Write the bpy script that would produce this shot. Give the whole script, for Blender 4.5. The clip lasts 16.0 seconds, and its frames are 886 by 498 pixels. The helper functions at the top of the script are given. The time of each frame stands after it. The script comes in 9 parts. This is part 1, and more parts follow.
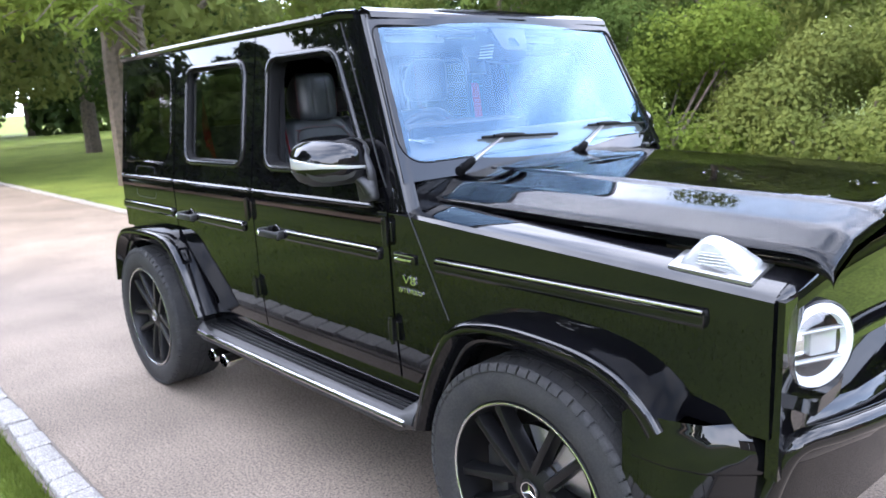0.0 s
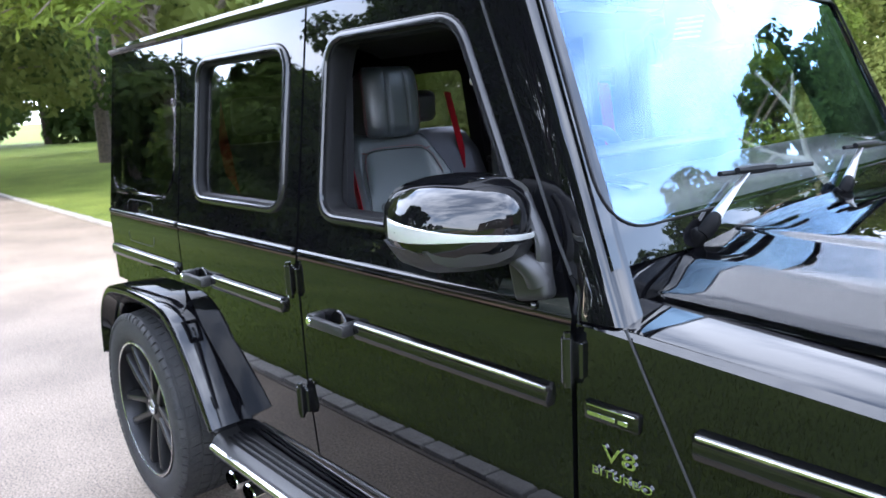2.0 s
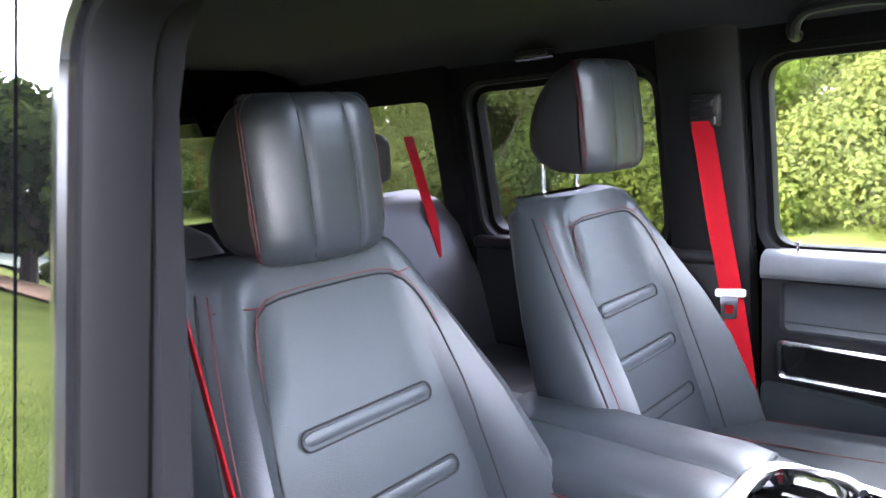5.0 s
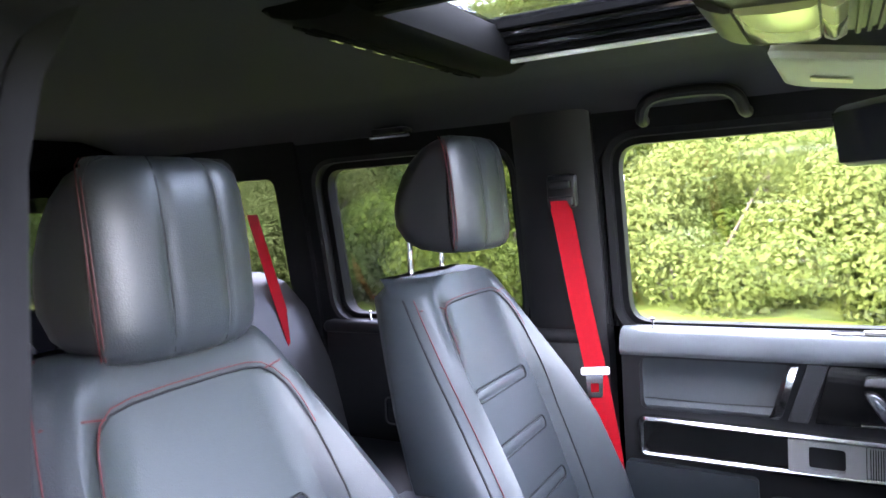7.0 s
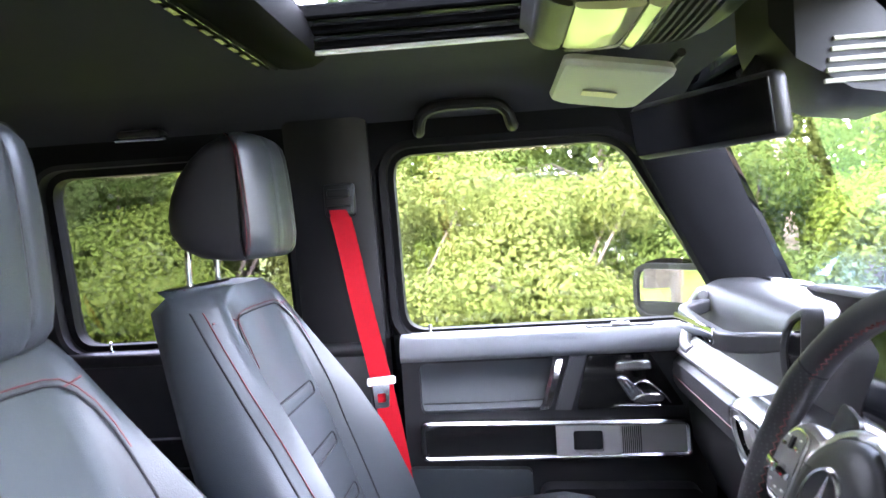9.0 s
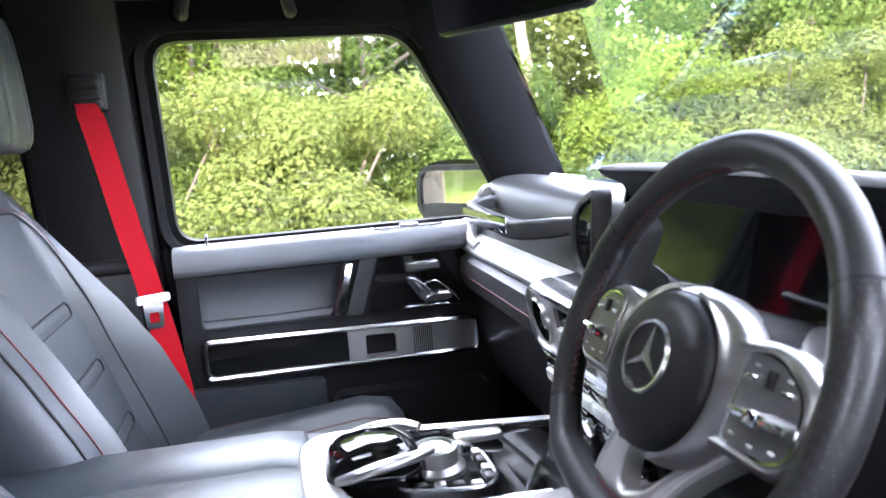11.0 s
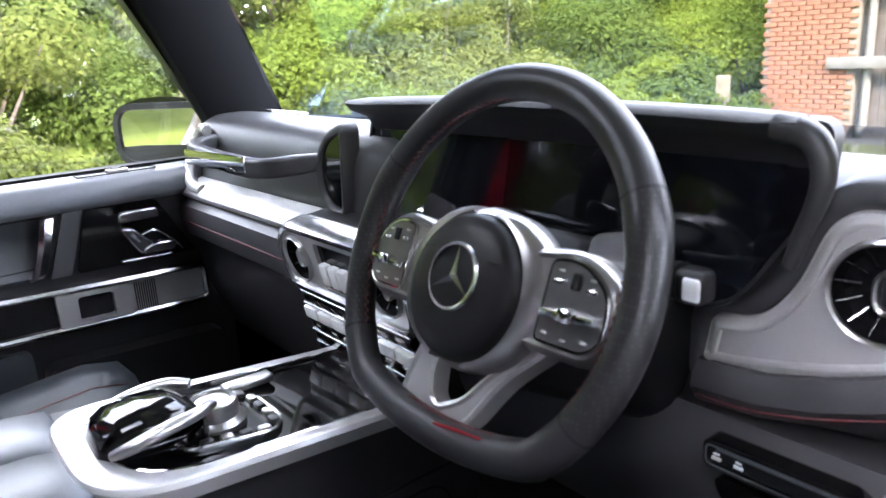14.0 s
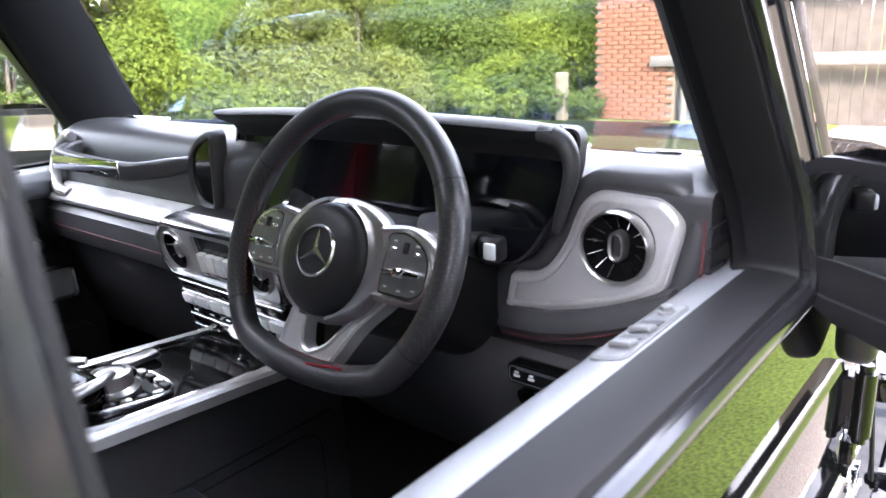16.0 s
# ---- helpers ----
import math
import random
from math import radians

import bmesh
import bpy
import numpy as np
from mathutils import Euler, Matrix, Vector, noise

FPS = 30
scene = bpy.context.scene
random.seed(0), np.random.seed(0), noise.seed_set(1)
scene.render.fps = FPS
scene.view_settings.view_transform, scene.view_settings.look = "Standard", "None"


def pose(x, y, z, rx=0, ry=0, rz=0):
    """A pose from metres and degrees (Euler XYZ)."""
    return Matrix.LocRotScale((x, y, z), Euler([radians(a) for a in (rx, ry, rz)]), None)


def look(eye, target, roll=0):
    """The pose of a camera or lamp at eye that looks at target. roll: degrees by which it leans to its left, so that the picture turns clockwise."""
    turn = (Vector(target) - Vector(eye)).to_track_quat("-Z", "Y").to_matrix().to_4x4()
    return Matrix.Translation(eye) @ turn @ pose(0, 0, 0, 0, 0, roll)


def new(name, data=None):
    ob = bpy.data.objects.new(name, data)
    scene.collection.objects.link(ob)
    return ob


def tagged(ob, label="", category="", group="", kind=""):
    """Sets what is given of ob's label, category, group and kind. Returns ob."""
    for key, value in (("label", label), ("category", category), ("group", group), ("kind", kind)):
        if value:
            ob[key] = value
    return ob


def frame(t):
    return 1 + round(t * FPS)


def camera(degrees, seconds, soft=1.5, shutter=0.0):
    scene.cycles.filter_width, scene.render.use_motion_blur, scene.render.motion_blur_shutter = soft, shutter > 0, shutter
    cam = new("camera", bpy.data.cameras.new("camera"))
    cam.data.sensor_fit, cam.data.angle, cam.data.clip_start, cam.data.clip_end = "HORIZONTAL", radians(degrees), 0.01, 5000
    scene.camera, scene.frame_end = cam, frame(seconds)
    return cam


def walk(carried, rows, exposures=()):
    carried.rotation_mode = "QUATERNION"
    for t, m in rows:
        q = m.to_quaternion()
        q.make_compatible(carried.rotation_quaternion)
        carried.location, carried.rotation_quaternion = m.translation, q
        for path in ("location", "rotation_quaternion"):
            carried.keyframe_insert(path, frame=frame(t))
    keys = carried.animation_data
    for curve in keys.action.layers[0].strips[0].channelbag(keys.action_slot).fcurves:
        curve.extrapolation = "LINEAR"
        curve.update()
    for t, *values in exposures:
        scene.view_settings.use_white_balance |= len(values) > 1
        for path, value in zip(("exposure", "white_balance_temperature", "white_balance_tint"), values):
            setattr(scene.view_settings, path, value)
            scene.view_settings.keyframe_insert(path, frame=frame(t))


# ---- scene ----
cam = camera(62.8, 16.0)
cam.data.dof.use_dof = True
cam.data.dof.focus_distance = 1.4
cam.data.dof.aperture_fstop = 8.0
PATH = [
    (0, (1.355, -2.396, 1.616), (-0.087, -1.077, 1.192), -3.1),
    (0.5, (1.051, -2.257, 1.595), (-0.406, -0.95, 1.181), -3.1),
    (1, (0.768, -2.155, 1.593), (-0.698, -0.86, 1.18), -3.1),
    (1.5, (0.482, -2.032, 1.621), (-0.992, -0.744, 1.213), -3.1),
    (2, (0.18, -1.848, 1.621), (-1.292, -0.555, 1.22), -3.1),
    (2.5, (-0.129, -1.673, 1.62), (-1.584, -0.356, 1.237), -2.9),
    (3, (-0.479, -1.41, 1.634), (-1.95, -0.112, 1.249), -3.7),
    (3.5, (-0.703, -1.223, 1.643), (-2.144, 0.107, 1.247), -3.7),
    (4, (-0.821, -1.094, 1.681), (-2.234, 0.268, 1.292), -3.9),
    (6.5, (-1.001, -0.95, 1.667), (-2.1, 0.711, 1.488), -3.2),
    (7, (-1.052, -0.95, 1.668), (-2.013, 0.8, 1.538), -3.2),
    (7.5, (-1.083, -0.947, 1.667), (-1.924, 0.866, 1.581), -3.3),
    (8, (-1.112, -0.946, 1.652), (-1.8, 0.931, 1.611), -3.4),
    (8.5, (-1.194, -0.954, 1.628), (-1.603, 1.003, 1.589), -3.5),
    (9, (-1.247, -0.962, 1.61), (-1.418, 1.03, 1.54), -3.6),
    (11.5, (-1.311, -0.865, 1.549), (-0.719, 1.009, 1.178), -3.9),
    (12, (-1.342, -0.859, 1.545), (-0.59, 0.948, 1.134), -3.8),
    (12.5, (-1.364, -0.866, 1.551), (-0.461, 0.86, 1.099), -3.7),
    (13, (-1.377, -0.857, 1.556), (-0.358, 0.793, 1.066), -3.6),
    (13.5, (-1.381, -0.846, 1.558), (-0.271, 0.735, 1.04), -3.6),
    (14, (-1.387, -0.84, 1.559), (-0.202, 0.68, 1.025), -3.3),
    (14.5, (-1.397, -0.844, 1.563), (-0.156, 0.627, 1.017), -3.2),
    (15, (-1.416, -0.857, 1.57), (-0.111, 0.553, 1.013), -3.1),
    (15.5, (-1.444, -0.898, 1.576), (-0.067, 0.44, 1.016), -3.0),
    (16, (-1.518, -0.997, 1.596), (-0.064, 0.254, 1.03), -2.8),
]
walk(cam, [(t, look(eye, target, roll)) for t, eye, target, roll in PATH], [(0.0, 3.00, 6400, 17), (2.0, 3.10, 6200, 14), (3.5, 3.95, 6500, 17), (4.2, 4.60, 6900, 20), (6.5, 5.18, 6600, 23), (9.0, 5.36, 6650, 25), (12.0, 4.68, 6800, 20), (16.0, 4.48, 7000, 22)])

# ---------------------------------------------------------------- world and sun
SUN_EL, SUN_AZ = 37.0, 234.0          # degrees; azimuth from +x, counter-clockwise, of the place the sun stands
world = bpy.data.worlds.new("sky_world")
scene.world = world
world.use_nodes = True
wn, wl = world.node_tree.nodes, world.node_tree.links
for n in list(wn):
    wn.remove(n)
w_out = wn.new("ShaderNodeOutputWorld")
w_bg = wn.new("ShaderNodeBackground")
w_sky = wn.new("ShaderNodeTexSky")
w_sky.sky_type = "NISHITA"
w_sky.sun_disc = False
w_sky.sun_elevation = radians(SUN_EL)
w_sky.sun_rotation = radians(90.0 - SUN_AZ)
w_sky.air_density, w_sky.dust_density, w_sky.ozone_density = 1.0, 0.3, 1.2
w_co = wn.new("ShaderNodeTexCoord")
w_map = wn.new("ShaderNodeMapping")
w_map.inputs["Scale"].default_value = (1.0, 1.0, 2.4)
w_cl = wn.new("ShaderNodeTexNoise")
w_cl.inputs["Scale"].default_value = 2.1
w_cl.inputs["Detail"].default_value = 8.0
w_cl.inputs["Roughness"].default_value = 0.58
w_ramp = wn.new("ShaderNodeValToRGB")
w_ramp.color_ramp.elements[0].position = 0.39
w_ramp.color_ramp.elements[1].position = 0.60
w_mix = wn.new("ShaderNodeMix")
w_mix.data_type = "RGBA"
w_ramp.color_ramp.elements[0].color = (0.22, 0.22, 0.22, 1.0)
w_mix.inputs[7].default_value = (7.2, 7.9, 9.2, 1.0)
wl.new(w_co.outputs["Generated"], w_map.inputs["Vector"])
wl.new(w_map.outputs["Vector"], w_cl.inputs["Vector"])
wl.new(w_cl.outputs["Fac"], w_ramp.inputs["Fac"])
wl.new(w_ramp.outputs["Color"], w_mix.inputs["Factor"])
wl.new(w_sky.outputs["Color"], w_mix.inputs[6])
wl.new(w_mix.outputs[2], w_bg.inputs["Color"])
w_bg.inputs["Strength"].default_value = 0.15
wl.new(w_bg.outputs["Background"], w_out.inputs["Surface"])

sun_data = bpy.data.lights.new("sun", "SUN")
sun_data.energy, sun_data.angle, sun_data.color = 1.25, radians(10), (1.0, 0.94, 0.83)
sun = new("sun", sun_data)
sun_dir = Vector((math.cos(radians(SUN_AZ)) * math.cos(radians(SUN_EL)), math.sin(radians(SUN_AZ)) * math.cos(radians(SUN_EL)), math.sin(radians(SUN_EL))))
sun.matrix_world = look(sun_dir * 60, (0, 0, 0))

# ---------------------------------------------------------------- mesh helpers
def done(name, bm, material, parent=None, label="", angle=35.0):
    """Turn a bmesh into one mesh object."""
    bmesh.ops.recalc_face_normals(bm, faces=bm.faces)
    me = bpy.data.meshes.new(name)
    bm.to_mesh(me)
    bm.free()
    me.materials.append(material)
    me.shade_smooth()
    me.set_sharp_from_angle(angle=radians(angle))
    ob = new(name, me)
    if parent is not None:
        ob.parent = parent
        ob.matrix_parent_inverse = parent.matrix_basis.inverted()
    if label:
        ob["label"] = label
    return ob


def part(name, bm, material, parent, label="", angle=35.0):
    return done(name, bm, material, parent, label, angle)


def grid(bm, rows, close_u=False, close_v=False):
    """A sheet through rows of points."""
    vs = [[bm.verts.new(p) for p in row] for row in rows]
    nr, nc = len(vs), len(vs[0])
    for i in range(nr if close_v else nr - 1):
        for j in range(nc if close_u else nc - 1):
            q = (vs[i][j], vs[i][(j + 1) % nc], vs[(i + 1) % nr][(j + 1) % nc], vs[(i + 1) % nr][j])
            try:
                bm.faces.new(q)
            except ValueError:
                pass
    return vs


def loft(bm, rows, caps=True):
    """Closed sections joined into a solid."""
    vs = grid(bm, rows, close_u=True)
    if caps:
        for row in (vs[0], vs[-1]):
            try:
                bm.faces.new(row)
            except ValueError:
                pass
    return vs


def rbox(bm, c, size, r=0.01, seg=2, m=None, taper=None):
    """A box with rounded edges. taper: x and y scale of its top."""
    made = bmesh.ops.create_cube(bm, size=1.0)["verts"]
    for v in made:
        k = (1.0, 1.0) if taper is None or v.co.z < 0 else taper
        v.co = Vector((v.co.x * size[0] * k[0], v.co.y * size[1] * k[1], v.co.z * size[2]))
    mat4 = Matrix.Translation(c) @ (m if m is not None else Matrix())
    if r > 0:
        edges = list({e for v in made for e in v.link_edges})
        res = bmesh.ops.bevel(bm, geom=edges, offset=min(r, 0.49 * min(size)), segments=seg, profile=0.5, affect="EDGES")
        made = list({v for f in res["faces"] for v in f.verts} | {v for v in made if v.is_valid})
    for v in made:
        v.co = mat4 @ v.co
    return made


def frame_axes(way):
    way = Vector(way).normalized()
    side = way.cross(Vector((0, 0, 1)) if abs(way.z) < 0.95 else Vector((1, 0, 0))).normalized()
    return side, side.cross(way).normalized(), way


def tube(bm, pts, r, n=8, closed=False, flat=1.0):
    """A bar along a path; r is one radius or one for each point; flat squeezes it in its second axis."""
    pts = [Vector(p) for p in pts]
    rad = r if isinstance(r, (list, tuple)) else [r] * len(pts)
    rows, prev = [], None
    for i, p in enumerate(pts):
        a = pts[(i - 1) % len(pts)] if closed or i else p
        b = pts[(i + 1) % len(pts)] if closed or i < len(pts) - 1 else p
        way = (b - a).normalized()
        if prev is None:
            s, u, _ = frame_axes(way)
        else:
            s = (prev - way * prev.dot(way)).normalized()
            u = s.cross(way).normalized()
        prev = s
        rows.append([p + (s * math.cos(t) + u * math.sin(t) * flat) * rad[i] for t in [2 * math.pi * k / n for k in range(n)]])
    vs = grid(bm, rows, close_u=True, close_v=closed)
    if not closed:
        bm.faces.new(vs[0])
        bm.faces.new(vs[-1])
    return vs


def lathe(bm, profile, m, n=48, caps=False):
    """Turn (radius, height) round the z axis of m."""
    rows = [[m @ Vector((rr * math.cos(2 * math.pi * k / n), rr * math.sin(2 * math.pi * k / n), h)) for k in range(n)] for rr, h in profile]
    vs = grid(bm, rows, close_u=True)
    for row, (rr, h) in ((vs[0], profile[0]), (vs[-1], profile[-1])):
        if caps and rr > 1e-4:
            try:
                bm.faces.new(row)
            except ValueError:
                pass
    bmesh.ops.remove_doubles(bm, verts=[v for row in (vs[0], vs[-1]) for v in row], dist=1e-6)
    return vs


def rounded(pts, r, n=5):
    """A closed 2D outline with its corners rounded; r is one radius or one for each corner."""
    out, k = [], len(pts)
    rs = r if isinstance(r, (list, tuple)) else [r] * k
    for i in range(k):
        p, a, b = Vector(pts[i]), Vector(pts[i - 1]), Vector(pts[(i + 1) % k])
        da, db = (a - p), (b - p)
        rr = min(rs[i], 0.49 * da.length, 0.49 * db.length)
        if rr < 1e-5:
            out.append(tuple(p))
            continue
        s, e = p + da.normalized() * rr, p + db.normalized() * rr
        for j in range(n + 1):
            t = j / n
            q = s * (1 - t) ** 2 + p * 2 * t * (1 - t) + e * t * t
            out.append((q.x, q.y))
    return out


def offset_loop(loop, d):
    """Move a closed 2D outline outwards by d."""
    n, out = len(loop), []
    area = sum(loop[i][0] * loop[(i + 1) % n][1] - loop[(i + 1) % n][0] * loop[i][1] for i in range(n))
    sg = 1 if area > 0 else -1
    for i in range(n):
        a, p, b = Vector(loop[i - 1]), Vector(loop[i]), Vector(loop[(i + 1) % n])
        t = (b - a).normalized()
        out.append((p.x + sg * t.y * d, p.y - sg * t.x * d))
    return out


def plate(bm, outer, holes, place, thick):
    """A flat sheet with openings, thick metres deep; place turns (u, v, depth) into a point."""
    loops, edges = [], []
    for loop in [outer, *holes]:
        vs = [bm.verts.new((u, v, 0)) for u, v in loop]
        loops.append(vs)
        edges += [bm.edges.new((vs[i], vs[(i + 1) % len(vs)])) for i in range(len(vs))]
    made = bmesh.ops.triangle_fill(bm, edges=edges, use_beauty=True, use_dissolve=False)
    faces = [g for g in made["geom"] if isinstance(g, bmesh.types.BMFace)]
    back = {}
    for vs in loops:
        for v in vs:
            back[v] = bm.verts.new(place(v.co.x, v.co.y, thick))
    for f in faces:
        bm.faces.new([back[v] for v in reversed(f.verts)])
    for vs in loops:
        for i in range(len(vs)):
            a, b = vs[i], vs[(i + 1) % len(vs)]
            bm.faces.new((a, b, back[b], back[a]))
    for vs in loops:
        for v in vs:
            v.co = Vector(place(v.co.x, v.co.y, 0.0))


def ring(bm, loop, place, steps):
    """A moulding round a closed outline: steps are (outward, depth) of its section, in order round it."""
    rows = [[Vector(place(u, v, dep)) for u, v in offset_loop(loop, d)] for d, dep in steps]
    grid(bm, rows, close_u=True, close_v=True)


def thing(name, label, category, at=(0, 0, 0), group="", kind=""):
    ob = new(name)
    ob.location = at
    ob.empty_display_size = 0.2
    return tagged(ob, label, category, group, kind)


def spline(pts, n=8):
    """A smooth path through points (Catmull-Rom)."""
    p = [Vector(q) for q in pts]
    p = [p[0] * 2 - p[1], *p, p[-1] * 2 - p[-2]]
    out = []
    for i in range(1, len(p) - 2):
        for j in range(n):
            t = j / n
            out.append(0.5 * ((2 * p[i]) + (p[i + 1] - p[i - 1]) * t + (2 * p[i - 1] - 5 * p[i] + 4 * p[i + 1] - p[i + 2]) * t * t + (3 * p[i] - p[i - 1] - 3 * p[i + 1] + p[i + 2]) * t ** 3))
    out.append(p[-2])
    return out


def words(name, text, size, m, material, parent, deep=0.0006):
    cu = bpy.data.curves.new(name, "FONT")
    cu.body, cu.size, cu.align_x, cu.align_y, cu.extrude = text, size, "CENTER", "CENTER", deep
    tmp = bpy.data.objects.new(name, cu)
    scene.collection.objects.link(tmp)
    bpy.context.view_layer.update()
    me = bpy.data.meshes.new_from_object(tmp.evaluated_get(bpy.context.evaluated_depsgraph_get()))
    bpy.data.objects.remove(tmp)
    me.transform(m)
    me.materials.clear()
    me.materials.append(material)
    ob = new(name, me)
    ob.parent = parent
    return ob

# ---------------------------------------------------------------- materials
def material(name, base, rough=0.5, metal=0.0, coat=0.0, vary=0.0, scale=8.0, bump=0.0, bump_scale=200.0, rough_vary=0.0, spec=0.5, base2=None, coat_rough=0.03, voronoi=False):
    m = bpy.data.materials.new(name)
    m.use_nodes = True
    nt = m.node_tree
    n, l = nt.nodes, nt.links
    b = n["Principled BSDF"]
    b.inputs["Base Color"].default_value = (*base, 1)
    b.inputs["Roughness"].default_value = rough
    b.inputs["Metallic"].default_value = metal
    b.inputs["Coat Weight"].default_value = coat
    b.inputs["Coat Roughness"].default_value = coat_rough
    b.inputs["Specular IOR Level"].default_value = spec
    co = n.new("ShaderNodeTexCoord")
    if vary or rough_vary:
        t1 = n.new("ShaderNodeTexNoise")
        t1.inputs["Scale"].default_value = scale
        t1.inputs["Detail"].default_value = 6.0
        l.new(co.outputs["Object"], t1.inputs["Vector"])
        if vary:
            mx = n.new("ShaderNodeMix")
            mx.data_type = "RGBA"
            second = base2 or tuple(c * (1 - vary) for c in base)
            mx.inputs[6].default_value = (*base, 1)
            mx.inputs[7].default_value = (*second, 1)
            rp = n.new("ShaderNodeValToRGB")
            rp.color_ramp.elements[0].position, rp.color_ramp.elements[1].position = 0.35, 0.68
            l.new(t1.outputs["Fac"], rp.inputs["Fac"])
            l.new(rp.outputs["Color"], mx.inputs["Factor"])
            l.new(mx.outputs[2], b.inputs["Base Color"])
        if rough_vary:
            mr = n.new("ShaderNodeMapRange")
            mr.inputs["To Min"].default_value = max(0.0, rough - rough_vary)
            mr.inputs["To Max"].default_value = min(1.0, rough + rough_vary)
            l.new(t1.outputs["Fac"], mr.inputs["Value"])
            l.new(mr.outputs["Result"], b.inputs["Roughness"])
    if bump:
        t2 = n.new("ShaderNodeTexVoronoi" if voronoi else "ShaderNodeTexNoise")
        t2.inputs["Scale"].default_value = bump_scale
        l.new(co.outputs["Object"], t2.inputs["Vector"])
        bp = n.new("ShaderNodeBump")
        bp.inputs["Strength"].default_value = bump
        bp.inputs["Distance"].default_value = 0.002
        l.new(t2.outputs["Distance" if voronoi else "Fac"], bp.inputs["Height"])
        l.new(bp.outputs["Normal"], b.inputs["Normal"])
    return m


def glass(name, tint, gloss, rough=0.0, sheen=(1.0, 1.0, 1.0)):
    """Thin pane: clear with a tint, and a reflection that grows at a slant."""
    m = bpy.data.materials.new(name)
    m.use_nodes = True
    nt = m.node_tree
    n, l = nt.nodes, nt.links
    for q in list(n):
        n.remove(q)
    out = n.new("ShaderNodeOutputMaterial")
    tr = n.new("ShaderNodeBsdfTransparent")
    tr.inputs["Color"].default_value = (*tint, 1)
    gl = n.new("ShaderNodeBsdfGlossy")
    gl.inputs["Roughness"].default_value = rough
    gl.inputs["Color"].default_value = (*sheen, 1)
    fr = n.new("ShaderNodeLayerWeight")
    fr.inputs["Blend"].default_value = 0.5
    pw = n.new("ShaderNodeMath")
    pw.operation = "POWER"
    pw.inputs[1].default_value = 4.0
    l.new(fr.outputs["Facing"], pw.inputs[0])
    ad = n.new("ShaderNodeMath")
    ad.operation, ad.use_clamp = "ADD", True
    ad.inputs[1].default_value = gloss + 0.04
    mx = n.new("ShaderNodeMixShader")
    l.new(pw.outputs["Value"], ad.inputs[0])
    l.new(ad.outputs["Value"], mx.inputs["Fac"])
    l.new(tr.outputs["BSDF"], mx.inputs[1])
    l.new(gl.outputs["BSDF"], mx.inputs[2])
    l.new(mx.outputs["Shader"], out.inputs["Surface"])
    return m


def leafy(name, dark, light, shine=0.8):
    """Leaf colour that varies from leaf to leaf, with light coming through."""
    m = bpy.data.materials.new(name)
    m.use_nodes = True
    n, l = m.node_tree.nodes, m.node_tree.links
    b, out = n["Principled BSDF"], n["Material Output"]
    b.inputs["Roughness"].default_value = shine
    b.inputs["Specular IOR Level"].default_value = 0.05
    ge = n.new("ShaderNodeNewGeometry")
    mx = n.new("ShaderNodeMix")
    mx.data_type = "RGBA"
    mx.inputs[6].default_value, mx.inputs[7].default_value = (*dark, 1), (*light, 1)
    co = n.new("ShaderNodeTexCoord")
    ns = n.new("ShaderNodeTexNoise")
    ns.inputs["Scale"].default_value = 0.55
    l.new(co.outputs["Object"], ns.inputs["Vector"])
    av = n.new("ShaderNodeMath")
    av.operation = "MULTIPLY_ADD"
    av.inputs[1].default_value = 0.55
    mr = n.new("ShaderNodeMapRange")
    mr.inputs["From Min"].default_value, mr.inputs["From Max"].default_value = 0.3, 0.7
    mr.inputs["To Max"].default_value = 0.45
    l.new(ns.outputs["Fac"], mr.inputs["Value"])
    l.new(ge.outputs["Random Per Island"], av.inputs[0])
    l.new(mr.outputs["Result"], av.inputs[2])
    l.new(av.outputs["Value"], mx.inputs["Factor"])
    l.new(mx.outputs[2], b.inputs["Base Color"])
    ts = n.new("ShaderNodeBsdfTranslucent")
    l.new(mx.outputs[2], ts.inputs["Color"])
    ms = n.new("ShaderNodeMixShader")
    ms.inputs["Fac"].default_value = 0.5
    l.new(b.outputs["BSDF"], ms.inputs[1])
    l.new(ts.outputs["BSDF"], ms.inputs[2])
    l.new(ms.outputs["Shader"], out.inputs["Surface"])
    return m


PAINT = material("black_paint", (0.0025, 0.0025, 0.003), 0.4, coat=1.0, spec=0.0, coat_rough=0.01, bump=0.004, bump_scale=2.5)
PAINT.node_tree.nodes["Principled BSDF"].inputs["Coat IOR"].default_value = 1.50
GLOSS = material("piano_black", (0.004, 0.004, 0.004), 0.06)
PLASTIC = material("black_plastic", (0.010, 0.010, 0.011), 0.42, bump=0.1, bump_scale=900)
RUBBER = material("rubber_seal", (0.005, 0.005, 0.0055), 0.55, spec=0.12)
TYRE = material("tyre_rubber", (0.018, 0.018, 0.019), 0.7, spec=0.3, vary=0.4, scale=14, bump=0.15, bump_scale=400, base2=(0.027, 0.026, 0.025))
RIM = material("matt_black_alloy", (0.012, 0.012, 0.013), 0.3, metal=0.6)
RIM_EDGE = material("polished_rim_edge", (0.75, 0.75, 0.76), 0.25, metal=1.0)
CHROME = material("chrome", (0.82, 0.83, 0.85), 0.06, metal=1.0)
ALU = material("brushed_aluminium", (0.56, 0.56, 0.57), 0.22, metal=1.0)
SATIN = material("satin_silver_trim", (0.46, 0.452, 0.44), 0.30, metal=0.96)
LEATHER = material("black_leather", (0.028, 0.034, 0.038), 0.37, spec=0.75, bump=0.14, bump_scale=620, vary=0.07, scale=9, voronoi=True)
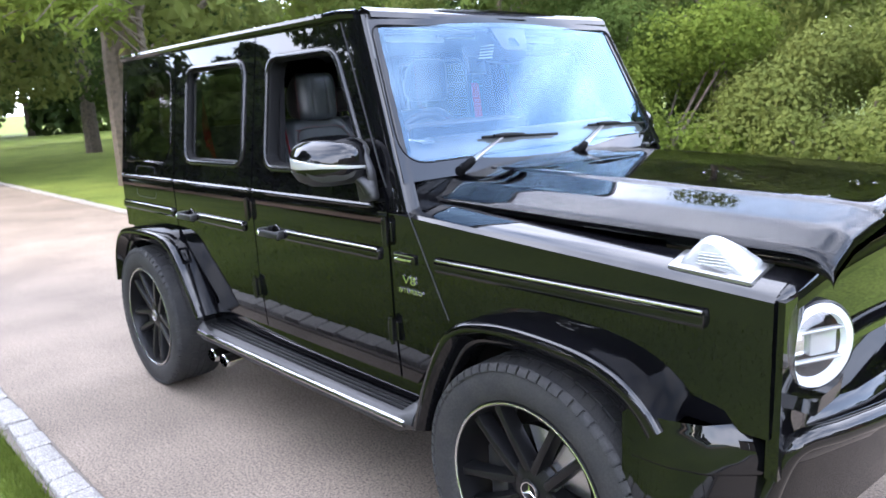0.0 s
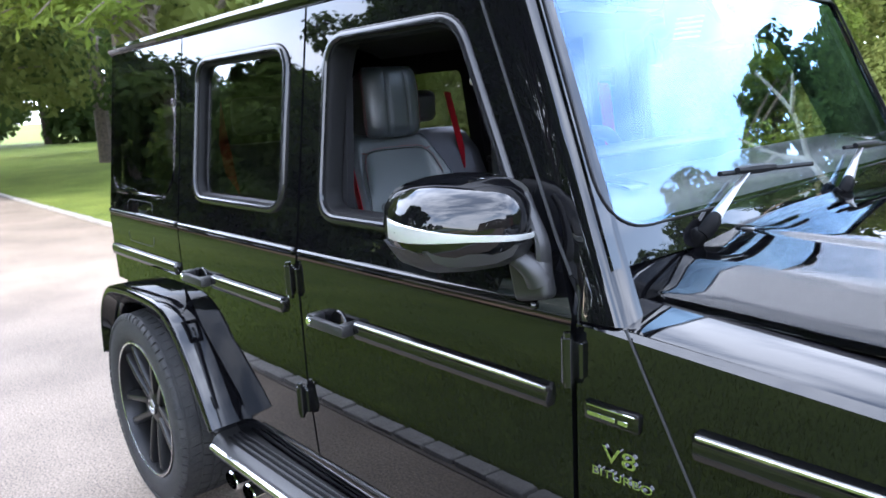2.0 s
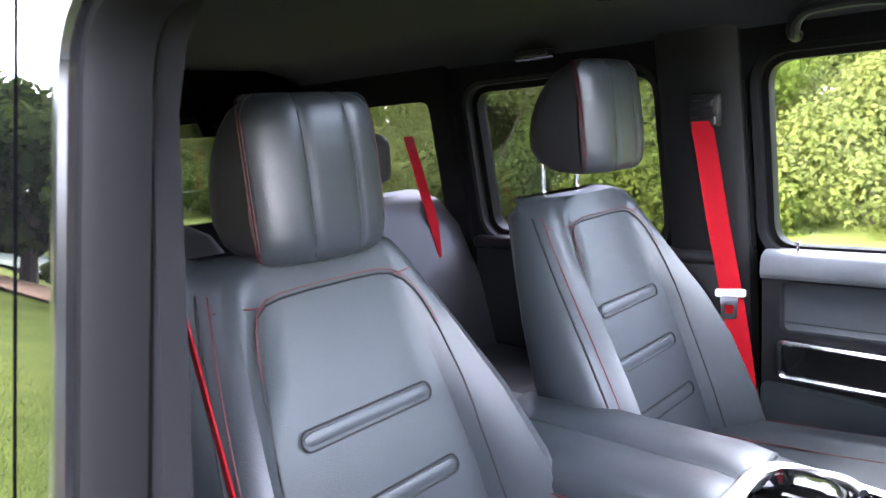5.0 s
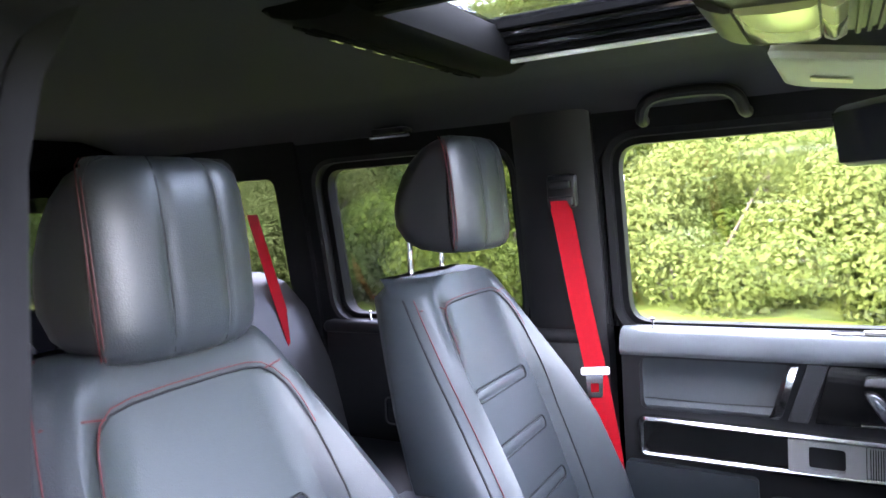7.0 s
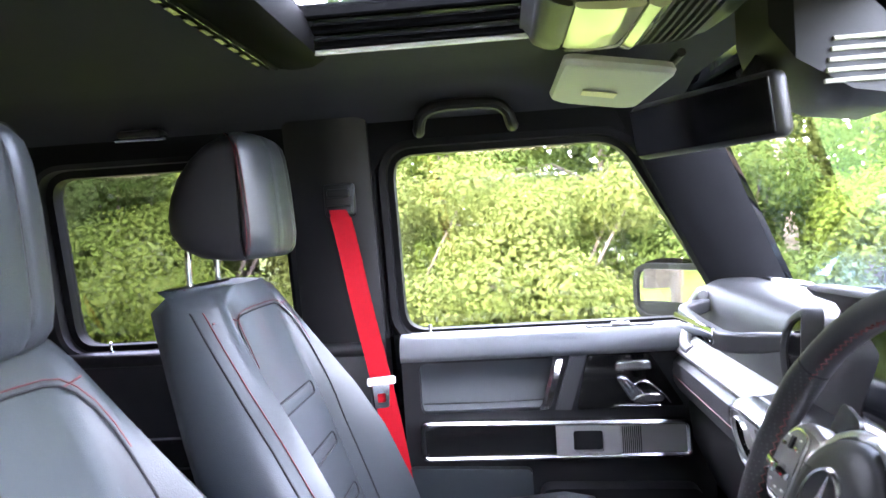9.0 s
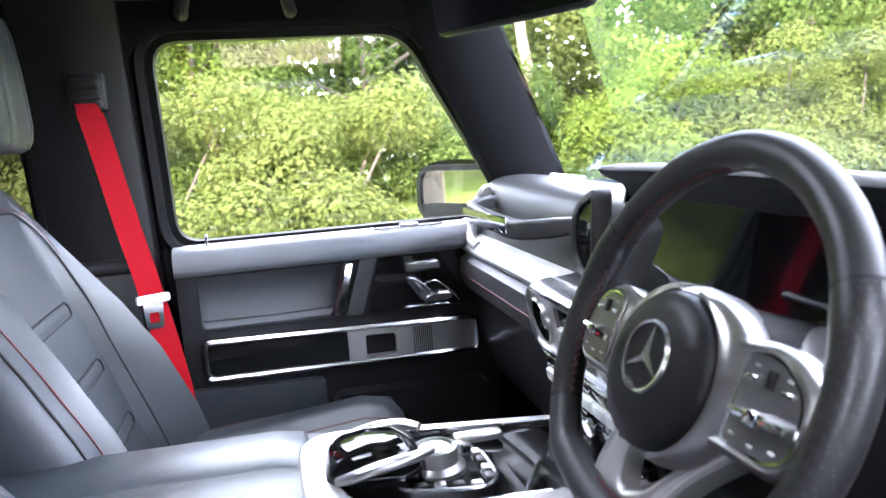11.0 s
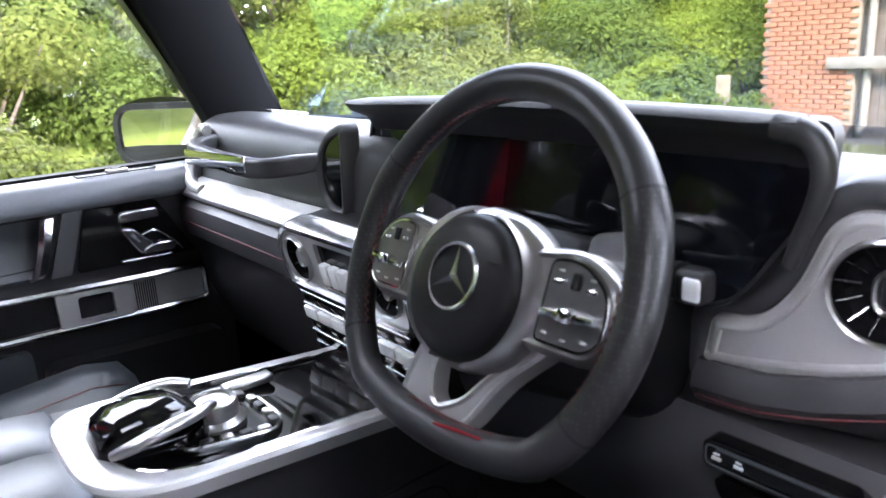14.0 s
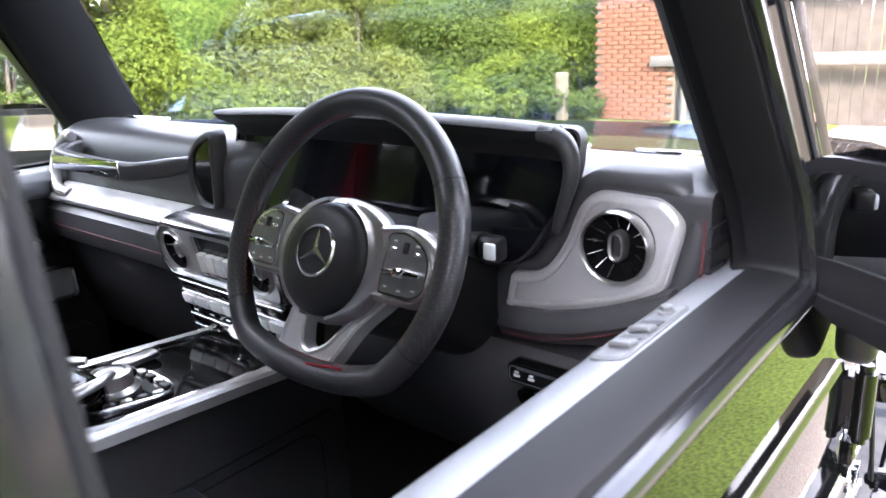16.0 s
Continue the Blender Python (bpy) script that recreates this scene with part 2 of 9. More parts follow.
SILVER = material("silver_lacquer_trim", (0.47, 0.462, 0.45), 0.36, metal=0.55)
PILLAR = material("black_pillar_fabric", (0.010, 0.010, 0.011), 0.9, bump=0.3, bump_scale=1100, spec=0.06)
LEATHER_PERF = material("perforated_leather", (0.018, 0.018, 0.018), 0.36)
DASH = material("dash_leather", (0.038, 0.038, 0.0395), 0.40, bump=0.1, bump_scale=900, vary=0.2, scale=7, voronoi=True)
# base lightened and blued for the sky's sheen on the door pads
DOOR_VINYL = material("sky_sheen_door_vinyl", (0.118, 0.125, 0.132), 0.40, bump=0.08, bump_scale=900, vary=0.15, scale=7, voronoi=True, spec=0.75)
TRIM_DARK = material("dark_trim_plastic", (0.011, 0.011, 0.0117), 0.46, spec=0.3, bump=0.12, bump_scale=800)
HEADLINER = material("black_headliner_fabric", (0.039, 0.040, 0.045), 0.9, bump=0.3, bump_scale=1100, spec=0.2)
CARPET = material("black_carpet", (0.022, 0.021, 0.020), 0.95, bump=0.6, bump_scale=700, spec=0.1)
BELT = material("red_belt_webbing", (0.31, 0.003, 0.009), 0.7, bump=0.25, bump_scale=900, spec=0.12)
STITCH = material("red_stitching", (0.12, 0.018, 0.019), 0.6)
CLIP = material("pinkish_grey_plastic", (0.34, 0.30, 0.285), 0.5)
SEAM = material("dark_seam", (0.006, 0.006, 0.007), 0.7)
# the olive lean in this grey stands for light reflected onto the visors
GREY_TRIM = material("grey_cloth_trim", (0.46, 0.47, 0.37), 0.75, bump=0.1, bump_scale=900)
PALE = material("pale_button", (0.72, 0.72, 0.7), 0.4)
WHITE = material("white_plastic", (0.8, 0.8, 0.8), 0.4)
REDBTN = material("red_button", (0.75, 0.04, 0.03), 0.35)
LABEL_Y = material("pale_yellow_label", (0.75, 0.7, 0.42), 0.6)
SCREEN = material("dark_screen_glass", (0.003, 0.003, 0.004), 0.09, spec=0.28)
SCREEN_ON = material("screen_glass", (0.005, 0.006, 0.008), 0.06)
GLASS = glass("clear_glass", (0.93, 0.95, 0.94), 0.0)
# coated glass; the sky's blue is tinted into its reflection colour
WSGLASS = glass("coated_sky_tint_glass", (0.84, 0.88, 0.87), 0.10, sheen=(0.44, 0.68, 0.92))
PRIVACY = glass("privacy_glass", (0.58, 0.58, 0.61), 0.03)
LENS = glass("lamp_lens", (0.9, 0.92, 0.93), 0.05)
MIRROR = material("mirror_glass", (0.85, 0.86, 0.87), 0.02, metal=1.0)
TARMAC = material("tarmac", (0.145, 0.117, 0.092), 0.88, vary=0.5, scale=1.1, bump=0.8, bump_scale=160, base2=(0.205, 0.165, 0.130), spec=0.25)
STONE = material("granite_sett", (0.27, 0.255, 0.235), 0.85, vary=0.4, scale=30, bump=0.7, bump_scale=90, base2=(0.19, 0.178, 0.16))
LAWN = material("lawn_soil", (0.078, 0.107, 0.019), 0.95, vary=0.5, scale=0.9, bump=1.0, bump_scale=60, base2=(0.115, 0.145, 0.028), spec=0.1)
GRASS = leafy("grass_blades", (0.08, 0.112, 0.020), (0.13, 0.165, 0.033))
PATH_SAND = material("sandy_path", (0.42, 0.27, 0.17), 0.95, vary=0.3, scale=4, bump=0.6, bump_scale=80)
COURT = material("court_surface", (0.10, 0.15, 0.12), 0.9, vary=0.3, scale=2)
BARK = material("bark", (0.10, 0.08, 0.06), 0.95, vary=0.5, scale=12, bump=1.0, bump_scale=40)
BARK_PALE = material("pale_bark", (0.36, 0.28, 0.2), 0.9, vary=0.4, scale=9, bump=0.7, bump_scale=50)
LEAF_A = leafy("leaf_mid", (0.055, 0.090, 0.020), (0.075, 0.102, 0.025))
LEAF_B = leafy("leaf_yellow_green", (0.095, 0.122, 0.031), (0.116, 0.133, 0.038))
LEAF_C = leafy("leaf_dark", (0.030, 0.052, 0.016), (0.045, 0.066, 0.018))
LEAF_D = leafy("leaf_bright", (0.092, 0.136, 0.022), (0.111, 0.142, 0.026))
BRICK = material("red_brick", (0.12, 0.046, 0.026), 0.9, vary=0.5, scale=6, bump=0.6, bump_scale=120, base2=(0.17, 0.074, 0.04))
MORTAR = material("mortar", (0.13, 0.11, 0.09), 0.95, bump=0.5, bump_scale=120)
TIMBER = material("weathered_timber", (0.075, 0.062, 0.052), 0.85, vary=0.4, scale=5, bump=0.5, bump_scale=60, base2=(0.055, 0.045, 0.037))
WHITE_PAINT = material("white_paint", (0.78, 0.77, 0.74), 0.55, vary=0.12, scale=6)

LAMP_WHITE = material("pale_lamp_lens", (0.46, 0.47, 0.46), 0.12, metal=0.5)
RIBBED = material("ribbed_clear_lens", (0.30, 0.31, 0.31), 0.16, coat=0.8, vary=0.25, scale=40)
# the olive of reflected trees is put into this lens colour
LENS_REFLECTION = material("lens_with_tree_reflection", (0.42, 0.42, 0.27), 0.12, coat=0.6)
RAIL_GREY = material("grey_white_paint", (0.13, 0.122, 0.112), 0.7, vary=0.2, scale=5, spec=0.2)
POST_WOOD = material("bleached_post_wood", (0.13, 0.112, 0.085), 0.8, vary=0.3, scale=9, bump=0.4, bump_scale=60, spec=0.2)
SURROUND = material("satin_black_surround", (0.008, 0.008, 0.009), 0.15, spec=0.4)
SWITCH = material("grey_switch_plastic", (0.085, 0.088, 0.088), 0.42, spec=0.4)
EMBLEM = material("dark_chrome", (0.60, 0.60, 0.60), 0.24, metal=1.0)
BLACK = material("soft_black_rubber", (0.002, 0.002, 0.0022), 0.7, spec=0.05)
PAD_GREY = material("brushed_pad_metal", (0.25, 0.25, 0.25), 0.30, metal=0.8, vary=0.2, scale=30)
WHEEL_LEATHER = material("smooth_black_leather", (0.021, 0.021, 0.022), 0.42, bump=0.05, bump_scale=900)


def perforate(m, scale):
    """Regular grid of small pale holes in the leather."""
    n, l = m.node_tree.nodes, m.node_tree.links
    co = n.new("ShaderNodeTexCoord")
    vo = n.new("ShaderNodeTexVoronoi")
    vo.inputs["Scale"].default_value = scale
    vo.inputs["Randomness"].default_value = 0.0
    mr = n.new("ShaderNodeMapRange")
    mr.inputs["From Min"].default_value, mr.inputs["From Max"].default_value = 0.22, 0.34
    mx = n.new("ShaderNodeMix")
    mx.data_type = "RGBA"
    mx.inputs[6].default_value, mx.inputs[7].default_value = (0.04, 0.04, 0.04, 1), (0.015, 0.015, 0.015, 1)
    bp = n.new("ShaderNodeBump")
    bp.inputs["Strength"].default_value, bp.inputs["Distance"].default_value = 0.12, 0.0006
    l.new(co.outputs["Object"], vo.inputs["Vector"])
    l.new(vo.outputs["Distance"], mr.inputs["Value"])
    l.new(mr.outputs["Result"], mx.inputs["Factor"])
    l.new(mx.outputs[2], n["Principled BSDF"].inputs["Base Color"])
    l.new(mr.outputs["Result"], bp.inputs["Height"])
    l.new(bp.outputs["Normal"], n["Principled BSDF"].inputs["Normal"])


perforate(LEATHER_PERF, 240)


def speckle(m, scale, low, high):
    """Fine grit: multiplies the base colour by a sharp small-scale noise."""
    n, l = m.node_tree.nodes, m.node_tree.links
    inp = n["Principled BSDF"].inputs["Base Color"]
    co = n.new("ShaderNodeTexCoord")
    ns = n.new("ShaderNodeTexNoise")
    ns.inputs["Scale"].default_value = scale
    ns.inputs["Detail"].default_value = 3.0
    mr = n.new("ShaderNodeMapRange")
    mr.inputs["From Min"].default_value, mr.inputs["From Max"].default_value = 0.32, 0.68
    mr.inputs["To Min"].default_value, mr.inputs["To Max"].default_value = low, high
    mx = n.new("ShaderNodeMix")
    mx.data_type, mx.blend_type = "RGBA", "MULTIPLY"
    mx.inputs["Factor"].default_value = 1.0
    l.new(co.outputs["Object"], ns.inputs["Vector"])
    l.new(ns.outputs["Fac"], mr.inputs["Value"])
    if inp.links:
        l.new(inp.links[0].from_socket, mx.inputs[6])
    else:
        mx.inputs[6].default_value = inp.default_value
    l.new(mr.outputs["Result"], mx.inputs[7])
    l.new(mx.outputs[2], inp)


speckle(TARMAC, 95, 0.55, 1.45)
speckle(STONE, 140, 0.6, 1.3)
speckle(LAWN, 45, 0.55, 1.4)
speckle(TYRE, 160, 0.7, 1.3)

# ---------------------------------------------------------------- ground
def strip(name, pts, z, mat_, label, category):
    bm = bmesh.new()
    bm.faces.new([bm.verts.new((x, y, z)) for x, y in pts])
    return tagged(done(name, bm, mat_), label, category, kind="structure")


def ground_sheet():
    """Lawn that rolls a little with distance and reaches the horizon."""
    bm = bmesh.new()
    xs = [-900, -300, -120, -60, -40, -28, -20, -14, -9, -5, -2, 1, 4, 8, 14, 22, 40, 100, 300, 900]
    ys = [-900, -300, -100, -50, -32, -22, -15, -10, -6, -3.5, -1.9, -1.75, 1.45, 1.7, 3, 6, 10, 16, 26, 50, 120, 300, 900]
    rows = []
    for y in ys:
        row = []
        for x in xs:
            away = max(0.0, -1.75 - y, y - 1.5)
            z = -0.01 + 0.035 * min(1.0, away / 0.15)
            if away > 3:
                z += 0.12 * math.sin(x * 0.23 + y * 0.17)
            row.append((x, y, z if -1.75 < y < 1.45 or away < 300 else 0))
        rows.append(row)
    grid(bm, rows)
    return tagged(done("ground", bm, LAWN, angle=80), "mown green lawn on both sides of the driveway", "lawn", kind="structure")


ground_sheet()
strip("driveway", [(-120, -1.66), (14, -1.66), (14, 1.5), (-120, 1.5)], 0.02, TARMAC, "worn grey tarmac driveway with fine grit", "driveway")
strip("path", [(-60, -8.7), (40, -8.7), (40, -7.0), (-60, -7.0)], 0.16, PATH_SAND, "sandy orange-brown path across the lawn", "path")
strip("court", [(-60, -28), (40, -28), (40, -11.0), (-60, -11.0)], 0.19, COURT, "grey-green sports court beyond the path", "court")
for cy in (-12.2, -17.0):
    strip("court_line", [(-50, cy), (30, cy), (30, cy + 0.09), (-50, cy + 0.09)], 0.195, WHITE_PAINT, "white painted line on the court", "line")


def court_fence():
    ob = thing("fence", "thin grey court fence with posts and mesh rails", "fence", (0, -28.4, 0))
    for k in range(14):
        bm = bmesh.new()
        tube(bm, [(-40 + 5 * k, -28.4, 0.1), (-40 + 5 * k, -28.4, 2.6)], 0.04, 6)
        part("post", bm, BARK_PALE, ob)
    for z in (0.95, 1.75, 2.55):
        bm = bmesh.new()
        tube(bm, [(-40, -28.4, z), (25, -28.4, z)], 0.03, 5)
        part("rail", bm, WHITE_PAINT, ob)


court_fence()


# ---------------------------------------------------------------- foliage
def leaf_mesh(name, centres, normals, size, rng, mat_, parent, long=1.7, label=""):
    """Many folded leaves as one mesh: each is two triangles pairs round a midrib."""
    n = len(centres)
    nr = normals / np.maximum(np.linalg.norm(normals, axis=1, keepdims=True), 1e-6)
    ref = rng.normal(size=(n, 3))
    u = np.cross(nr, ref)
    u /= np.maximum(np.linalg.norm(u, axis=1, keepdims=True), 1e-6)
    v = np.cross(nr, u)
    s = size * rng.uniform(0.6, 1.35, (n, 1))
    a = centres - u * s * long * 0.5
    b = centres + u * s * long * 0.5 - nr * s * 0.18
    left = centres + v * s * 0.5 + nr * s * 0.14
    right = centres - v * s * 0.5 + nr * s * 0.14
    co = np.stack([a, right, b, left], 1).reshape(-1, 3)
    i = np.arange(n)[:, None] * 4
    tri = np.concatenate([i + [0, 1, 2], i + [0, 2, 3]], 1).reshape(-1)
    me = bpy.data.meshes.new(name)
    me.vertices.add(4 * n)
    me.vertices.foreach_set("co", co.astype(np.float32).ravel())
    me.loops.add(6 * n)
    me.loops.foreach_set("vertex_index", tri.astype(np.int32))
    me.polygons.add(2 * n)
    me.polygons.foreach_set("loop_start", (np.arange(2 * n) * 3).astype(np.int32))
    me.polygons.foreach_set("loop_total", np.full(2 * n, 3, np.int32))
    me.update(calc_edges=True)
    me.materials.append(mat_)
    ob = new(name, me)
    ob.parent = parent
    if parent is not None:
        ob.matrix_parent_inverse = parent.matrix_basis.inverted()
    if label:
        ob["label"] = label
    return ob


def crown_points(blobs, n, rng):
    """Leaf places over the outer shells of a set of clumps, thinner inside."""
    blobs = np.array(blobs, float)
    w = (blobs[:, 3] * blobs[:, 4]) ** 1.0
    pick = rng.choice(len(blobs), n, p=w / w.sum())
    d = rng.normal(size=(n, 3))
    d /= np.linalg.norm(d, axis=1, keepdims=True)
    rad = rng.uniform(0.35, 1.0, (n, 1)) ** 0.45 * rng.uniform(0.86, 1.14, (n, 1))
    sc = np.stack([blobs[pick, 3], blobs[pick, 3], blobs[pick, 4]], 1)
    return blobs[pick, :3] + d * rad * sc, d * 1.0 + rng.normal(size=(n, 3)) * 0.45 + [0, 0, 0.4]


def tree(name, x, y, h, spread, seed, leaves, size, mat_, label, base=0.35, bark=None, blobs_n=26, trunk_r=0.2, long=1.7, lean=(0, 0), category="tree"):
    """A tapered trunk with limbs, and a crown of leaves in uneven clumps."""
    rng = np.random.default_rng(seed)
    ob = thing(name, label, category, (x, y, 0))
    bm = bmesh.new()
    top = Vector((x + lean[0], y + lean[1], h * 0.78))
    knots = [Vector((x, y, -0.1)), Vector((x + 0.1 * rng.normal(), y + 0.1 * rng.normal(), h * 0.25)), Vector((x + lean[0] * 0.5, y + lean[1] * 0.5, h * 0.5)), top]
    path = spline(knots, 5)
    tube(bm, path, [trunk_r * (1.25 - 1.05 * i / (len(path) - 1)) for i in range(len(path))], 9)
    blobs = []
    for k in range(blobs_n):
        f = k / (blobs_n - 1)
        z = h * (base + (0.95 - base) * f)
        wide = spread * (0.45 + 0.75 * math.sin(math.pi * min(1.0, 0.18 + 0.82 * f)) ** 0.8) * (1.0 if f < 0.8 else 0.75)
        an = k * 2.39996 + rng.normal() * 0.35
        rr = wide * rng.uniform(0.35, 0.95)
        s = spread * rng.uniform(0.22, 0.42)
        bx, by = x + lean[0] * f + rr * math.cos(an), y + lean[1] * f + rr * math.sin(an)
        blobs.append((bx, by, z, s, s * rng.uniform(0.55, 0.85)))
        if k % 3 == 0:
            i0 = min(len(path) - 2, int((0.25 + 0.6 * f) * len(path)))
            tube(bm, [path[i0], path[i0].lerp(Vector((bx, by, z)), 0.5) + Vector((0, 0, 0.12 * spread)), Vector((bx, by, z))], [trunk_r * 0.42 * (1 - 0.5 * f), trunk_r * 0.22, trunk_r * 0.05], 6)
    part("trunk", bm, bark or BARK, ob)
    c, nn = crown_points(blobs, leaves, rng)
    keep = c[:, 2] > 0.05
    leaf_mesh("crown", c[keep], nn[keep], size, rng, mat_, ob, long)
    return ob


def bush(name, x, y, wide, h, seed, leaves, size, mat_, label, category="bush"):
    rng = np.random.default_rng(seed)
    ob = thing(name, label, category, (x, y, 0))
    bm = bmesh.new()
    blobs = []
    for k in range(20):
        an, rr = k * 2.4 + rng.normal() * 0.3, wide * rng.uniform(0.1, 0.85)
        z = h * (0.08 + 0.80 * (k * 0.618 % 1)) * (1 - 0.25 * rr / wide)
        s = wide * rng.uniform(0.26, 0.42)
        blobs.append((x + rr * math.cos(an), y + rr * math.sin(an), z, s, s * 0.8))
        if k % 2 == 0:
            tube(bm, [(x + 0.1 * math.cos(an), y + 0.1 * math.sin(an), -0.05), blobs[-1][:3]], [0.045, 0.012], 5)
    part("stem", bm, BARK, ob)
    c, nn = crown_points(blobs, leaves, rng)
    keep = c[:, 2] > 0.03
    leaf_mesh("foliage", c[keep], nn[keep], size, rng, mat_, ob)
    return ob


# woodland edge on the far side of the lawn
rg = random.Random(5)
WOOD = "broadleaf tree in full summer leaf at the lawn edge"
for k in range(13):
    x = -31 + 3.6 * k + rg.uniform(-0.8, 0.8)
    y = 13.5 + rg.uniform(-1.0, 1.5)
    h = rg.uniform(4.8, 6.6)
    tree("tree", x, y, h, rg.uniform(2.3, 2.9), 100 + k, 24000, 0.070, (LEAF_B, LEAF_A, LEAF_B, LEAF_D, LEAF_A)[k % 5], WOOD, base=0.12, trunk_r=0.16, blobs_n=34)
for k in range(16):
    x = -24 + 2.35 * k + rg.uniform(-0.5, 0.5)
    bush("bush", x, 9.2 + rg.uniform(-0.5, 0.5), rg.uniform(1.7, 2.2), rg.uniform(2.6, 3.6), 200 + k, 21000, 0.048, (LEAF_D, LEAF_B, LEAF_B, LEAF_A)[k % 4], "dense leafy green bush on the lawn edge")
for k in range(12):
    tree("tree", -34 + 5.0 * k + rg.uniform(-1, 1), 21 + rg.uniform(-1.5, 1.5), rg.uniform(7.5, 9.8), 3.8, 300 + k, 4500, 0.3, (LEAF_C, LEAF_A)[k % 2], "tall dark green woodland tree in full leaf", base=0.1, trunk_r=0.25)
# ahead of the car: hedge bank beside the outbuilding
for k in range(6):
    bush("bush", 12.8 + rg.uniform(-0.7, 0.7), 6.8 + 1.25 * k, 1.9, rg.uniform(2.6, 3.6), 400 + k, 18000, 0.047, (LEAF_D, LEAF_D, LEAF_A)[k % 3], "sunlit bright green hedge bush beside the outbuilding")
for k in range(4):
    tree("tree", 16.5 + rg.uniform(-1, 1), 5.5 + 3.0 * k, rg.uniform(5.5, 7), 2.8, 430 + k, 20000, 0.09, (LEAF_C, LEAF_A, LEAF_D, LEAF_A)[k], "broadleaf tree behind the hedge", base=0.1)
# behind the car: parkland trees
for k, (x, y, h, s, m_) in enumerate(((-14.5, 3.4, 11, 4.6, LEAF_B), (-23, 1.0, 10, 4.2, LEAF_B), (-27, 6.5, 11, 4.5, LEAF_C), (-33, -3.5, 12, 5, LEAF_A), (-42, 3, 13, 6, LEAF_C), (-45, -10, 9, 5, LEAF_A), (-40, 14, 14, 6, LEAF_A), (-26, -9, 6.0, 3.2, LEAF_C))):
    tree("tree", x, y, h, s, 500 + k, 15000 if k < 3 else 7000, 0.16 if k < 3 else 0.26, m_, "mature parkland tree with a dark trunk and drooping green crown", base=0.24 if k else 0.33, trunk_r=0.34 if k == 0 else 0.24, blobs_n=34)
for k in range(16):
    tree("tree", -58 + rg.uniform(-3, 3), -34 + 5.2 * k + rg.uniform(-1.5, 1.5), rg.uniform(9, 13), 4.6, 700 + k, 3500, 0.42, (LEAF_C, LEAF_A, LEAF_D)[k % 3], "distant parkland tree in summer leaf", base=0.06, trunk_r=0.25)


def low_branch(x0, y0, z0, tip, seed):
    """A branch with long drooping leaflets hanging over the drive."""
    rng = np.random.default_rng(seed)
    ob = thing("tree", "slender tree with bright drooping compound leaves", "tree", (x0, y0, 0))
    bm = bmesh.new()
    tube(bm, spline([(x0, y0, -0.1), (x0 + 0.1, y0, 1.5), (x0, y0 - 0.05, 2.9), (x0 + 0.1, y0, 4.4)], 5), [0.10 - 0.0045 * i for i in range(16)], 8)
    part("trunk", bm, BARK, ob)
    for k in range(9):
        end = Vector(tip) + Vector((rng.uniform(-0.7, 0.7), rng.uniform(-0.8, 0.7), rng.uniform(-0.15, 0.6)))
        st = Vector((x0 + 0.02, y0, 2.4 + 0.16 * k))
        mid = st.lerp(end, 0.55) + Vector((0, 0, 0.35))
        pts = spline([st, mid, end], 8)
        bm = bmesh.new()
        tube(bm, pts, [0.025 - 0.0012 * i for i in range(len(pts))], 5)
        part("branch", bm, BARK, ob)
        c = np.repeat(np.array([tuple(p) for p in pts[5:]]), 12, 0)
        c = c + rng.normal(size=c.shape) * [0.10, 0.10, 0.07] - [0, 0, 0.05]
        leaf_mesh("foliage", c, rng.normal(size=c.shape) * 0.5 + [0.3, -0.6, 0.5], 0.055, rng, LEAF_D, ob, 3.4)


low_branch(-11.2, 2.6, 0.0, (-9.3, 0.25, 2.75), 71)
# garden side, seen in the paintwork
for k in range(9):
    tree("tree", -34 + 7.0 * k + rg.uniform(-1.5, 1.5), -33 + rg.uniform(-2, 2), rg.uniform(9, 14) * (1.0 if k < 5 else 0.5), 4.6 if k < 5 else 3.0, 600 + k, 5000, 0.32, (LEAF_C, LEAF_A)[k % 2], "dark green garden tree beyond the court", base=0.1)
for k in range(3):
    tree("tree", -19.0 + 8.0 * k, -9.8 + rg.uniform(-0.4, 0.4), rg.uniform(5, 7), 1.7, 640 + k, 6000, 0.13, LEAF_C, "young dark conifer on the lawn", base=0.06, trunk_r=0.09, long=2.6)

# big unseen tree added over the drive: its crown keeps sun off the car
tree("tree", -8.6, -12.4, 14.0, 5.0, 660, 42000, 0.25, LEAF_A, "unseen large spreading tree added to shade the driveway", base=0.5, trunk_r=0.4, blobs_n=64)


# another unseen tree, added to shade the lawn that the doors mirror
tree("tree", -2.5, -14.5, 12.0, 4.2, 661, 30000, 0.26, LEAF_A, "unseen large garden tree added to shade the lawn", base=0.4, trunk_r=0.35, blobs_n=52)

for k, (x, y, h, sp) in enumerate(((-18.0, -9.8, 5.2, 2.6), (-20.5, -19.5, 13.5, 4.8), (-28.0, -22.0, 14.0, 5.0))):
    tree("tree", x, y, h, sp, 665 + k, 22000, 0.15 if k == 0 else 0.26, (LEAF_A, LEAF_C)[k % 2], "tall leafy garden tree across the lawn", base=0.12, trunk_r=0.3, blobs_n=46)
for k in range(8):
    bush("bush", 10.1 - 0.28 * k, 6.35 + 0.95 * k, 0.95, 1.25, 480 + k, 9000, 0.05, (LEAF_A, LEAF_D)[k % 2], "low green shrub at the foot of the hedge")


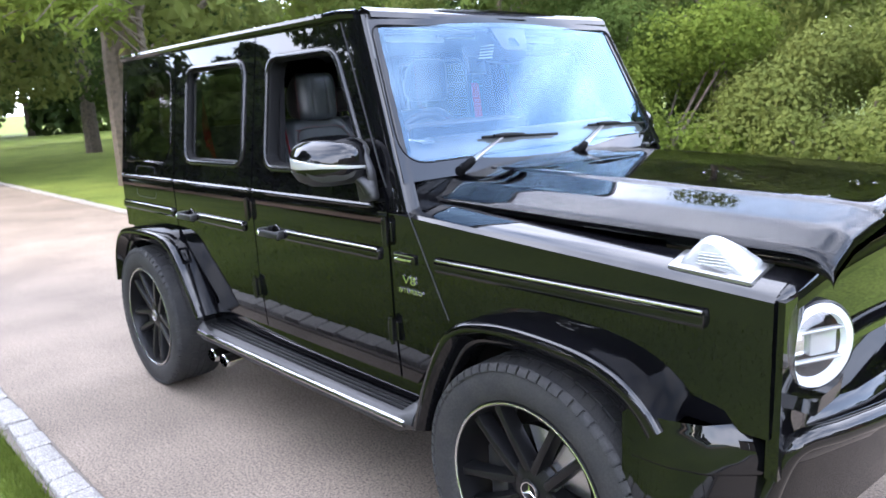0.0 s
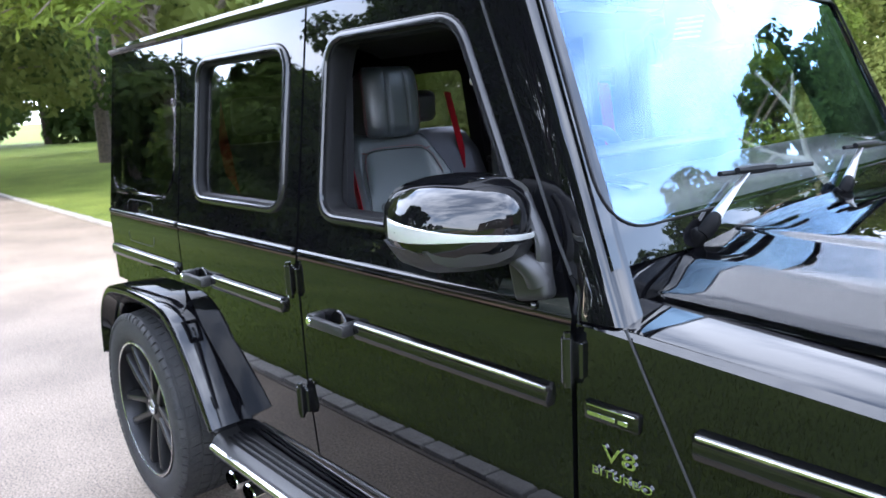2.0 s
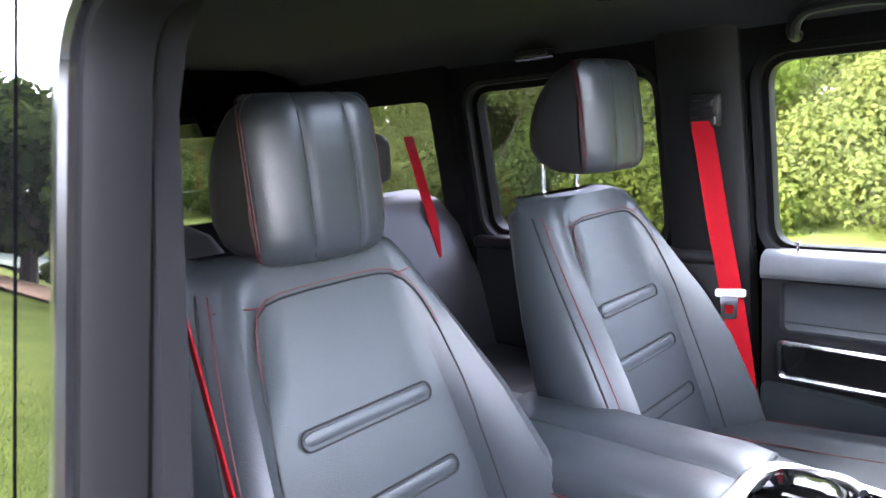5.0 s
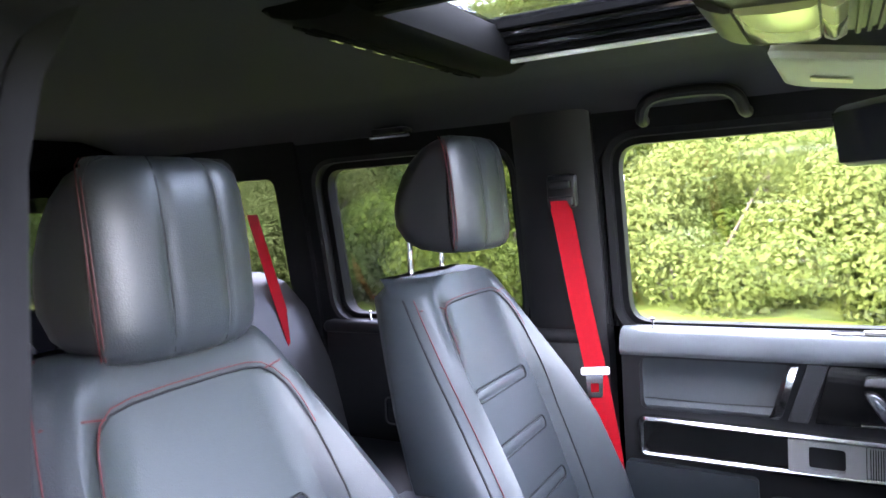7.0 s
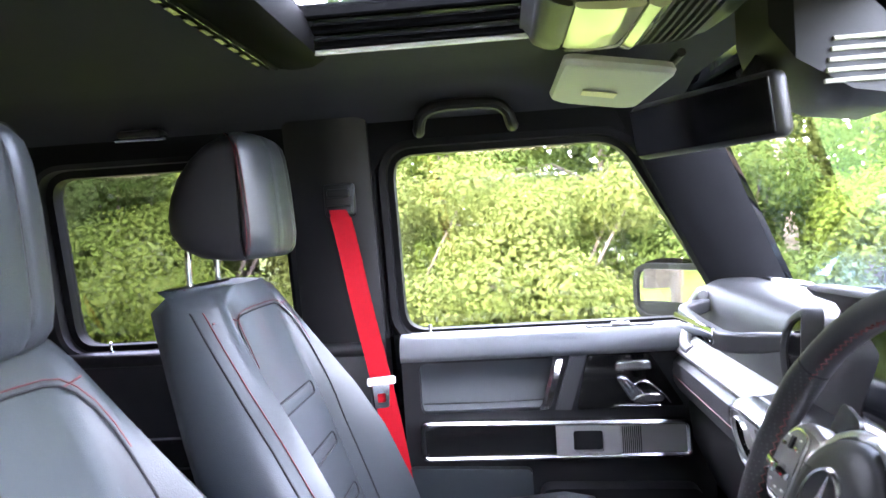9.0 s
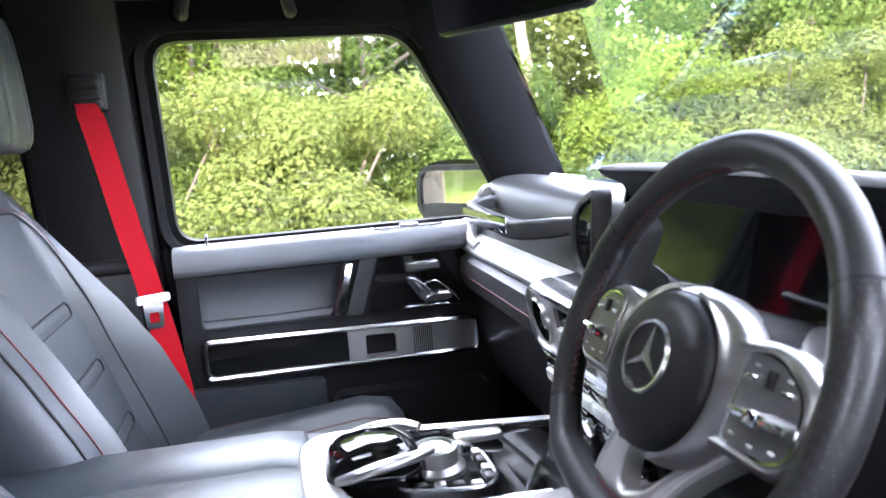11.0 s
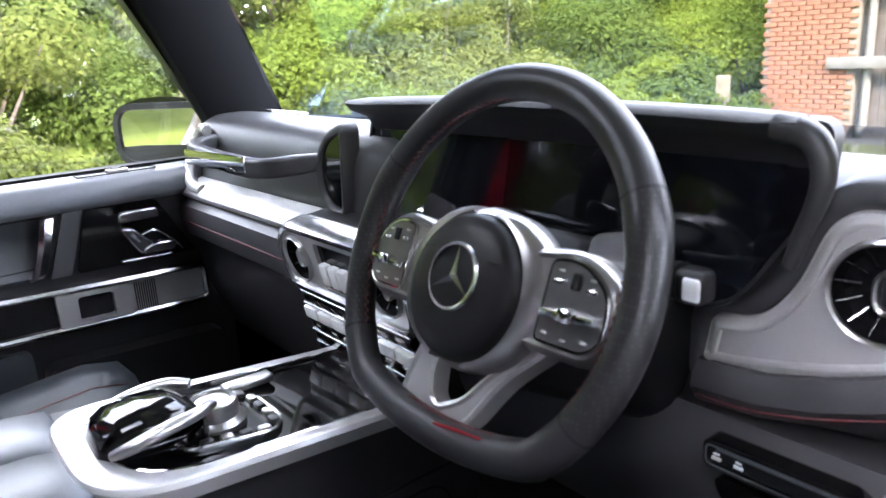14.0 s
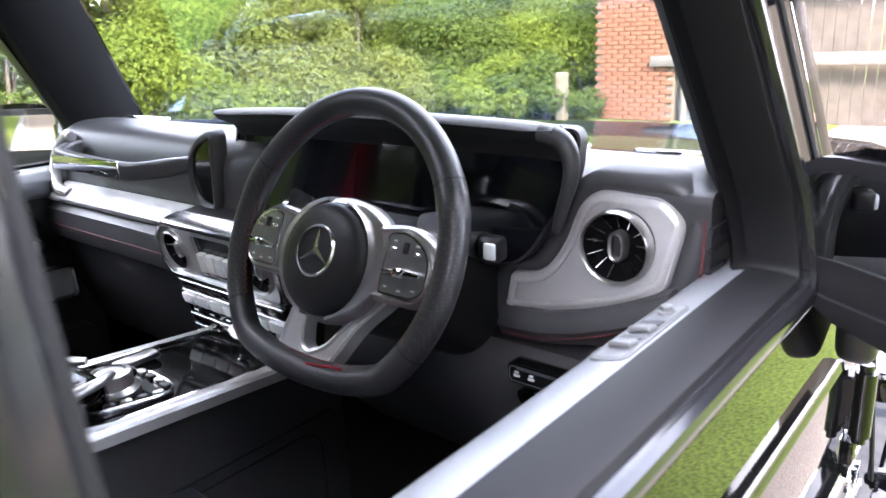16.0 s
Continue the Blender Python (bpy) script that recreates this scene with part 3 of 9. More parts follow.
def bare_tree(x, y):
    """Pale half-dead tree with forked bare limbs."""
    ob = thing("tree", "pale bare forked tree among the bushes", "tree", (x, y, 0))
    bm = bmesh.new()
    tube(bm, spline([(x, y, 0), (x - 0.05, y, 1.8), (x - 0.25, y, 3.2), (x - 0.3, y, 4.2)], 5), [0.13 - 0.0032 * i for i in range(16)], 7)
    part("trunk", bm, BARK_PALE, ob)
    for a, b, c in (((-0.3, 4.1), (-0.75, 4.9), (-0.7, 6.0)), ((-0.3, 4.1), (0.25, 4.7), (0.75, 5.6)), ((0.25, 4.7), (0.5, 4.75), (0.95, 4.95)), ((-0.72, 4.9), (-1.1, 5.1), (-1.4, 5.3))):
        bm = bmesh.new()
        tube(bm, spline([(x + p[0], y, p[1]) for p in (a, b, c)], 4), [0.08 - 0.006 * i for i in range(9)], 6)
        part("limb", bm, BARK_PALE, ob)


bare_tree(3.6, 11.8)


# ---------------------------------------------------------------- outbuilding ahead
def outbuilding():
    ob = thing("outbuilding", "red brick outbuilding with weathered timber doors", "building", (10.5, 3, 0))
    bm = bmesh.new()
    rbox(bm, (10.75, 4.78, 1.5), (0.5, 1.44, 3.2), 0.01)
    rbox(bm, (10.75, -4.5, 1.5), (0.5, 1.6, 3.2), 0.01)
    rbox(bm, (10.75, 0.2, 3.0), (0.5, 10.5, 0.5), 0.01)
    part("wall", bm, MORTAR, ob)
    bm = bmesh.new()
    rbox(bm, (12.6, 0.2, 3.45), (4.6, 11.2, 0.14), 0.02, m=Matrix.Rotation(radians(-8), 4, "Y"))
    part("roof", bm, BARK, ob)
    for k in range(50):
        y = 3.97 - 0.155 * k
        if y < -3.6:
            break
        bm = bmesh.new()
        rbox(bm, (10.66, y, 1.4), (0.03, 0.148, 2.76), 0.004, 1)
        part("board", bm, TIMBER, ob)
    for z, r in ((1.0, 0.17), (2.1, 0.13)):
        bm = bmesh.new()
        rbox(bm, (10.42, 2.1, z), (0.07, 4.7, r), 0.01)
        part("rail", bm, RAIL_GREY, ob)
    bm = bmesh.new()
    tube(bm, [(10.55, 3.9, 0.0), (10.55, 3.9, 3.0)], 0.06, 10)
    part("downpipe", bm, RAIL_GREY, ob)
    return ob


building = outbuilding()
bm = bmesh.new()
rbox(bm, (9.6, 5.68, 0.42), (0.17, 0.17, 0.92), 0.02)
tagged(done("wooden_post", bm, POST_WOOD), "pale square wooden gate post standing in the grass", "post")

# ---------------------------------------------------------------- the car: x ahead, front axle at x = 0, right flank at -y
car = thing("car", "glossy black boxy off-road car with its driver's window open", "car", (-1.4, 0, 0))


def flank(z):
    """Half width of the body at a height."""
    return 0.835 + 0.015 * min(1.0, (z - 0.62) / 0.24) if z < 1.2 else 0.85 - 0.15 * (z - 1.2)


def on_side(s):
    return lambda u, v, d: Vector((u, s * (flank(v) - d), v))


def band(bm, s, x0, x1, levels, thick=0.03, nx=6):
    """A side panel between two x limits through the heights given; limits may be functions of the height."""
    f0 = x0 if callable(x0) else (lambda z: x0)
    f1 = x1 if callable(x1) else (lambda z: x1)
    outer = [[Vector((f0(z) + (f1(z) - f0(z)) * k / nx, s * flank(z), z)) for k in range(nx + 1)] for z in levels]
    inner = [[Vector((p.x, p.y - s * thick, p.z)) for p in row] for row in outer]
    sheets = [grid(bm, outer), grid(bm, inner)]
    o, i = sheets
    for a in range(len(levels) - 1):
        for c in (0, nx):
            bm.faces.new((o[a][c], o[a + 1][c], i[a + 1][c], i[a][c]))
    for c in range(nx):
        for a in (0, len(levels) - 1):
            bm.faces.new((o[a][c], o[a][c + 1], i[a][c + 1], i[a][c]))


FD_HOLE = rounded([(-1.462, 1.338), (-0.772, 1.338), (-0.774, 1.42), (-0.976, 1.792), (-1.462, 1.792)], [0.075, 0.03, 0.05, 0.07, 0.075], 7)
RD_HOLE = rounded([(-2.262, 1.338), (-1.668, 1.338), (-1.668, 1.792), (-2.262, 1.792)], 0.075, 7)
QW_HOLE = rounded([(-3.105, 1.335), (-2.52, 1.335), (-2.46, 1.40), (-2.46, 1.792), (-3.105, 1.792)], [0.06, 0.04, 0.03, 0.07, 0.07], 7)
ROOF_Z = 1.885
FD_HOLE_L = rounded([(-1.515, 1.338), (-0.755, 1.338), (-0.752, 1.42), (-0.970, 1.792), (-1.515, 1.792)], [0.075, 0.03, 0.05, 0.07, 0.075], 7)
RD_HOLE_L = rounded([(-2.352, 1.338), (-1.752, 1.338), (-1.752, 1.792), (-2.352, 1.792)], 0.075, 7)


def strip_bar(bm, s, x0, x1, z, h, proud):
    """A rounded rub strip along the flank."""
    rows = []
    for x in (x0, x0 + 0.006, x1 - 0.006, x1):
        k = 0.55 if x in (x0, x1) else 1.0
        sec = [(0, -h / 2), (proud * 0.7, -h / 2 * 0.95), (proud, -h / 5), (proud, h / 5), (proud * 0.7, h / 2 * 0.95), (0, h / 2)]
        rows.append([Vector((x, s * (flank(z + dz * k) + d * k - 0.001), z + dz * k)) for d, dz in sec])
    loft(bm, rows)


def window_set(parent, s, hole, glass_mat, glass_up=True, name="window"):
    """Seal, chrome-lit moulding and pane of one side window."""
    pl = on_side(s)
    bm = bmesh.new()
    ring(bm, hole, pl, [(-0.008, 0.03), (-0.008, -0.006), (-0.004, -0.011), (0.004, -0.012), (0.011, -0.009), (0.015, -0.003), (0.016, 0.004), (0.012, 0.03)])
    frame_ob = part("window_frame", bm, SURROUND, parent, "black window surround")
    bm = bmesh.new()
    ring(bm, hole, pl, [(0.004, 0.05), (0.004, -0.002), (-0.014, 0.002), (-0.018, 0.012), (-0.018, 0.05)])
    part("window_seal", bm, RUBBER, parent, "black rubber window seal")
    if glass_up:
        bm = bmesh.new()
        plate(bm, offset_loop(hole, -0.004), [], lambda u, v, d: pl(u, v, d + 0.018), 0.004)
        g = part("window_pane", bm, glass_mat, parent, "tinted glass pane" if glass_mat is PRIVACY else "clear glass pane")
        g.visible_shadow = glass_mat is PRIVACY
    return frame_ob


def handle_set(parent, s, x, z=1.062):
    """A grip handle with a push button on its rear boss, over a recess."""
    pl = on_side(s)
    bm = bmesh.new()
    lathe(bm, [(0.0, 0.001), (0.026, 0.0012), (0.034, 0.004), (0.036, 0.001), (0.0, 0.0)], Matrix.Translation((x + 0.012, s * (0.85 + 0.0005), z)) @ Matrix.Rotation(radians(90 if s < 0 else -90), 4, "X"), 24)
    part("handle_recess", bm, GLOSS, parent)
    bm = bmesh.new()
    rbox(bm, (x, s * 0.884, z - 0.002), (0.175, 0.022, 0.03), 0.008, 2)
    rbox(bm, (x - 0.072, s * 0.868, z), (0.032, 0.044, 0.036), 0.007, 2)
    rbox(bm, (x + 0.075, s * 0.868, z), (0.028, 0.044, 0.034), 0.007, 2)
    h = part("door_handle", bm, PLASTIC, parent, "black door handle with a round push button")
    bm = bmesh.new()
    lathe(bm, [(0.011, 0.0), (0.011, 0.006), (0.008, 0.009), (0.0, 0.009)], Matrix.Translation((x - 0.072, s * 0.889, z)) @ Matrix.Rotation(radians(90 if s < 0 else -90), 4, "X"), 16)
    part("push_button", bm, CHROME, h, "small bright push button")


def hinge(parent, s, x, z):
    bm = bmesh.new()
    tube(bm, [(x, s * 0.866, z - 0.042), (x, s * 0.866, z + 0.042)], 0.0125, 12)
    tube(bm, [(x, s * 0.866, z - 0.052), (x, s * 0.866, z + 0.052)], 0.008, 10)
    rbox(bm, (x + 0.008, s * 0.853, z), (0.036, 0.014, 0.07), 0.003, 1)
    part("hinge", bm, GLOSS, parent, "exposed black door hinge")


def make_side(s):
    pl = on_side(s)
    fd_hole, rd_hole = (FD_HOLE, RD_HOLE) if s < 0 else (FD_HOLE_L, RD_HOLE_L)
    low = [0.60, 0.66, 0.74, 0.86, 0.875, 1.0, 1.1, 1.20, 1.225]
    # front door
    bm = bmesh.new()
    band(bm, s, -1.572, -0.618, low)
    plate(bm, [(-1.572, 1.2255), (-0.618, 1.2255), (-0.655, 1.33), (-0.945, ROOF_Z), (-1.572, ROOF_Z)], [fd_hole], pl, 0.03)
    door = part("front_door", bm, PAINT, car, "black front door with its window wound down" if s < 0 else "black front door")
    window_set(door, s, fd_hole, GLASS, glass_up=s > 0)
    bm = bmesh.new()
    strip_bar(bm, s, -1.565, -0.70, 1.232, 0.018, 0.012)
    part("belt_moulding", bm, GLOSS, door)
    bm = bmesh.new()
    strip_bar(bm, s, -1.305, -0.662, 1.062, 0.046, 0.017)
    r = part("rub_strip", bm, GLOSS, door, "black rub strip with a bright insert")
    bm = bmesh.new()
    strip_bar(bm, s, -1.30, -0.667, 1.0785, 0.010, 0.0175)
    part("strip_insert", bm, ALU, r, "thin bright insert")
    handle_set(door, s, -1.395)
    for z in (1.15, 0.79):
        hinge(door, s, -0.612, z)
    # rear door, cut by the wheel arch
    bm = bmesh.new()
    cut = lambda z: -2.402 if z > 0.98 else -2.402 + 0.36 * min(1.0, (0.98 - z) / 0.34)
    band(bm, s, cut, -1.582, low)
    plate(bm, [(-2.402, 1.2255), (-1.582, 1.2255), (-1.582, ROOF_Z), (-2.402, ROOF_Z)], [rd_hole], pl, 0.03)
    rdoor = part("rear_door", bm, PAINT, car, "black rear door with dark privacy glass")
    window_set(rdoor, s, rd_hole, PRIVACY)
    bm = bmesh.new()
    strip_bar(bm, s, -2.395, -1.589, 1.232, 0.018, 0.012)
    part("belt_moulding", bm, GLOSS, rdoor)
    bm = bmesh.new()
    strip_bar(bm, s, -2.14, -1.66, 1.062, 0.046, 0.017)
    r = part("rub_strip", bm, GLOSS, rdoor, "black rub strip with a bright insert")
    bm = bmesh.new()
    strip_bar(bm, s, -2.135, -1.665, 1.0785, 0.010, 0.0175)
    part("strip_insert", bm, ALU, r, "thin bright insert")
    handle_set(rdoor, s, -2.235)
    for z in (1.15, 0.79):
        hinge(rdoor, s, -1.597, z)
    # rear quarter
    bm = bmesh.new()
    band(bm, s, -3.15, -2.412, [0.93, 1.0, 1.1, 1.2, 1.225])
    plate(bm, [(-3.15, 1.2255), (-2.412, 1.2255), (-2.412, ROOF_Z), (-3.15, ROOF_Z)], [QW_HOLE], pl, 0.03)
    qt = part("rear_quarter_panel", bm, PAINT, car)
    bm = bmesh.new()
    plate(bm, offset_loop(QW_HOLE, 0.004), [], lambda u, v, d: pl(u, v, d - 0.004), 0.006)
    g = part("quarter_window", bm, PRIVACY, qt, "dark fixed quarter window")
    g.visible_shadow = False
    bm = bmesh.new()
    strip_bar(bm, s, -3.14, -2.42, 1.232, 0.018, 0.012)
    strip_bar(bm, s, -3.06, -2.54, 1.318, 0.012, 0.01)
    part("belt_moulding", bm, GLOSS, qt)
    bm = bmesh.new()
    strip_bar(bm, s, -3.14, -2.44, 1.062, 0.046, 0.017)
    r = part("rub_strip", bm, GLOSS, qt, "black rub strip with a bright insert")
    bm = bmesh.new()
    strip_bar(bm, s, -3.135, -2.445, 1.0785, 0.010, 0.0175)
    part("strip_insert", bm, ALU, r, "thin bright insert")
    if s < 0:
        bm = bmesh.new()
        ring(bm, rounded([(-2.93, 1.12), (-2.66, 1.12), (-2.66, 1.29), (-2.93, 1.29)], 0.03), pl, [(0, -0.0008), (0.0035, -0.0008), (0.0035, 0.003), (0, 0.003)])
        part("fuel_flap", bm, SEAM, qt, "thin gap round the fuel flap")
    # front wing
    bm = bmesh.new()
    rows_o, nx = [], 16
    for k in range(nx + 1):
        x = -0.606 + (0.722 + 0.606) * k / nx
        top = 1.226 - 0.088 * max(0.0, (x + 0.6) / 1.33)
        r = math.sqrt(max(0.0, 0.535 ** 2 - x * x)) if abs(x) < 0.535 else 0.0
        lo = max(0.60 if x < 0 else 0.80, 0.395 + r)
        rows_o.append([Vector((x, s * (flank(z) - (0.012 if z > top - 0.004 else 0)), z)) for z in [lo + (top - lo) * j / 5 for j in range(5)] + [top - 0.012, top]])
    o = grid(bm, rows_o)
    i = grid(bm, [[Vector((p.x, p.y - s * 0.03, p.z)) for p in row] for row in rows_o])
    for a in range(nx):
        for c in (0, len(rows_o[0]) - 1):
            bm.faces.new((o[a][c], o[a + 1][c], i[a + 1][c], i[a][c]))
    # top shelf of the wing, sloping gently inwards
    shelf = []
    for k in range(nx + 1):
        x = -0.606 + (0.722 + 0.606) * k / nx
        top = 1.226 - 0.088 * max(0.0, (x + 0.6) / 1.33)
        shelf.append([Vector((x, s * (flank(1.1) - 0.012), top)), Vector((x, s * 0.822, top + 0.008)), Vector((x, s * 0.79, top + 0.018)), Vector((x, s * 0.745, top + 0.030)), Vector((x, s * 0.70, top + 0.036)), Vector((x, s * 0.69, top + 0.05))])
    grid(bm, shelf)
    wing = part("front_wing", bm, PAINT, car)
    bm = bmesh.new()
    strip_bar(bm, s, -0.372, 0.572, 1.062, 0.048, 0.018)
    r = part("rub_strip", bm, GLOSS, wing, "black rub strip with a bright insert")
    bm = bmesh.new()
    strip_bar(bm, s, -0.367, 0.567, 1.0795, 0.010, 0.0185)
    part("strip_insert", bm, ALU, r, "thin bright insert")
    bm = bmesh.new()
    tube(bm, [(-0.50, s * 0.8508, 1.225), (-0.325, s * 0.8508, 0.88)], 0.0028, 5)
    part("panel_gap", bm, SEAM, wing)
    # engine badge and plain maker's bar behind the wing
    turn = Matrix.Rotation(radians(90), 4, "X") if s < 0 else Matrix.Rotation(radians(180), 4, "Z") @ Matrix.Rotation(radians(90), 4, "X")
    words("badge_lettering", "V8", 0.052, Matrix.Translation((-0.512, s * 0.8525, 0.985)) @ turn @ Matrix.Diagonal((1.25, 0.85, 1, 1)), CHROME, wing, 0.002)
    words("badge_lettering", "BITURBO", 0.027, Matrix.Translation((-0.508, s * 0.8525, 0.946)) @ turn @ Matrix.Diagonal((1.15, 0.85, 1, 1)), CHROME, wing, 0.002)
    # badge plate, not a vent; plain bars replace the maker's lettering
    bm = bmesh.new()
    rbox(bm, (-0.527, s * 0.853, 1.062), (0.115, 0.012, 0.036), 0.005, 2)
    bd = part("maker_badge", bm, GLOSS, wing, "black maker badge with plain bright bars")
    bm = bmesh.new()
    for k, (dx, w) in enumerate(((-0.035, 0.028), (-0.005, 0.03), (0.026, 0.02))):
        rbox(bm, (-0.527 + dx, s * 0.8595, 1.058), (w, 0.003, 0.009), 0.001, 1)
    rbox(bm, (-0.527, s * 0.8595, 1.074), (0.1, 0.003, 0.004), 0.001, 1)
    part("bright_bars", bm, CHROME, bd)
    # A pillar outside: flat flank, a tight corner, and the front edge beside the glass
    bm = bmesh.new()
    rows = []
    for z in (1.222, 1.26, 1.30, 1.345, 1.45, 1.60, 1.75, 1.90):
        xg = -0.547 - 0.455 * (z - 1.325)
        xb = -0.606 if z < 1.26 else -0.606 - 0.05 * (z - 1.26) / 0.07 if z < 1.33 else -0.656 - 0.5225 * (z - 1.33)
        a = flank(z)
        sec = [(xb, a), (xb + 0.4 * (xg - xb), a + 0.001), (xg - 0.055, a), (xg - 0.042, a - 0.0012)]
        sec += [(xg - 0.042 + 0.044 * math.sin(t), a - 0.0012 - 0.044 * (1 - math.cos(t))) for t in [radians(11.25 * k) for k in range(1, 9)]]
        sec += [(xg + 0.003, a - 0.052), (xg - 0.03, a - 0.055), (xb, a - 0.045)]
        rows.append([Vector((x, s * y, z)) for x, y in sec])
    loft(bm, rows)
    part("a_pillar", bm, PAINT, car, "", 25)
    bm = bmesh.new()
    tube(bm, [(-0.626, s * (flank(1.30) + 0.0005), 1.30), (-0.664, s * (flank(1.36) + 0.0005), 1.36), (-0.94, s * (flank(1.885) + 0.0005), 1.885)], 0.0035, 6)
    part("panel_gap", bm, SEAM, car)
    # gutter rail along the roof
    bm = bmesh.new()
    path = [(-3.17, s * 0.72, 1.872), (-3.15, s * 0.745, 1.900), (-2.0, s * 0.752, 1.908), (-0.93, s * 0.752, 1.910), (-0.86, s * 0.735, 1.905)]
    tube(bm, path, 0.019, 8)
    part("roof_gutter", bm, PAINT, car)
    return door


door_r = make_side(-1)
door_l = make_side(1)


def roof():
    bm = bmesh.new()
    xs = [-3.17, -3.12, -2.9, -2.5, -2.1, -1.68, -1.54, -1.4, -1.2, -1.08, -0.95, -0.87, -0.835]
    ys = [-0.735, -0.70, -0.6, -0.45, -0.31, -0.19, -0.1, 0.0, 0.1, 0.19, 0.31, 0.45, 0.6, 0.70, 0.735]

    def rz(x, y):
        end = max(0.0, (x + 0.99) / 0.15, (-3.02 - x) / 0.15)
        return 1.958 - 0.05 * abs(y / 0.735) ** 2.6 - 0.02 * min(1, end) ** 2

    vs = [[bm.verts.new((x, y, rz(x, y))) for y in ys] for x in xs]
    for i in range(len(xs) - 1):
        for j in range(len(ys) - 1):
            mx, my = (xs[i] + xs[i + 1]) / 2, (ys[j] + ys[j + 1]) / 2
            if -1.54 < mx < -1.08 and abs(my) < 0.19:
                continue
            bm.faces.new((vs[i][j], vs[i + 1][j], vs[i + 1][j + 1], vs[i][j + 1]))
    bmesh.ops.solidify(bm, geom=bm.faces[:], thickness=0.018)
    r = part("roof", bm, PAINT, car, "glossy black roof with a sunroof opening")
    for j, y in enumerate((-0.55, -0.45, 0.45, 0.55)):
        bm = bmesh.new()
        tube(bm, [(-2.95, y, rz(-2.9, y) + 0.001), (-1.0, y, rz(-1.2, y) + 0.001)], 0.007, 6)
        part("roof_rib", bm, PAINT, r)
    # header above the windscreen and tail
    bm = bmesh.new()
    loft(bm, [[Vector((-0.845, y, 1.93)), Vector((-0.80, y, 1.912)), Vector((-0.79, y, 1.89)), Vector((-0.805, y, 1.872)), Vector((-0.87, y, 1.872)), Vector((-0.90, y, 1.90))] for y in (-0.72, -0.4, 0, 0.4, 0.72)])
    part("roof_header", bm, PAINT, car)
    bm = bmesh.new()
    plate(bm, [(-0.72, 1.89), (-0.845, 0.62), (0.845, 0.62), (0.72, 1.89), (0.5, 1.924), (-0.5, 1.924)], [rounded([(-0.60, 1.42), (0.60, 1.42), (0.57, 1.70), (-0.57, 1.70)], 0.06)], lambda u, v, d: Vector((-3.15 + d, u, v)), 0.03)
    part("tail_panel", bm, PAINT, car)
    bm = bmesh.new()
    plate(bm, rounded([(-0.60, 1.42), (0.60, 1.42), (0.57, 1.70), (-0.57, 1.70)], 0.06), [], lambda u, v, d: Vector((-3.145 + d, u, v)), 0.005)
    g = part("rear_window", bm, PRIVACY, car, "dark tailgate glass")
    g.visible_shadow = False


roof()


# windscreen plane from the scuttle to the header
def ws(u, v, d=0.0):
    """u across, v from 0 at the bottom edge to 1 at the top edge."""
    x = -0.553 + (-0.808 + 0.553) * v
    z = 1.325 + (1.885 - 1.325) * v
    n = Vector((0.56, 0, 0.255)).normalized()
    return Vector((x + 0.02 * (1 - (u / 0.8) ** 2), u, z)) - n * d


WS_LEN = 0.635


def windscreen():
    """Glass, its printed border, and the painted frame with rounded lower corners."""
    half = lambda v: flank(1.325 + 0.56 * v) - 0.022
    bm = bmesh.new()
    grid(bm, [[ws(half(v) * (2 * k / 16 - 1), v) for k in range(17)] for v in [0.02 + 0.98 * k / 8 for k in range(9)]])
    g = part("windscreen", bm, WSGLASS, car, "large flat windscreen with sky blue tinted into its reflection")
    g.visible_shadow = False
    hole = rounded([(-half(0.08), 0.052), (half(0.08), 0.052), (half(0.955), 0.606), (-half(0.955), 0.606)], [0.13, 0.13, 0.05, 0.05], 10)
    wide = [(-half(0.0) - 0.012, -0.012), (half(0.0) + 0.012, -0.012), (half(1.0) + 0.008, 0.65), (-half(1.0) - 0.008, 0.65)]
    bm = bmesh.new()
    outer = [(a[0] + (b[0] - a[0]) * k / 12, a[1] + (b[1] - a[1]) * k / 12) for a, b in zip(wide, wide[1:] + wide[:1]) for k in range(12)]
    plate(bm, outer, [hole], lambda u, v, d: ws(u, v / WS_LEN, d - 0.006), 0.005)
    part("windscreen_frame", bm, PAINT, car, "black painted windscreen frame")
    bm = bmesh.new()
    plate(bm, offset_loop(hole, 0.004), [offset_loop(hole, -0.012)], lambda u, v, d: ws(u, v / WS_LEN, 0.002 + d), 0.002)
    part("glass_border", bm, GLOSS, g, "black printed border of the windscreen")
    bm = bmesh.new()
    line_loop = [ws(u, v / WS_LEN, -0.0065) for u, v in hole]
    tube(bm, line_loop, 0.003, 6, closed=True)
    part("glass_seal", bm, RUBBER, g, "thin black seal round the glass")
    # camera housing behind the glass
    bm = bmesh.new()
    plate(bm, rounded([(-0.115, 1.0), (0.115, 1.0), (0.075, 0.80), (-0.075, 0.80)], 0.03), [rounded([(-0.03, 0.83), (0.04, 0.83), (0.02, 0.89), (-0.02, 0.89)], 0.008)], lambda u, v, d: ws(u, v, 0.006 + d), 0.012)
    part("sensor_cover", bm, PLASTIC, g, "dark sensor cover behind the glass")


windscreen()


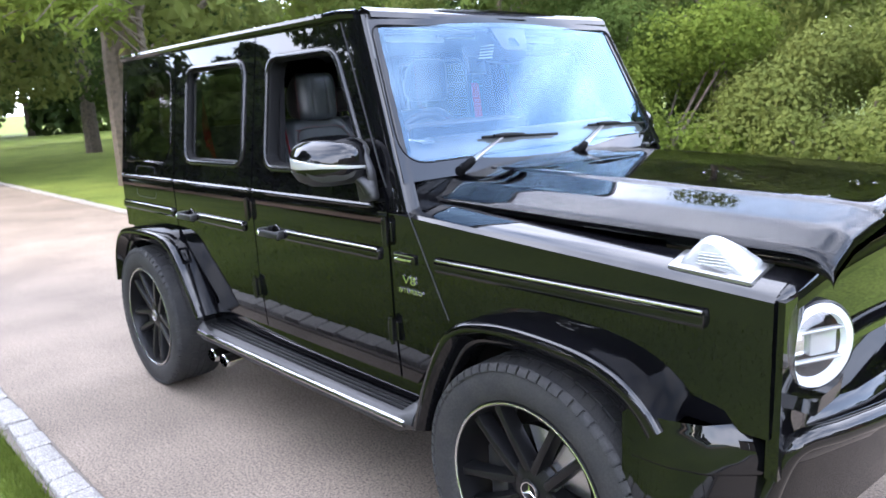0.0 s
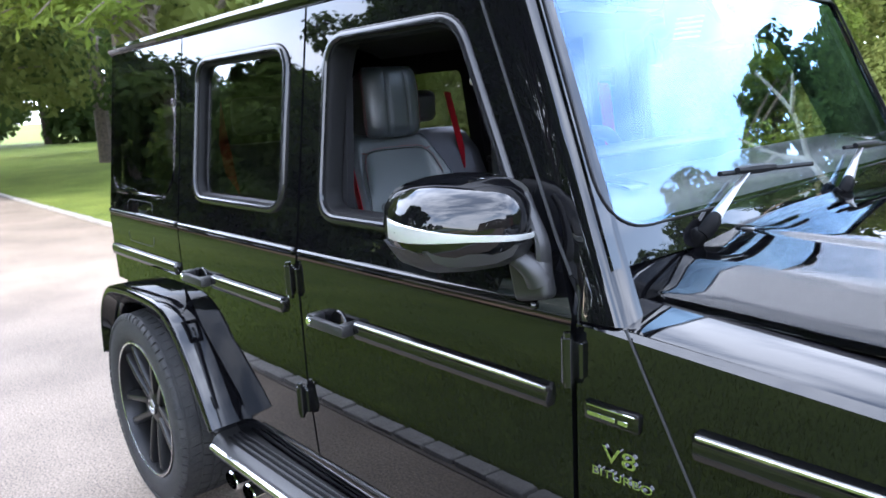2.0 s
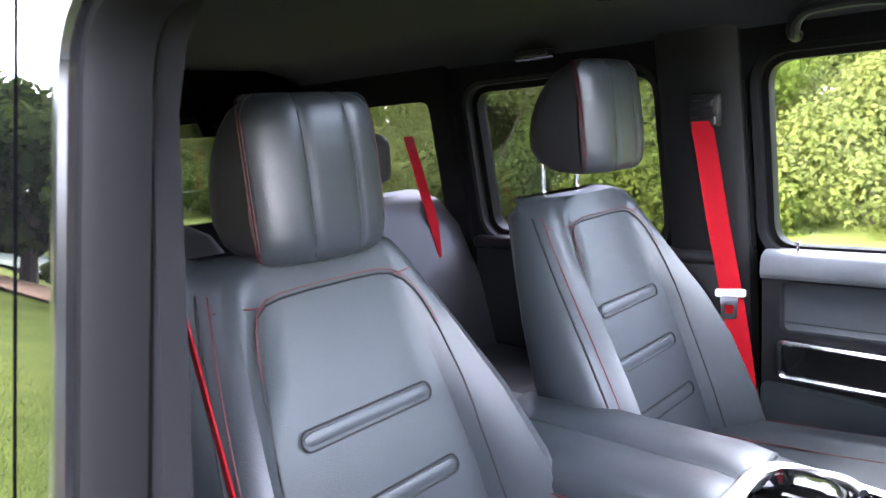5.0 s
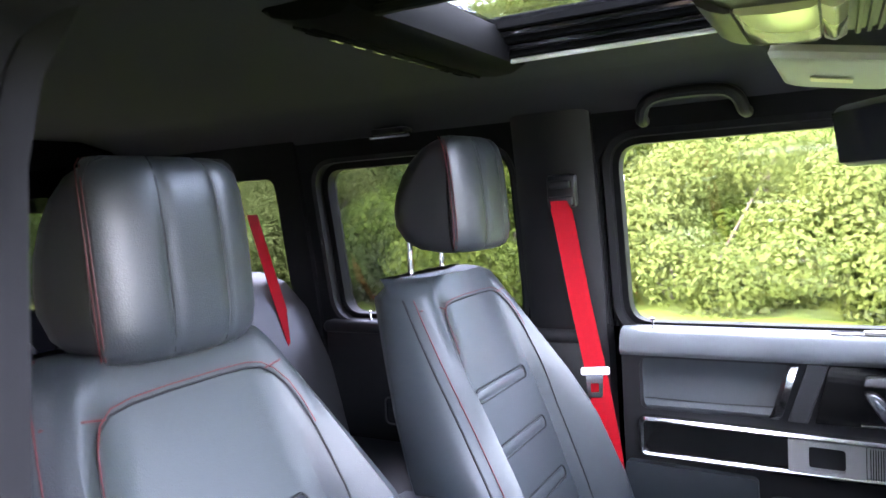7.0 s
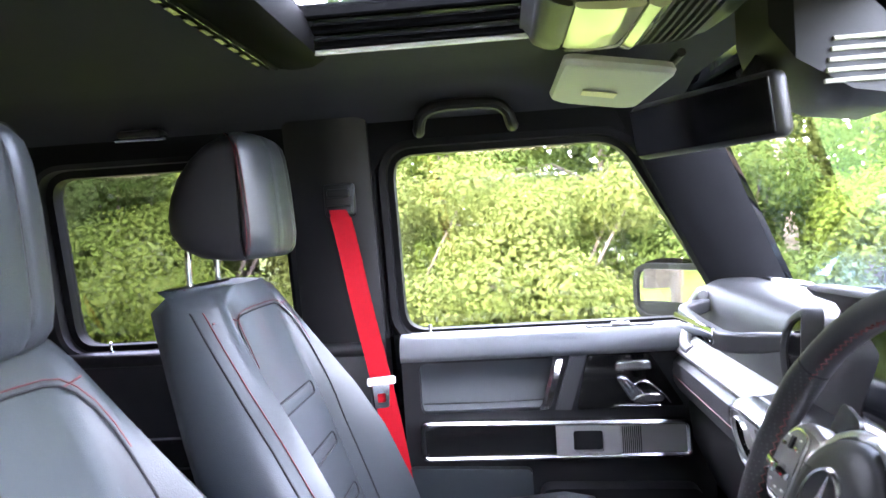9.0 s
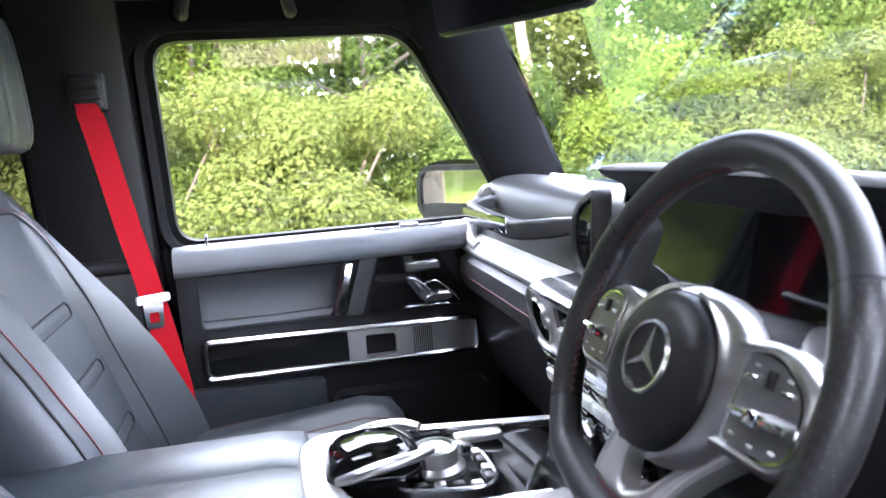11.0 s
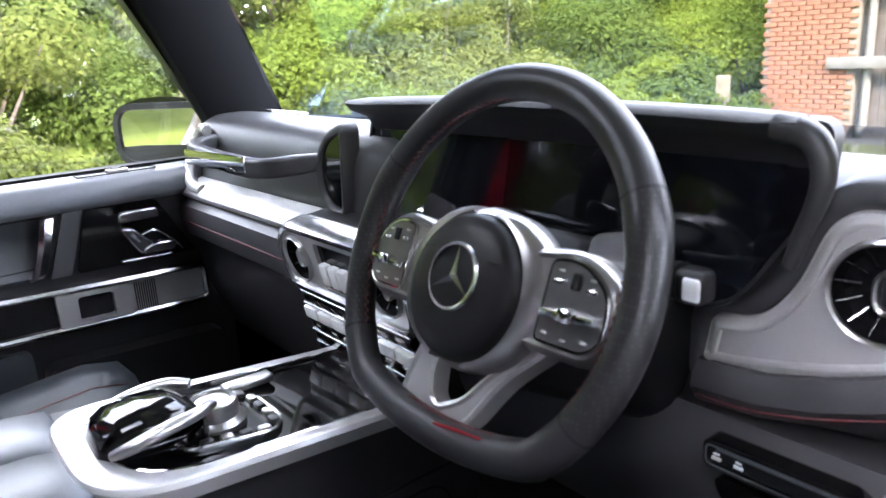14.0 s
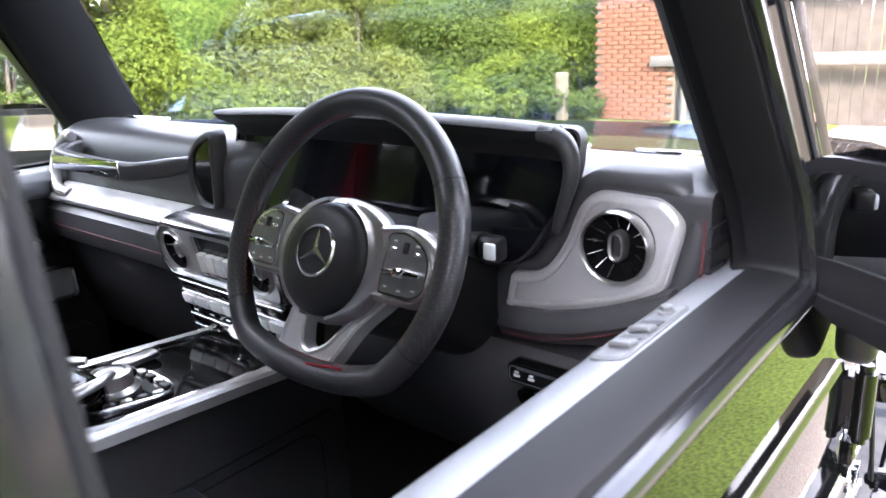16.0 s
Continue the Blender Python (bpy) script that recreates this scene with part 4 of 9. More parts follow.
def bonnet():
    """Bonnet with tall rounded shoulders, a flat band on each side and a stepped centre field; the scuttle behind it."""
    def prof(a):
        if a < 0.39:
            return 0.012 - 0.008 * (a / 0.39) ** 2
        if a < 0.43:
            return 0.004 * math.cos((a - 0.39) / 0.04 * math.pi)
        if a < 0.62:
            return -0.004 - 0.017 * (a - 0.43) / 0.19
        if a < 0.715:
            return -0.021 - 0.035 * (a - 0.62) / 0.095
        t = min(1.0, (a - 0.715) / 0.027)
        return -0.056 - 0.010 * t - 0.014 * (1 - math.sqrt(max(0.0, 1 - t * t)))

    half = [0.0, 0.14, 0.28, 0.36, 0.39, 0.40, 0.41, 0.42, 0.43, 0.49, 0.56, 0.612, 0.622, 0.65, 0.685, 0.710, 0.718, 0.727, 0.734, 0.739, 0.742]
    ys = [-a for a in reversed(half[1:])] + half
    rows = []
    nose = [(0.70, 0.0), (0.735, -0.002), (0.762, -0.007), (0.782, -0.016), (0.795, -0.028), (0.801, -0.043), (0.801, -0.060)]
    for x, drop in [(-0.532, 0.0), (-0.40, 0.0), (-0.2, 0.0), (0.1, 0.0), (0.4, 0.0), (0.6, 0.0)] + nose:
        zs = 1.311 - 0.038 * x
        k = 1.0 - 0.012 * max(0.0, (x - 0.5) / 0.3)
        row = [Vector((x, y * k, zs + prof(abs(y)) * (1.0 - 0.12 * max(0.0, x)) + drop)) for y in ys]
        skirt = max(0.010, 0.026 + drop * 0.3)
        rows.append([row[0] + Vector((0, -0.002, -skirt)), row[0] + Vector((0, -0.002, -0.006))] + row + [row[-1] + Vector((0, 0.002, -0.006)), row[-1] + Vector((0, 0.002, -skirt))])
    bm = bmesh.new()
    grid(bm, rows)
    bmesh.ops.solidify(bm, geom=bm.faces[:], thickness=0.008)
    part("bonnet", bm, PAINT, car, "glossy black bonnet with tall rounded shoulders", 32)
    # painted corner pieces beside the scuttle, where the pillars land
    for s in (-1, 1):
        bm = bmesh.new()
        loft(bm, [[Vector((x, s * y, z)) for y, z in ((0.60, zt + 0.004), (0.70, zt), (0.755, zt - 0.012), (0.80, zt - 0.035), (0.835, 1.235), (0.835, 1.20), (0.60, 1.20))] for x, zt in ((-0.64, 1.330), (-0.575, 1.328), (-0.537, 1.310))])
        part("scuttle_corner", bm, PAINT, car, "", 40)
    bm = bmesh.new()
    grid(bm, [[Vector((x, y, z - 0.02 * (abs(y) / 0.7) ** 2)) for y in (-0.70, -0.5, -0.25, 0, 0.25, 0.5, 0.70)] for x, z in ((-0.575, 1.342), (-0.560, 1.334), (-0.548, 1.328), (-0.537, 1.322), (-0.533, 1.22))])
    part("scuttle", bm, PAINT, car, "black scuttle below the windscreen")
    for y0 in (-0.60, -0.05):
        bm = bmesh.new()
        rbox(bm, (-0.545, y0 + 0.27, 1.328), (0.020, 0.46, 0.006), 0.003, 1, m=Matrix.Rotation(radians(25), 4, "Y"))
        part("scuttle_grille", bm, GLOSS, car)


bonnet()


def wiper(y0, ya, yb, name="wiper"):
    """Fat rubber-booted spindle, bent tapered arm and a slim blade parked low on the glass."""
    base = ws(y0, 0.01, -0.012)
    tip = ws(ya + 0.12, 0.190, -0.024)
    way = (tip - base).normalized()
    bm = bmesh.new()
    lathe(bm, [(0.0, -0.02), (0.017, -0.02), (0.017, 0.006), (0.013, 0.012), (0.0, 0.014)], Matrix.Translation(base) @ Matrix.Rotation(radians(28), 4, "Y"), 18)
    tube(bm, [base + Vector((0.006, 0, 0.0)), base + way * 0.02 + Vector((0.012, 0, 0.006)), base + way * 0.05 + Vector((0.010, 0, 0.006)), base + way * 0.065 + Vector((0.008, 0, 0.005))], [0.015, 0.017, 0.016, 0.013], 12)
    w = part(name, bm, BLACK, car, "black windscreen wiper with a booted arm")
    bm = bmesh.new()
    tube(bm, [base + way * 0.055 + Vector((0.008, 0, 0.005)), base + way * 0.095 + Vector((0.006, 0, 0.004)), base.lerp(tip, 0.7), tip], [0.0155, 0.013, 0.008, 0.0055], 8, flat=0.6)
    part("wiper_arm", bm, PAD_GREY, w, "satin grey wiper arm")
    bm = bmesh.new()
    pts = [ws(ya + (yb - ya) * k / 8, 0.192 - 0.035 * k / 8, -0.014) for k in range(9)]
    tube(bm, pts, 0.006, 6)
    tube(bm, [p + Vector((0.009, 0, 0.004)) for p in pts[1:5]], [0.007, 0.011, 0.011, 0.008], 8)
    part("wiper_blade", bm, RUBBER, w)


wiper(-0.555, -0.40, 0.035)
wiper(0.125, 0.27, 0.72)
for y in (-0.40, 0.62):
    bm = bmesh.new()
    rbox(bm, (-0.505, y, 1.322), (0.03, 0.035, 0.020), 0.005, 2)
    part("washer_jet", bm, PLASTIC, car)


# ---------------------------------------------------------------- wheels
def wheel(x, s, name="wheel"):
    """Tyre with tread blocks, five twin spokes, brake disc and centre cap."""
    turn = Matrix.Rotation(radians(90 if s < 0 else -90), 4, "X")
    m = Matrix.Translation((x, s * 0.80, 0.428)) @ turn @ Matrix.Scale(1.03, 4)
    bm = bmesh.new()
    w = 0.138
    lathe(bm, [(0.283, -w * 0.9), (0.31, -w), (0.35, -w), (0.378, -w * 0.93), (0.392, -w * 0.82), (0.392, w * 0.82), (0.38, w * 0.94), (0.352, w * 1.0), (0.31, w * 1.0), (0.288, w * 0.93), (0.283, w * 0.9)], m, 72)
    tyre = part("tyre", bm, TYRE, car, "black low-profile road tyre")
    bm = bmesh.new()
    for row, (h0, h1) in enumerate(((-0.108, -0.068), (-0.060, -0.022), (-0.014, 0.014), (0.022, 0.060), (0.068, 0.118))):
        n = 64 if row in (0, 4) else 48
        for k in range(n):
            a0, a1 = 2 * math.pi * (k + 0.06) / n, 2 * math.pi * (k + 0.94) / n
            sk = 0.03 * (1 if row % 2 else -1)
            r1 = 0.3985 if row in (1, 2, 3) else 0.3965
            vs = []
            for r in (0.388, r1):
                for a, h in ((a0, h0), (a1, h0), (a1 + sk, h1), (a0 + sk, h1)):
                    rr = r - (0.006 if abs(h) > 0.11 else 0)
                    vs.append(bm.verts.new(m @ Vector((rr * math.cos(a), rr * math.sin(a), h))))
            bm.faces.new(vs[4:8])
            for q in range(4):
                bm.faces.new((vs[q], vs[(q + 1) % 4], vs[4 + (q + 1) % 4], vs[4 + q]))
    for k in range(64):
        for sd in (-1, 1):
            a0, a1 = 2 * math.pi * (k + 0.10) / 64, 2 * math.pi * (k + 0.90) / 64
            ring = [(0.3955, 0.1205), (0.3925, 0.127), (0.386, 0.1335), (0.374, 0.1375)]
            cols = [[bm.verts.new(m @ Vector((r * math.cos(a), r * math.sin(a), sd * h))) for r, h in [(0.386, 0.119)] + ring + [(0.368, 0.131)]] for a in (a0, a1)]
            for q in range(5):
                bm.faces.new((cols[0][q], cols[1][q], cols[1][q + 1], cols[0][q + 1]))
            bm.faces.new(cols[0])
            bm.faces.new(cols[1][::-1])
    part("tread", bm, TYRE, tyre)
    bm = bmesh.new()
    lathe(bm, [(0.262, -0.12), (0.286, -0.115), (0.286, 0.118), (0.279, 0.130), (0.268, 0.128), (0.262, 0.10), (0.255, 0.02), (0.25, -0.11)], m, 72)
    rim = part("rim", bm, RIM, car, "matt black twin-spoke alloy wheel with a bright rim edge")
    bm = bmesh.new()
    lathe(bm, [(0.2715, 0.1295), (0.2745, 0.1318), (0.2785, 0.1308), (0.2785, 0.1285)], m, 72)
    part("rim_edge", bm, RIM_EDGE, rim, "bright machined rim edge")
    for k in range(5):
        a = 2 * math.pi * k / 5 + 0.30
        for d in (-1, 1):
            bm = bmesh.new()
            rows = []
            p0, p1 = [Vector((r * math.cos(a + d * q), r * math.sin(a + d * q), 0)) for r, q in ((0.060, 0.16), (0.270, 0.42))]
            along = (p1 - p0).normalized()
            side = Vector((-along.y, along.x, 0))
            for f in (0.0, 0.2, 0.5, 0.8, 0.93, 1.0):
                wd = 0.0165 - 0.004 * f + (0.004 if f > 0.9 else 0)
                h = 0.092 + 0.022 * math.sin(math.pi * f * 0.5) - (0.006 if f == 1.0 else 0)
                p = p0.lerp(p1, f)
                rows.append([m @ (p + side * u + Vector((0, 0, hh))) for u, hh in ((-wd * 1.15, h - 0.05), (-wd, h - 0.014), (-wd * 0.72, h - 0.002), (-wd * 0.3, h), (wd * 0.3, h), (wd * 0.72, h - 0.002), (wd, h - 0.014), (wd * 1.15, h - 0.05))])
            loft(bm, rows)
            part("spoke", bm, RIM, rim)
    bm = bmesh.new()
    lathe(bm, [(0.0, 0.05), (0.085, 0.05), (0.085, 0.078), (0.06, 0.09), (0.036, 0.094), (0.036, 0.098), (0.0, 0.098)], m, 40)
    hub = part("hub", bm, RIM, rim)
    bm = bmesh.new()
    lathe(bm, [(0.026, 0.098), (0.026, 0.101), (0.0295, 0.101), (0.0295, 0.098)], m, 32)
    for k in range(3):
        a = 2 * math.pi * k / 3 + math.pi / 2
        c, q = Vector((math.cos(a), math.sin(a), 0)), Vector((-math.sin(a), math.cos(a), 0))
        vs = [bm.verts.new(m @ v) for v in (q * 0.005 + Vector((0, 0, 0.0985)), -q * 0.005 + Vector((0, 0, 0.0985)), c * 0.027 + Vector((0, 0, 0.099)), Vector((0, 0, 0.102)))]
        bm.faces.new((vs[0], vs[3], vs[2]))
        bm.faces.new((vs[3], vs[1], vs[2]))
    part("centre_cap", bm, CHROME, rim, "small bright centre cap ring")
    bm = bmesh.new()
    lathe(bm, [(0.09, 0.02), (0.185, 0.02), (0.185, 0.045), (0.09, 0.045), (0.08, 0.02)], m, 48)
    part("brake_disc", bm, ALU, rim, "grey steel brake disc")
    bm = bmesh.new()
    for k in range(4):
        an = radians(150 + 18 * k) if s < 0 else radians(30 - 18 * k)
        rbox(bm, m @ Vector((0.165 * math.cos(an), 0.165 * math.sin(an), 0.035)), (0.075, 0.06, 0.08), 0.012, 2)
    part("brake_caliper", bm, PLASTIC, rim)


for wx in (0.045, -2.80):
    for sg in (-1, 1):
        wheel(wx, sg)


def flare(path, s, front):
    """Wheel-arch extension swept along its lip."""
    pts = [Vector((x, z)) for x, z in path]
    pts = [Vector((p.x, p.y)) for p in spline([(p.x, p.y, 0) for p in pts], 5)]
    sec = [(0.0, 0.80), (0.0, 0.936), (0.003, 0.944), (0.008, 0.948), (0.024, 0.952), (0.029, 0.951), (0.033, 0.947), (0.050, 0.928), (0.068, 0.908), (0.071, 0.903), (0.073, 0.896), (0.082, 0.894), (0.090, 0.889), (0.096, 0.880), (0.098, 0.866), (0.098, 0.80)]
    rows = []
    for i, p in enumerate(pts):
        t = (pts[min(i + 1, len(pts) - 1)] - pts[max(i - 1, 0)]).normalized()
        nrm = Vector((-t.y, t.x))
        q = i / (len(pts) - 1)
        k = (1.15 - 0.45 * q) if front else (0.85 + 0.25 * (1 - q))
        rows.append([Vector((p.x + nrm.x * d * (k if d > 0.03 else 1.0), s * a, p.y + nrm.y * d * (k if d > 0.03 else 1.0))) for d, a in sec])
    bm = bmesh.new()
    loft(bm, rows)
    f = part("arch_extension", bm, PAINT, car, "glossy black wheel-arch extension")
    # liner
    bm = bmesh.new()
    rows = [[Vector((p.x, s * a, p.y + 0.002)) for a in (0.80, 0.45)] for p in pts]
    grid(bm, rows)
    part("arch_liner", bm, CARPET, f, "dark wheel-arch liner")


FRONT_LIP = [(0.505, 0.785), (0.462, 0.840), (0.385, 0.896), (0.275, 0.932), (0.13, 0.948), (-0.02, 0.950), (-0.16, 0.930), (-0.245, 0.882), (-0.305, 0.805), (-0.365, 0.69), (-0.41, 0.575), (-0.435, 0.50)]
REAR_LIP = [(-2.075, 0.57), (-2.155, 0.69), (-2.245, 0.81), (-2.33, 0.895), (-2.43, 0.945), (-2.56, 0.958), (-2.80, 0.955), (-3.0, 0.93), (-3.11, 0.865), (-3.18, 0.75), (-3.21, 0.60)]
for sg in (-1, 1):
    flare(FRONT_LIP, sg, True)
    flare(REAR_LIP, sg, False)


def running_board(s):
    bm = bmesh.new()
    rows = []
    for x in (-2.155, -2.13, -1.4, -0.56, -0.49, -0.46):
        k = 0.6 if x in (-2.155, -0.46) else 1.0
        up = 0.05 if x > -0.5 else 0.02 if x < -2.14 else 0.0
        rows.append([Vector((x, s * a, z + 0.022 + up * (1 if a < 0.9 else 0.6))) for a, z in ((0.76, 0.495), (0.885, 0.482), (0.915, 0.468), (0.93, 0.445 - 0.01 * k), (0.91, 0.41), (0.78, 0.40))])
    loft(bm, rows)
    b = part("running_board", bm, PLASTIC, car, "black ribbed running board with a bright metal edge")
    bm = bmesh.new()
    tube(bm, [(-2.145, s * 0.925, 0.477), (-1.3, s * 0.927, 0.477), (-0.5, s * 0.925, 0.482)], 0.013, 8)
    part("edge_bar", bm, ALU, b, "bright brushed metal edge bar")
    for k in range(6):
        bm = bmesh.new()
        a = 0.775 + 0.021 * k
        rbox(bm, (-1.32, s * a, 0.5175 - 0.0021 * k), (1.58, 0.010, 0.012), 0.003, 1)
        part("tread_rib", bm, RUBBER, b)
    # sill between the board and the doors
    bm = bmesh.new()
    rbox(bm, (-1.32, s * 0.79, 0.55), (1.75, 0.07, 0.13), 0.01, 2)
    part("sill", bm, PAINT, car)


for sg in (-1, 1):
    running_board(sg)
    for k in range(2):
        bm = bmesh.new()
        x = -2.13 + 0.13 * k
        lathe(bm, [(0.038, 0.0), (0.042, 0.004), (0.042, 0.10), (0.037, 0.105), (0.035, 0.05)], Matrix.Translation((x, sg * 0.775, 0.335)) @ Matrix.Rotation(radians(90 if sg < 0 else -90), 4, "X") @ Matrix.Diagonal((1.15, 0.8, 1, 1)), 24)
        part("tailpipe", bm, CHROME, car, "chrome side tailpipe under the running board")


# underbody and floor close the car from below
bm = bmesh.new()
rbox(bm, (-1.35, 0, 0.47), (3.5, 1.16, 0.1), 0.02)
rbox(bm, (-1.45, 0, 0.56), (1.7, 1.6, 0.1), 0.02)
part("underbody", bm, CARPET, car)


def front_end():
    bm = bmesh.new()
    plate(bm, [(-0.838, 0.70), (0.838, 0.70), (0.838, 1.128), (-0.838, 1.128)], [[(0.665 * s + 0.108 * math.cos(t), 0.99 + 0.108 * math.sin(t)) for t in [2 * math.pi * k / 28 for k in range(28)]] for s in (-1, 1)] + [rounded([(-0.12, 0.86), (0.12, 0.86), (0.12, 1.09), (-0.12, 1.09)], 0.03)], lambda u, v, d: Vector((0.742 - d, u, v)), 0.03)
    part("front_panel", bm, PAINT, car)
    for s in (-1, 1):
        m = Matrix.Translation((0.712, s * 0.665, 0.992)) @ Matrix.Rotation(radians(24 * s), 4, "Z") @ Matrix.Rotation(radians(90), 4, "Y")
        bm = bmesh.new()
        lathe(bm, [(0.110, -0.01), (0.110, 0.050), (0.106, 0.055), (0.102, 0.05), (0.088, 0.03), (0.07, 0.01), (0.0, 0.0)], m, 40)
        h = part("headlight", bm, PLASTIC, car, "round headlight with a bright ring and clear lens")
        bm = bmesh.new()
        lathe(bm, [(0.080, 0.04), (0.083, 0.056), (0.100, 0.058), (0.1035, 0.05), (0.098, 0.036)], m, 40)
        part("light_ring", bm, WHITE, h, "pale daytime light ring")
        bm = bmesh.new()
        lathe(bm, [(0.0, 0.03), (0.03, 0.028), (0.036, 0.016), (0.036, 0.0)], m @ Matrix.Translation((0, s * 0.03, 0)), 24)
        for z in (-0.036, 0.036):
            nb = bmesh.new()
            rbox(nb, (z, 0.0, 0.046), (0.007, 0.15, 0.016), 0.002, 1)
            bmesh.ops.transform(nb, matrix=m, verts=nb.verts)
            part("cross_bar", nb, LAMP_WHITE, h)
        nb = bmesh.new()
        rbox(nb, (0.0, s * -0.03, 0.03), (0.062, 0.08, 0.02), 0.006, 2)
        bmesh.ops.transform(nb, matrix=m, verts=nb.verts)
        part("reflector", nb, LAMP_WHITE, h, "pale lamp reflector")
        part("projector", bm, CHROME, h, "chrome projector and cross bars")
        bm = bmesh.new()
        lathe(bm, [(0.104, 0.056), (0.092, 0.068), (0.06, 0.080), (0.0, 0.085)], m, 40)
        part("lens", bm, LENS, h, "clear domed lens").visible_shadow = False
        bm = bmesh.new()
        rows = [[Vector((0.742 + d, s * y, z)) for y, z in ((0.54, 0.90 - 0.02), (0.58, 0.865), (0.72, 0.865), (0.79, 0.90), (0.80, 0.87), (0.72, 0.83), (0.56, 0.83))] for d in (0.0, 0.03)]
        loft(bm, rows)
        part("lamp_ledge", bm, GLOSS, car)
        # indicator on the wing
        bm = bmesh.new()
        rbox(bm, (0.555, s * 0.765, 1.172), (0.215, 0.125, 0.022), 0.009, 2, m=Matrix.Rotation(radians(3.6), 4, "Y") @ Matrix.Rotation(radians(-16 * s), 4, "X"))
        ind = part("indicator", bm, PAD_GREY, car, "wing-top indicator lamp with a clear ribbed lens")
        bm = bmesh.new()
        rows = []
        for x, hgt, wd in ((0.468, 0.004, 0.052), (0.480, 0.022, 0.049), (0.505, 0.050, 0.040), (0.525, 0.060, 0.034), (0.545, 0.059, 0.036), (0.60, 0.040, 0.044), (0.642, 0.018, 0.048), (0.650, 0.004, 0.049)):
            rows.append([Vector((x, s * (0.765 + w * wd), 1.176 + 0.28 * -w * wd - 0.063 * (x - 0.555) + hgt * hh)) for w, hh in ((-1, 0), (-0.9, 0.55), (-0.6, 0.93), (0, 1), (0.6, 0.93), (0.9, 0.55), (1, 0))])
        loft(bm, rows)
        lens = part("indicator_lens", bm, RIBBED, ind, "clear ribbed lens", 40)
        for k in range(6):
            bm = bmesh.new()
            z = 1.190 + 0.006 * k
            rbox(bm, (0.560 - 0.004 * k, s * (0.812 - 0.0045 * k), z - 0.008), (0.085 - 0.008 * k, 0.003, 0.0022), 0.0005, 1)
            part("lens_rib", bm, LAMP_WHITE, lens)
    # bumper with wrapped corners, and the tubular guard
    bm = bmesh.new()
    prof = [(-0.03, 0.80), (0.02, 0.815), (0.05, 0.79), (0.066, 0.735), (0.060, 0.70), (0.052, 0.69), (0.046, 0.60), (0.03, 0.50), (-0.03, 0.46)]
    rows = []
    for y, x0 in ((-0.930, 0.40), (-0.928, 0.50), (-0.90, 0.585), (-0.82, 0.64), (-0.66, 0.70), (-0.46, 0.76), (0, 0.80), (0.46, 0.76), (0.66, 0.70), (0.82, 0.64), (0.90, 0.585), (0.928, 0.50), (0.930, 0.40)):
        rows.append([Vector((x0 + (d if abs(y) < 0.895 else d * 0.35), y * (1.0 if d < 0.06 else 1.01), z)) for d, z in prof])
    loft(bm, rows)
    bp = part("front_bumper", bm, PAINT, car, "glossy black front bumper")
    bm = bmesh.new()
    half = [(0.67, 0.79, 0.50), (0.70, 0.795, 0.62), (0.735, 0.79, 0.735), (0.765, 0.765, 0.782), (0.815, 0.66, 0.79), (0.868, 0.46, 0.79), (0.90, 0.2, 0.79)]
    tube(bm, spline([(x, -y, z) for x, y, z in half] + [(0.905, 0, 0.79)] + [(x, y, z) for x, y, z in reversed(half)], 6), 0.028, 12)
    part("guard_bar", bm, GLOSS, car, "black tubular front guard")
    for k in range(6):
        bm = bmesh.new()
        rbox(bm, (0.73, -0.10 + 0.04 * k, 0.975), (0.02, 0.012, 0.22), 0.004, 1)
        part("grille_bar", bm, CHROME, car, "vertical bright grille bar")
    bm = bmesh.new()
    rbox(bm, (0.70, 0, 0.95), (0.02, 1.0, 0.5), 0.0, 1)
    part("radiator", bm, CARPET, car)
    for s in (-1, 1):
        bm = bmesh.new()
        loft(bm, [[Vector((0.66 + dx, s * y, z)), Vector((0.70 + dx, s * y, z)), Vector((0.722 + dx, s * y, z - 0.008)), Vector((0.733 + dx, s * y, z - 0.026)), Vector((0.733 + dx, s * y, z - 0.06)), Vector((0.66 + dx, s * y, z - 0.06))] for y, z, dx in ((0.836, 1.138, -0.012), (0.815, 1.148, 0.0), (0.75, 1.162, 0.014), (0.66, 1.180, 0.022), (0.40, 1.190, 0.03), (0.0, 1.192, 0.034))])
        part("front_ridge", bm, PAINT, car, "", 40)


front_end()


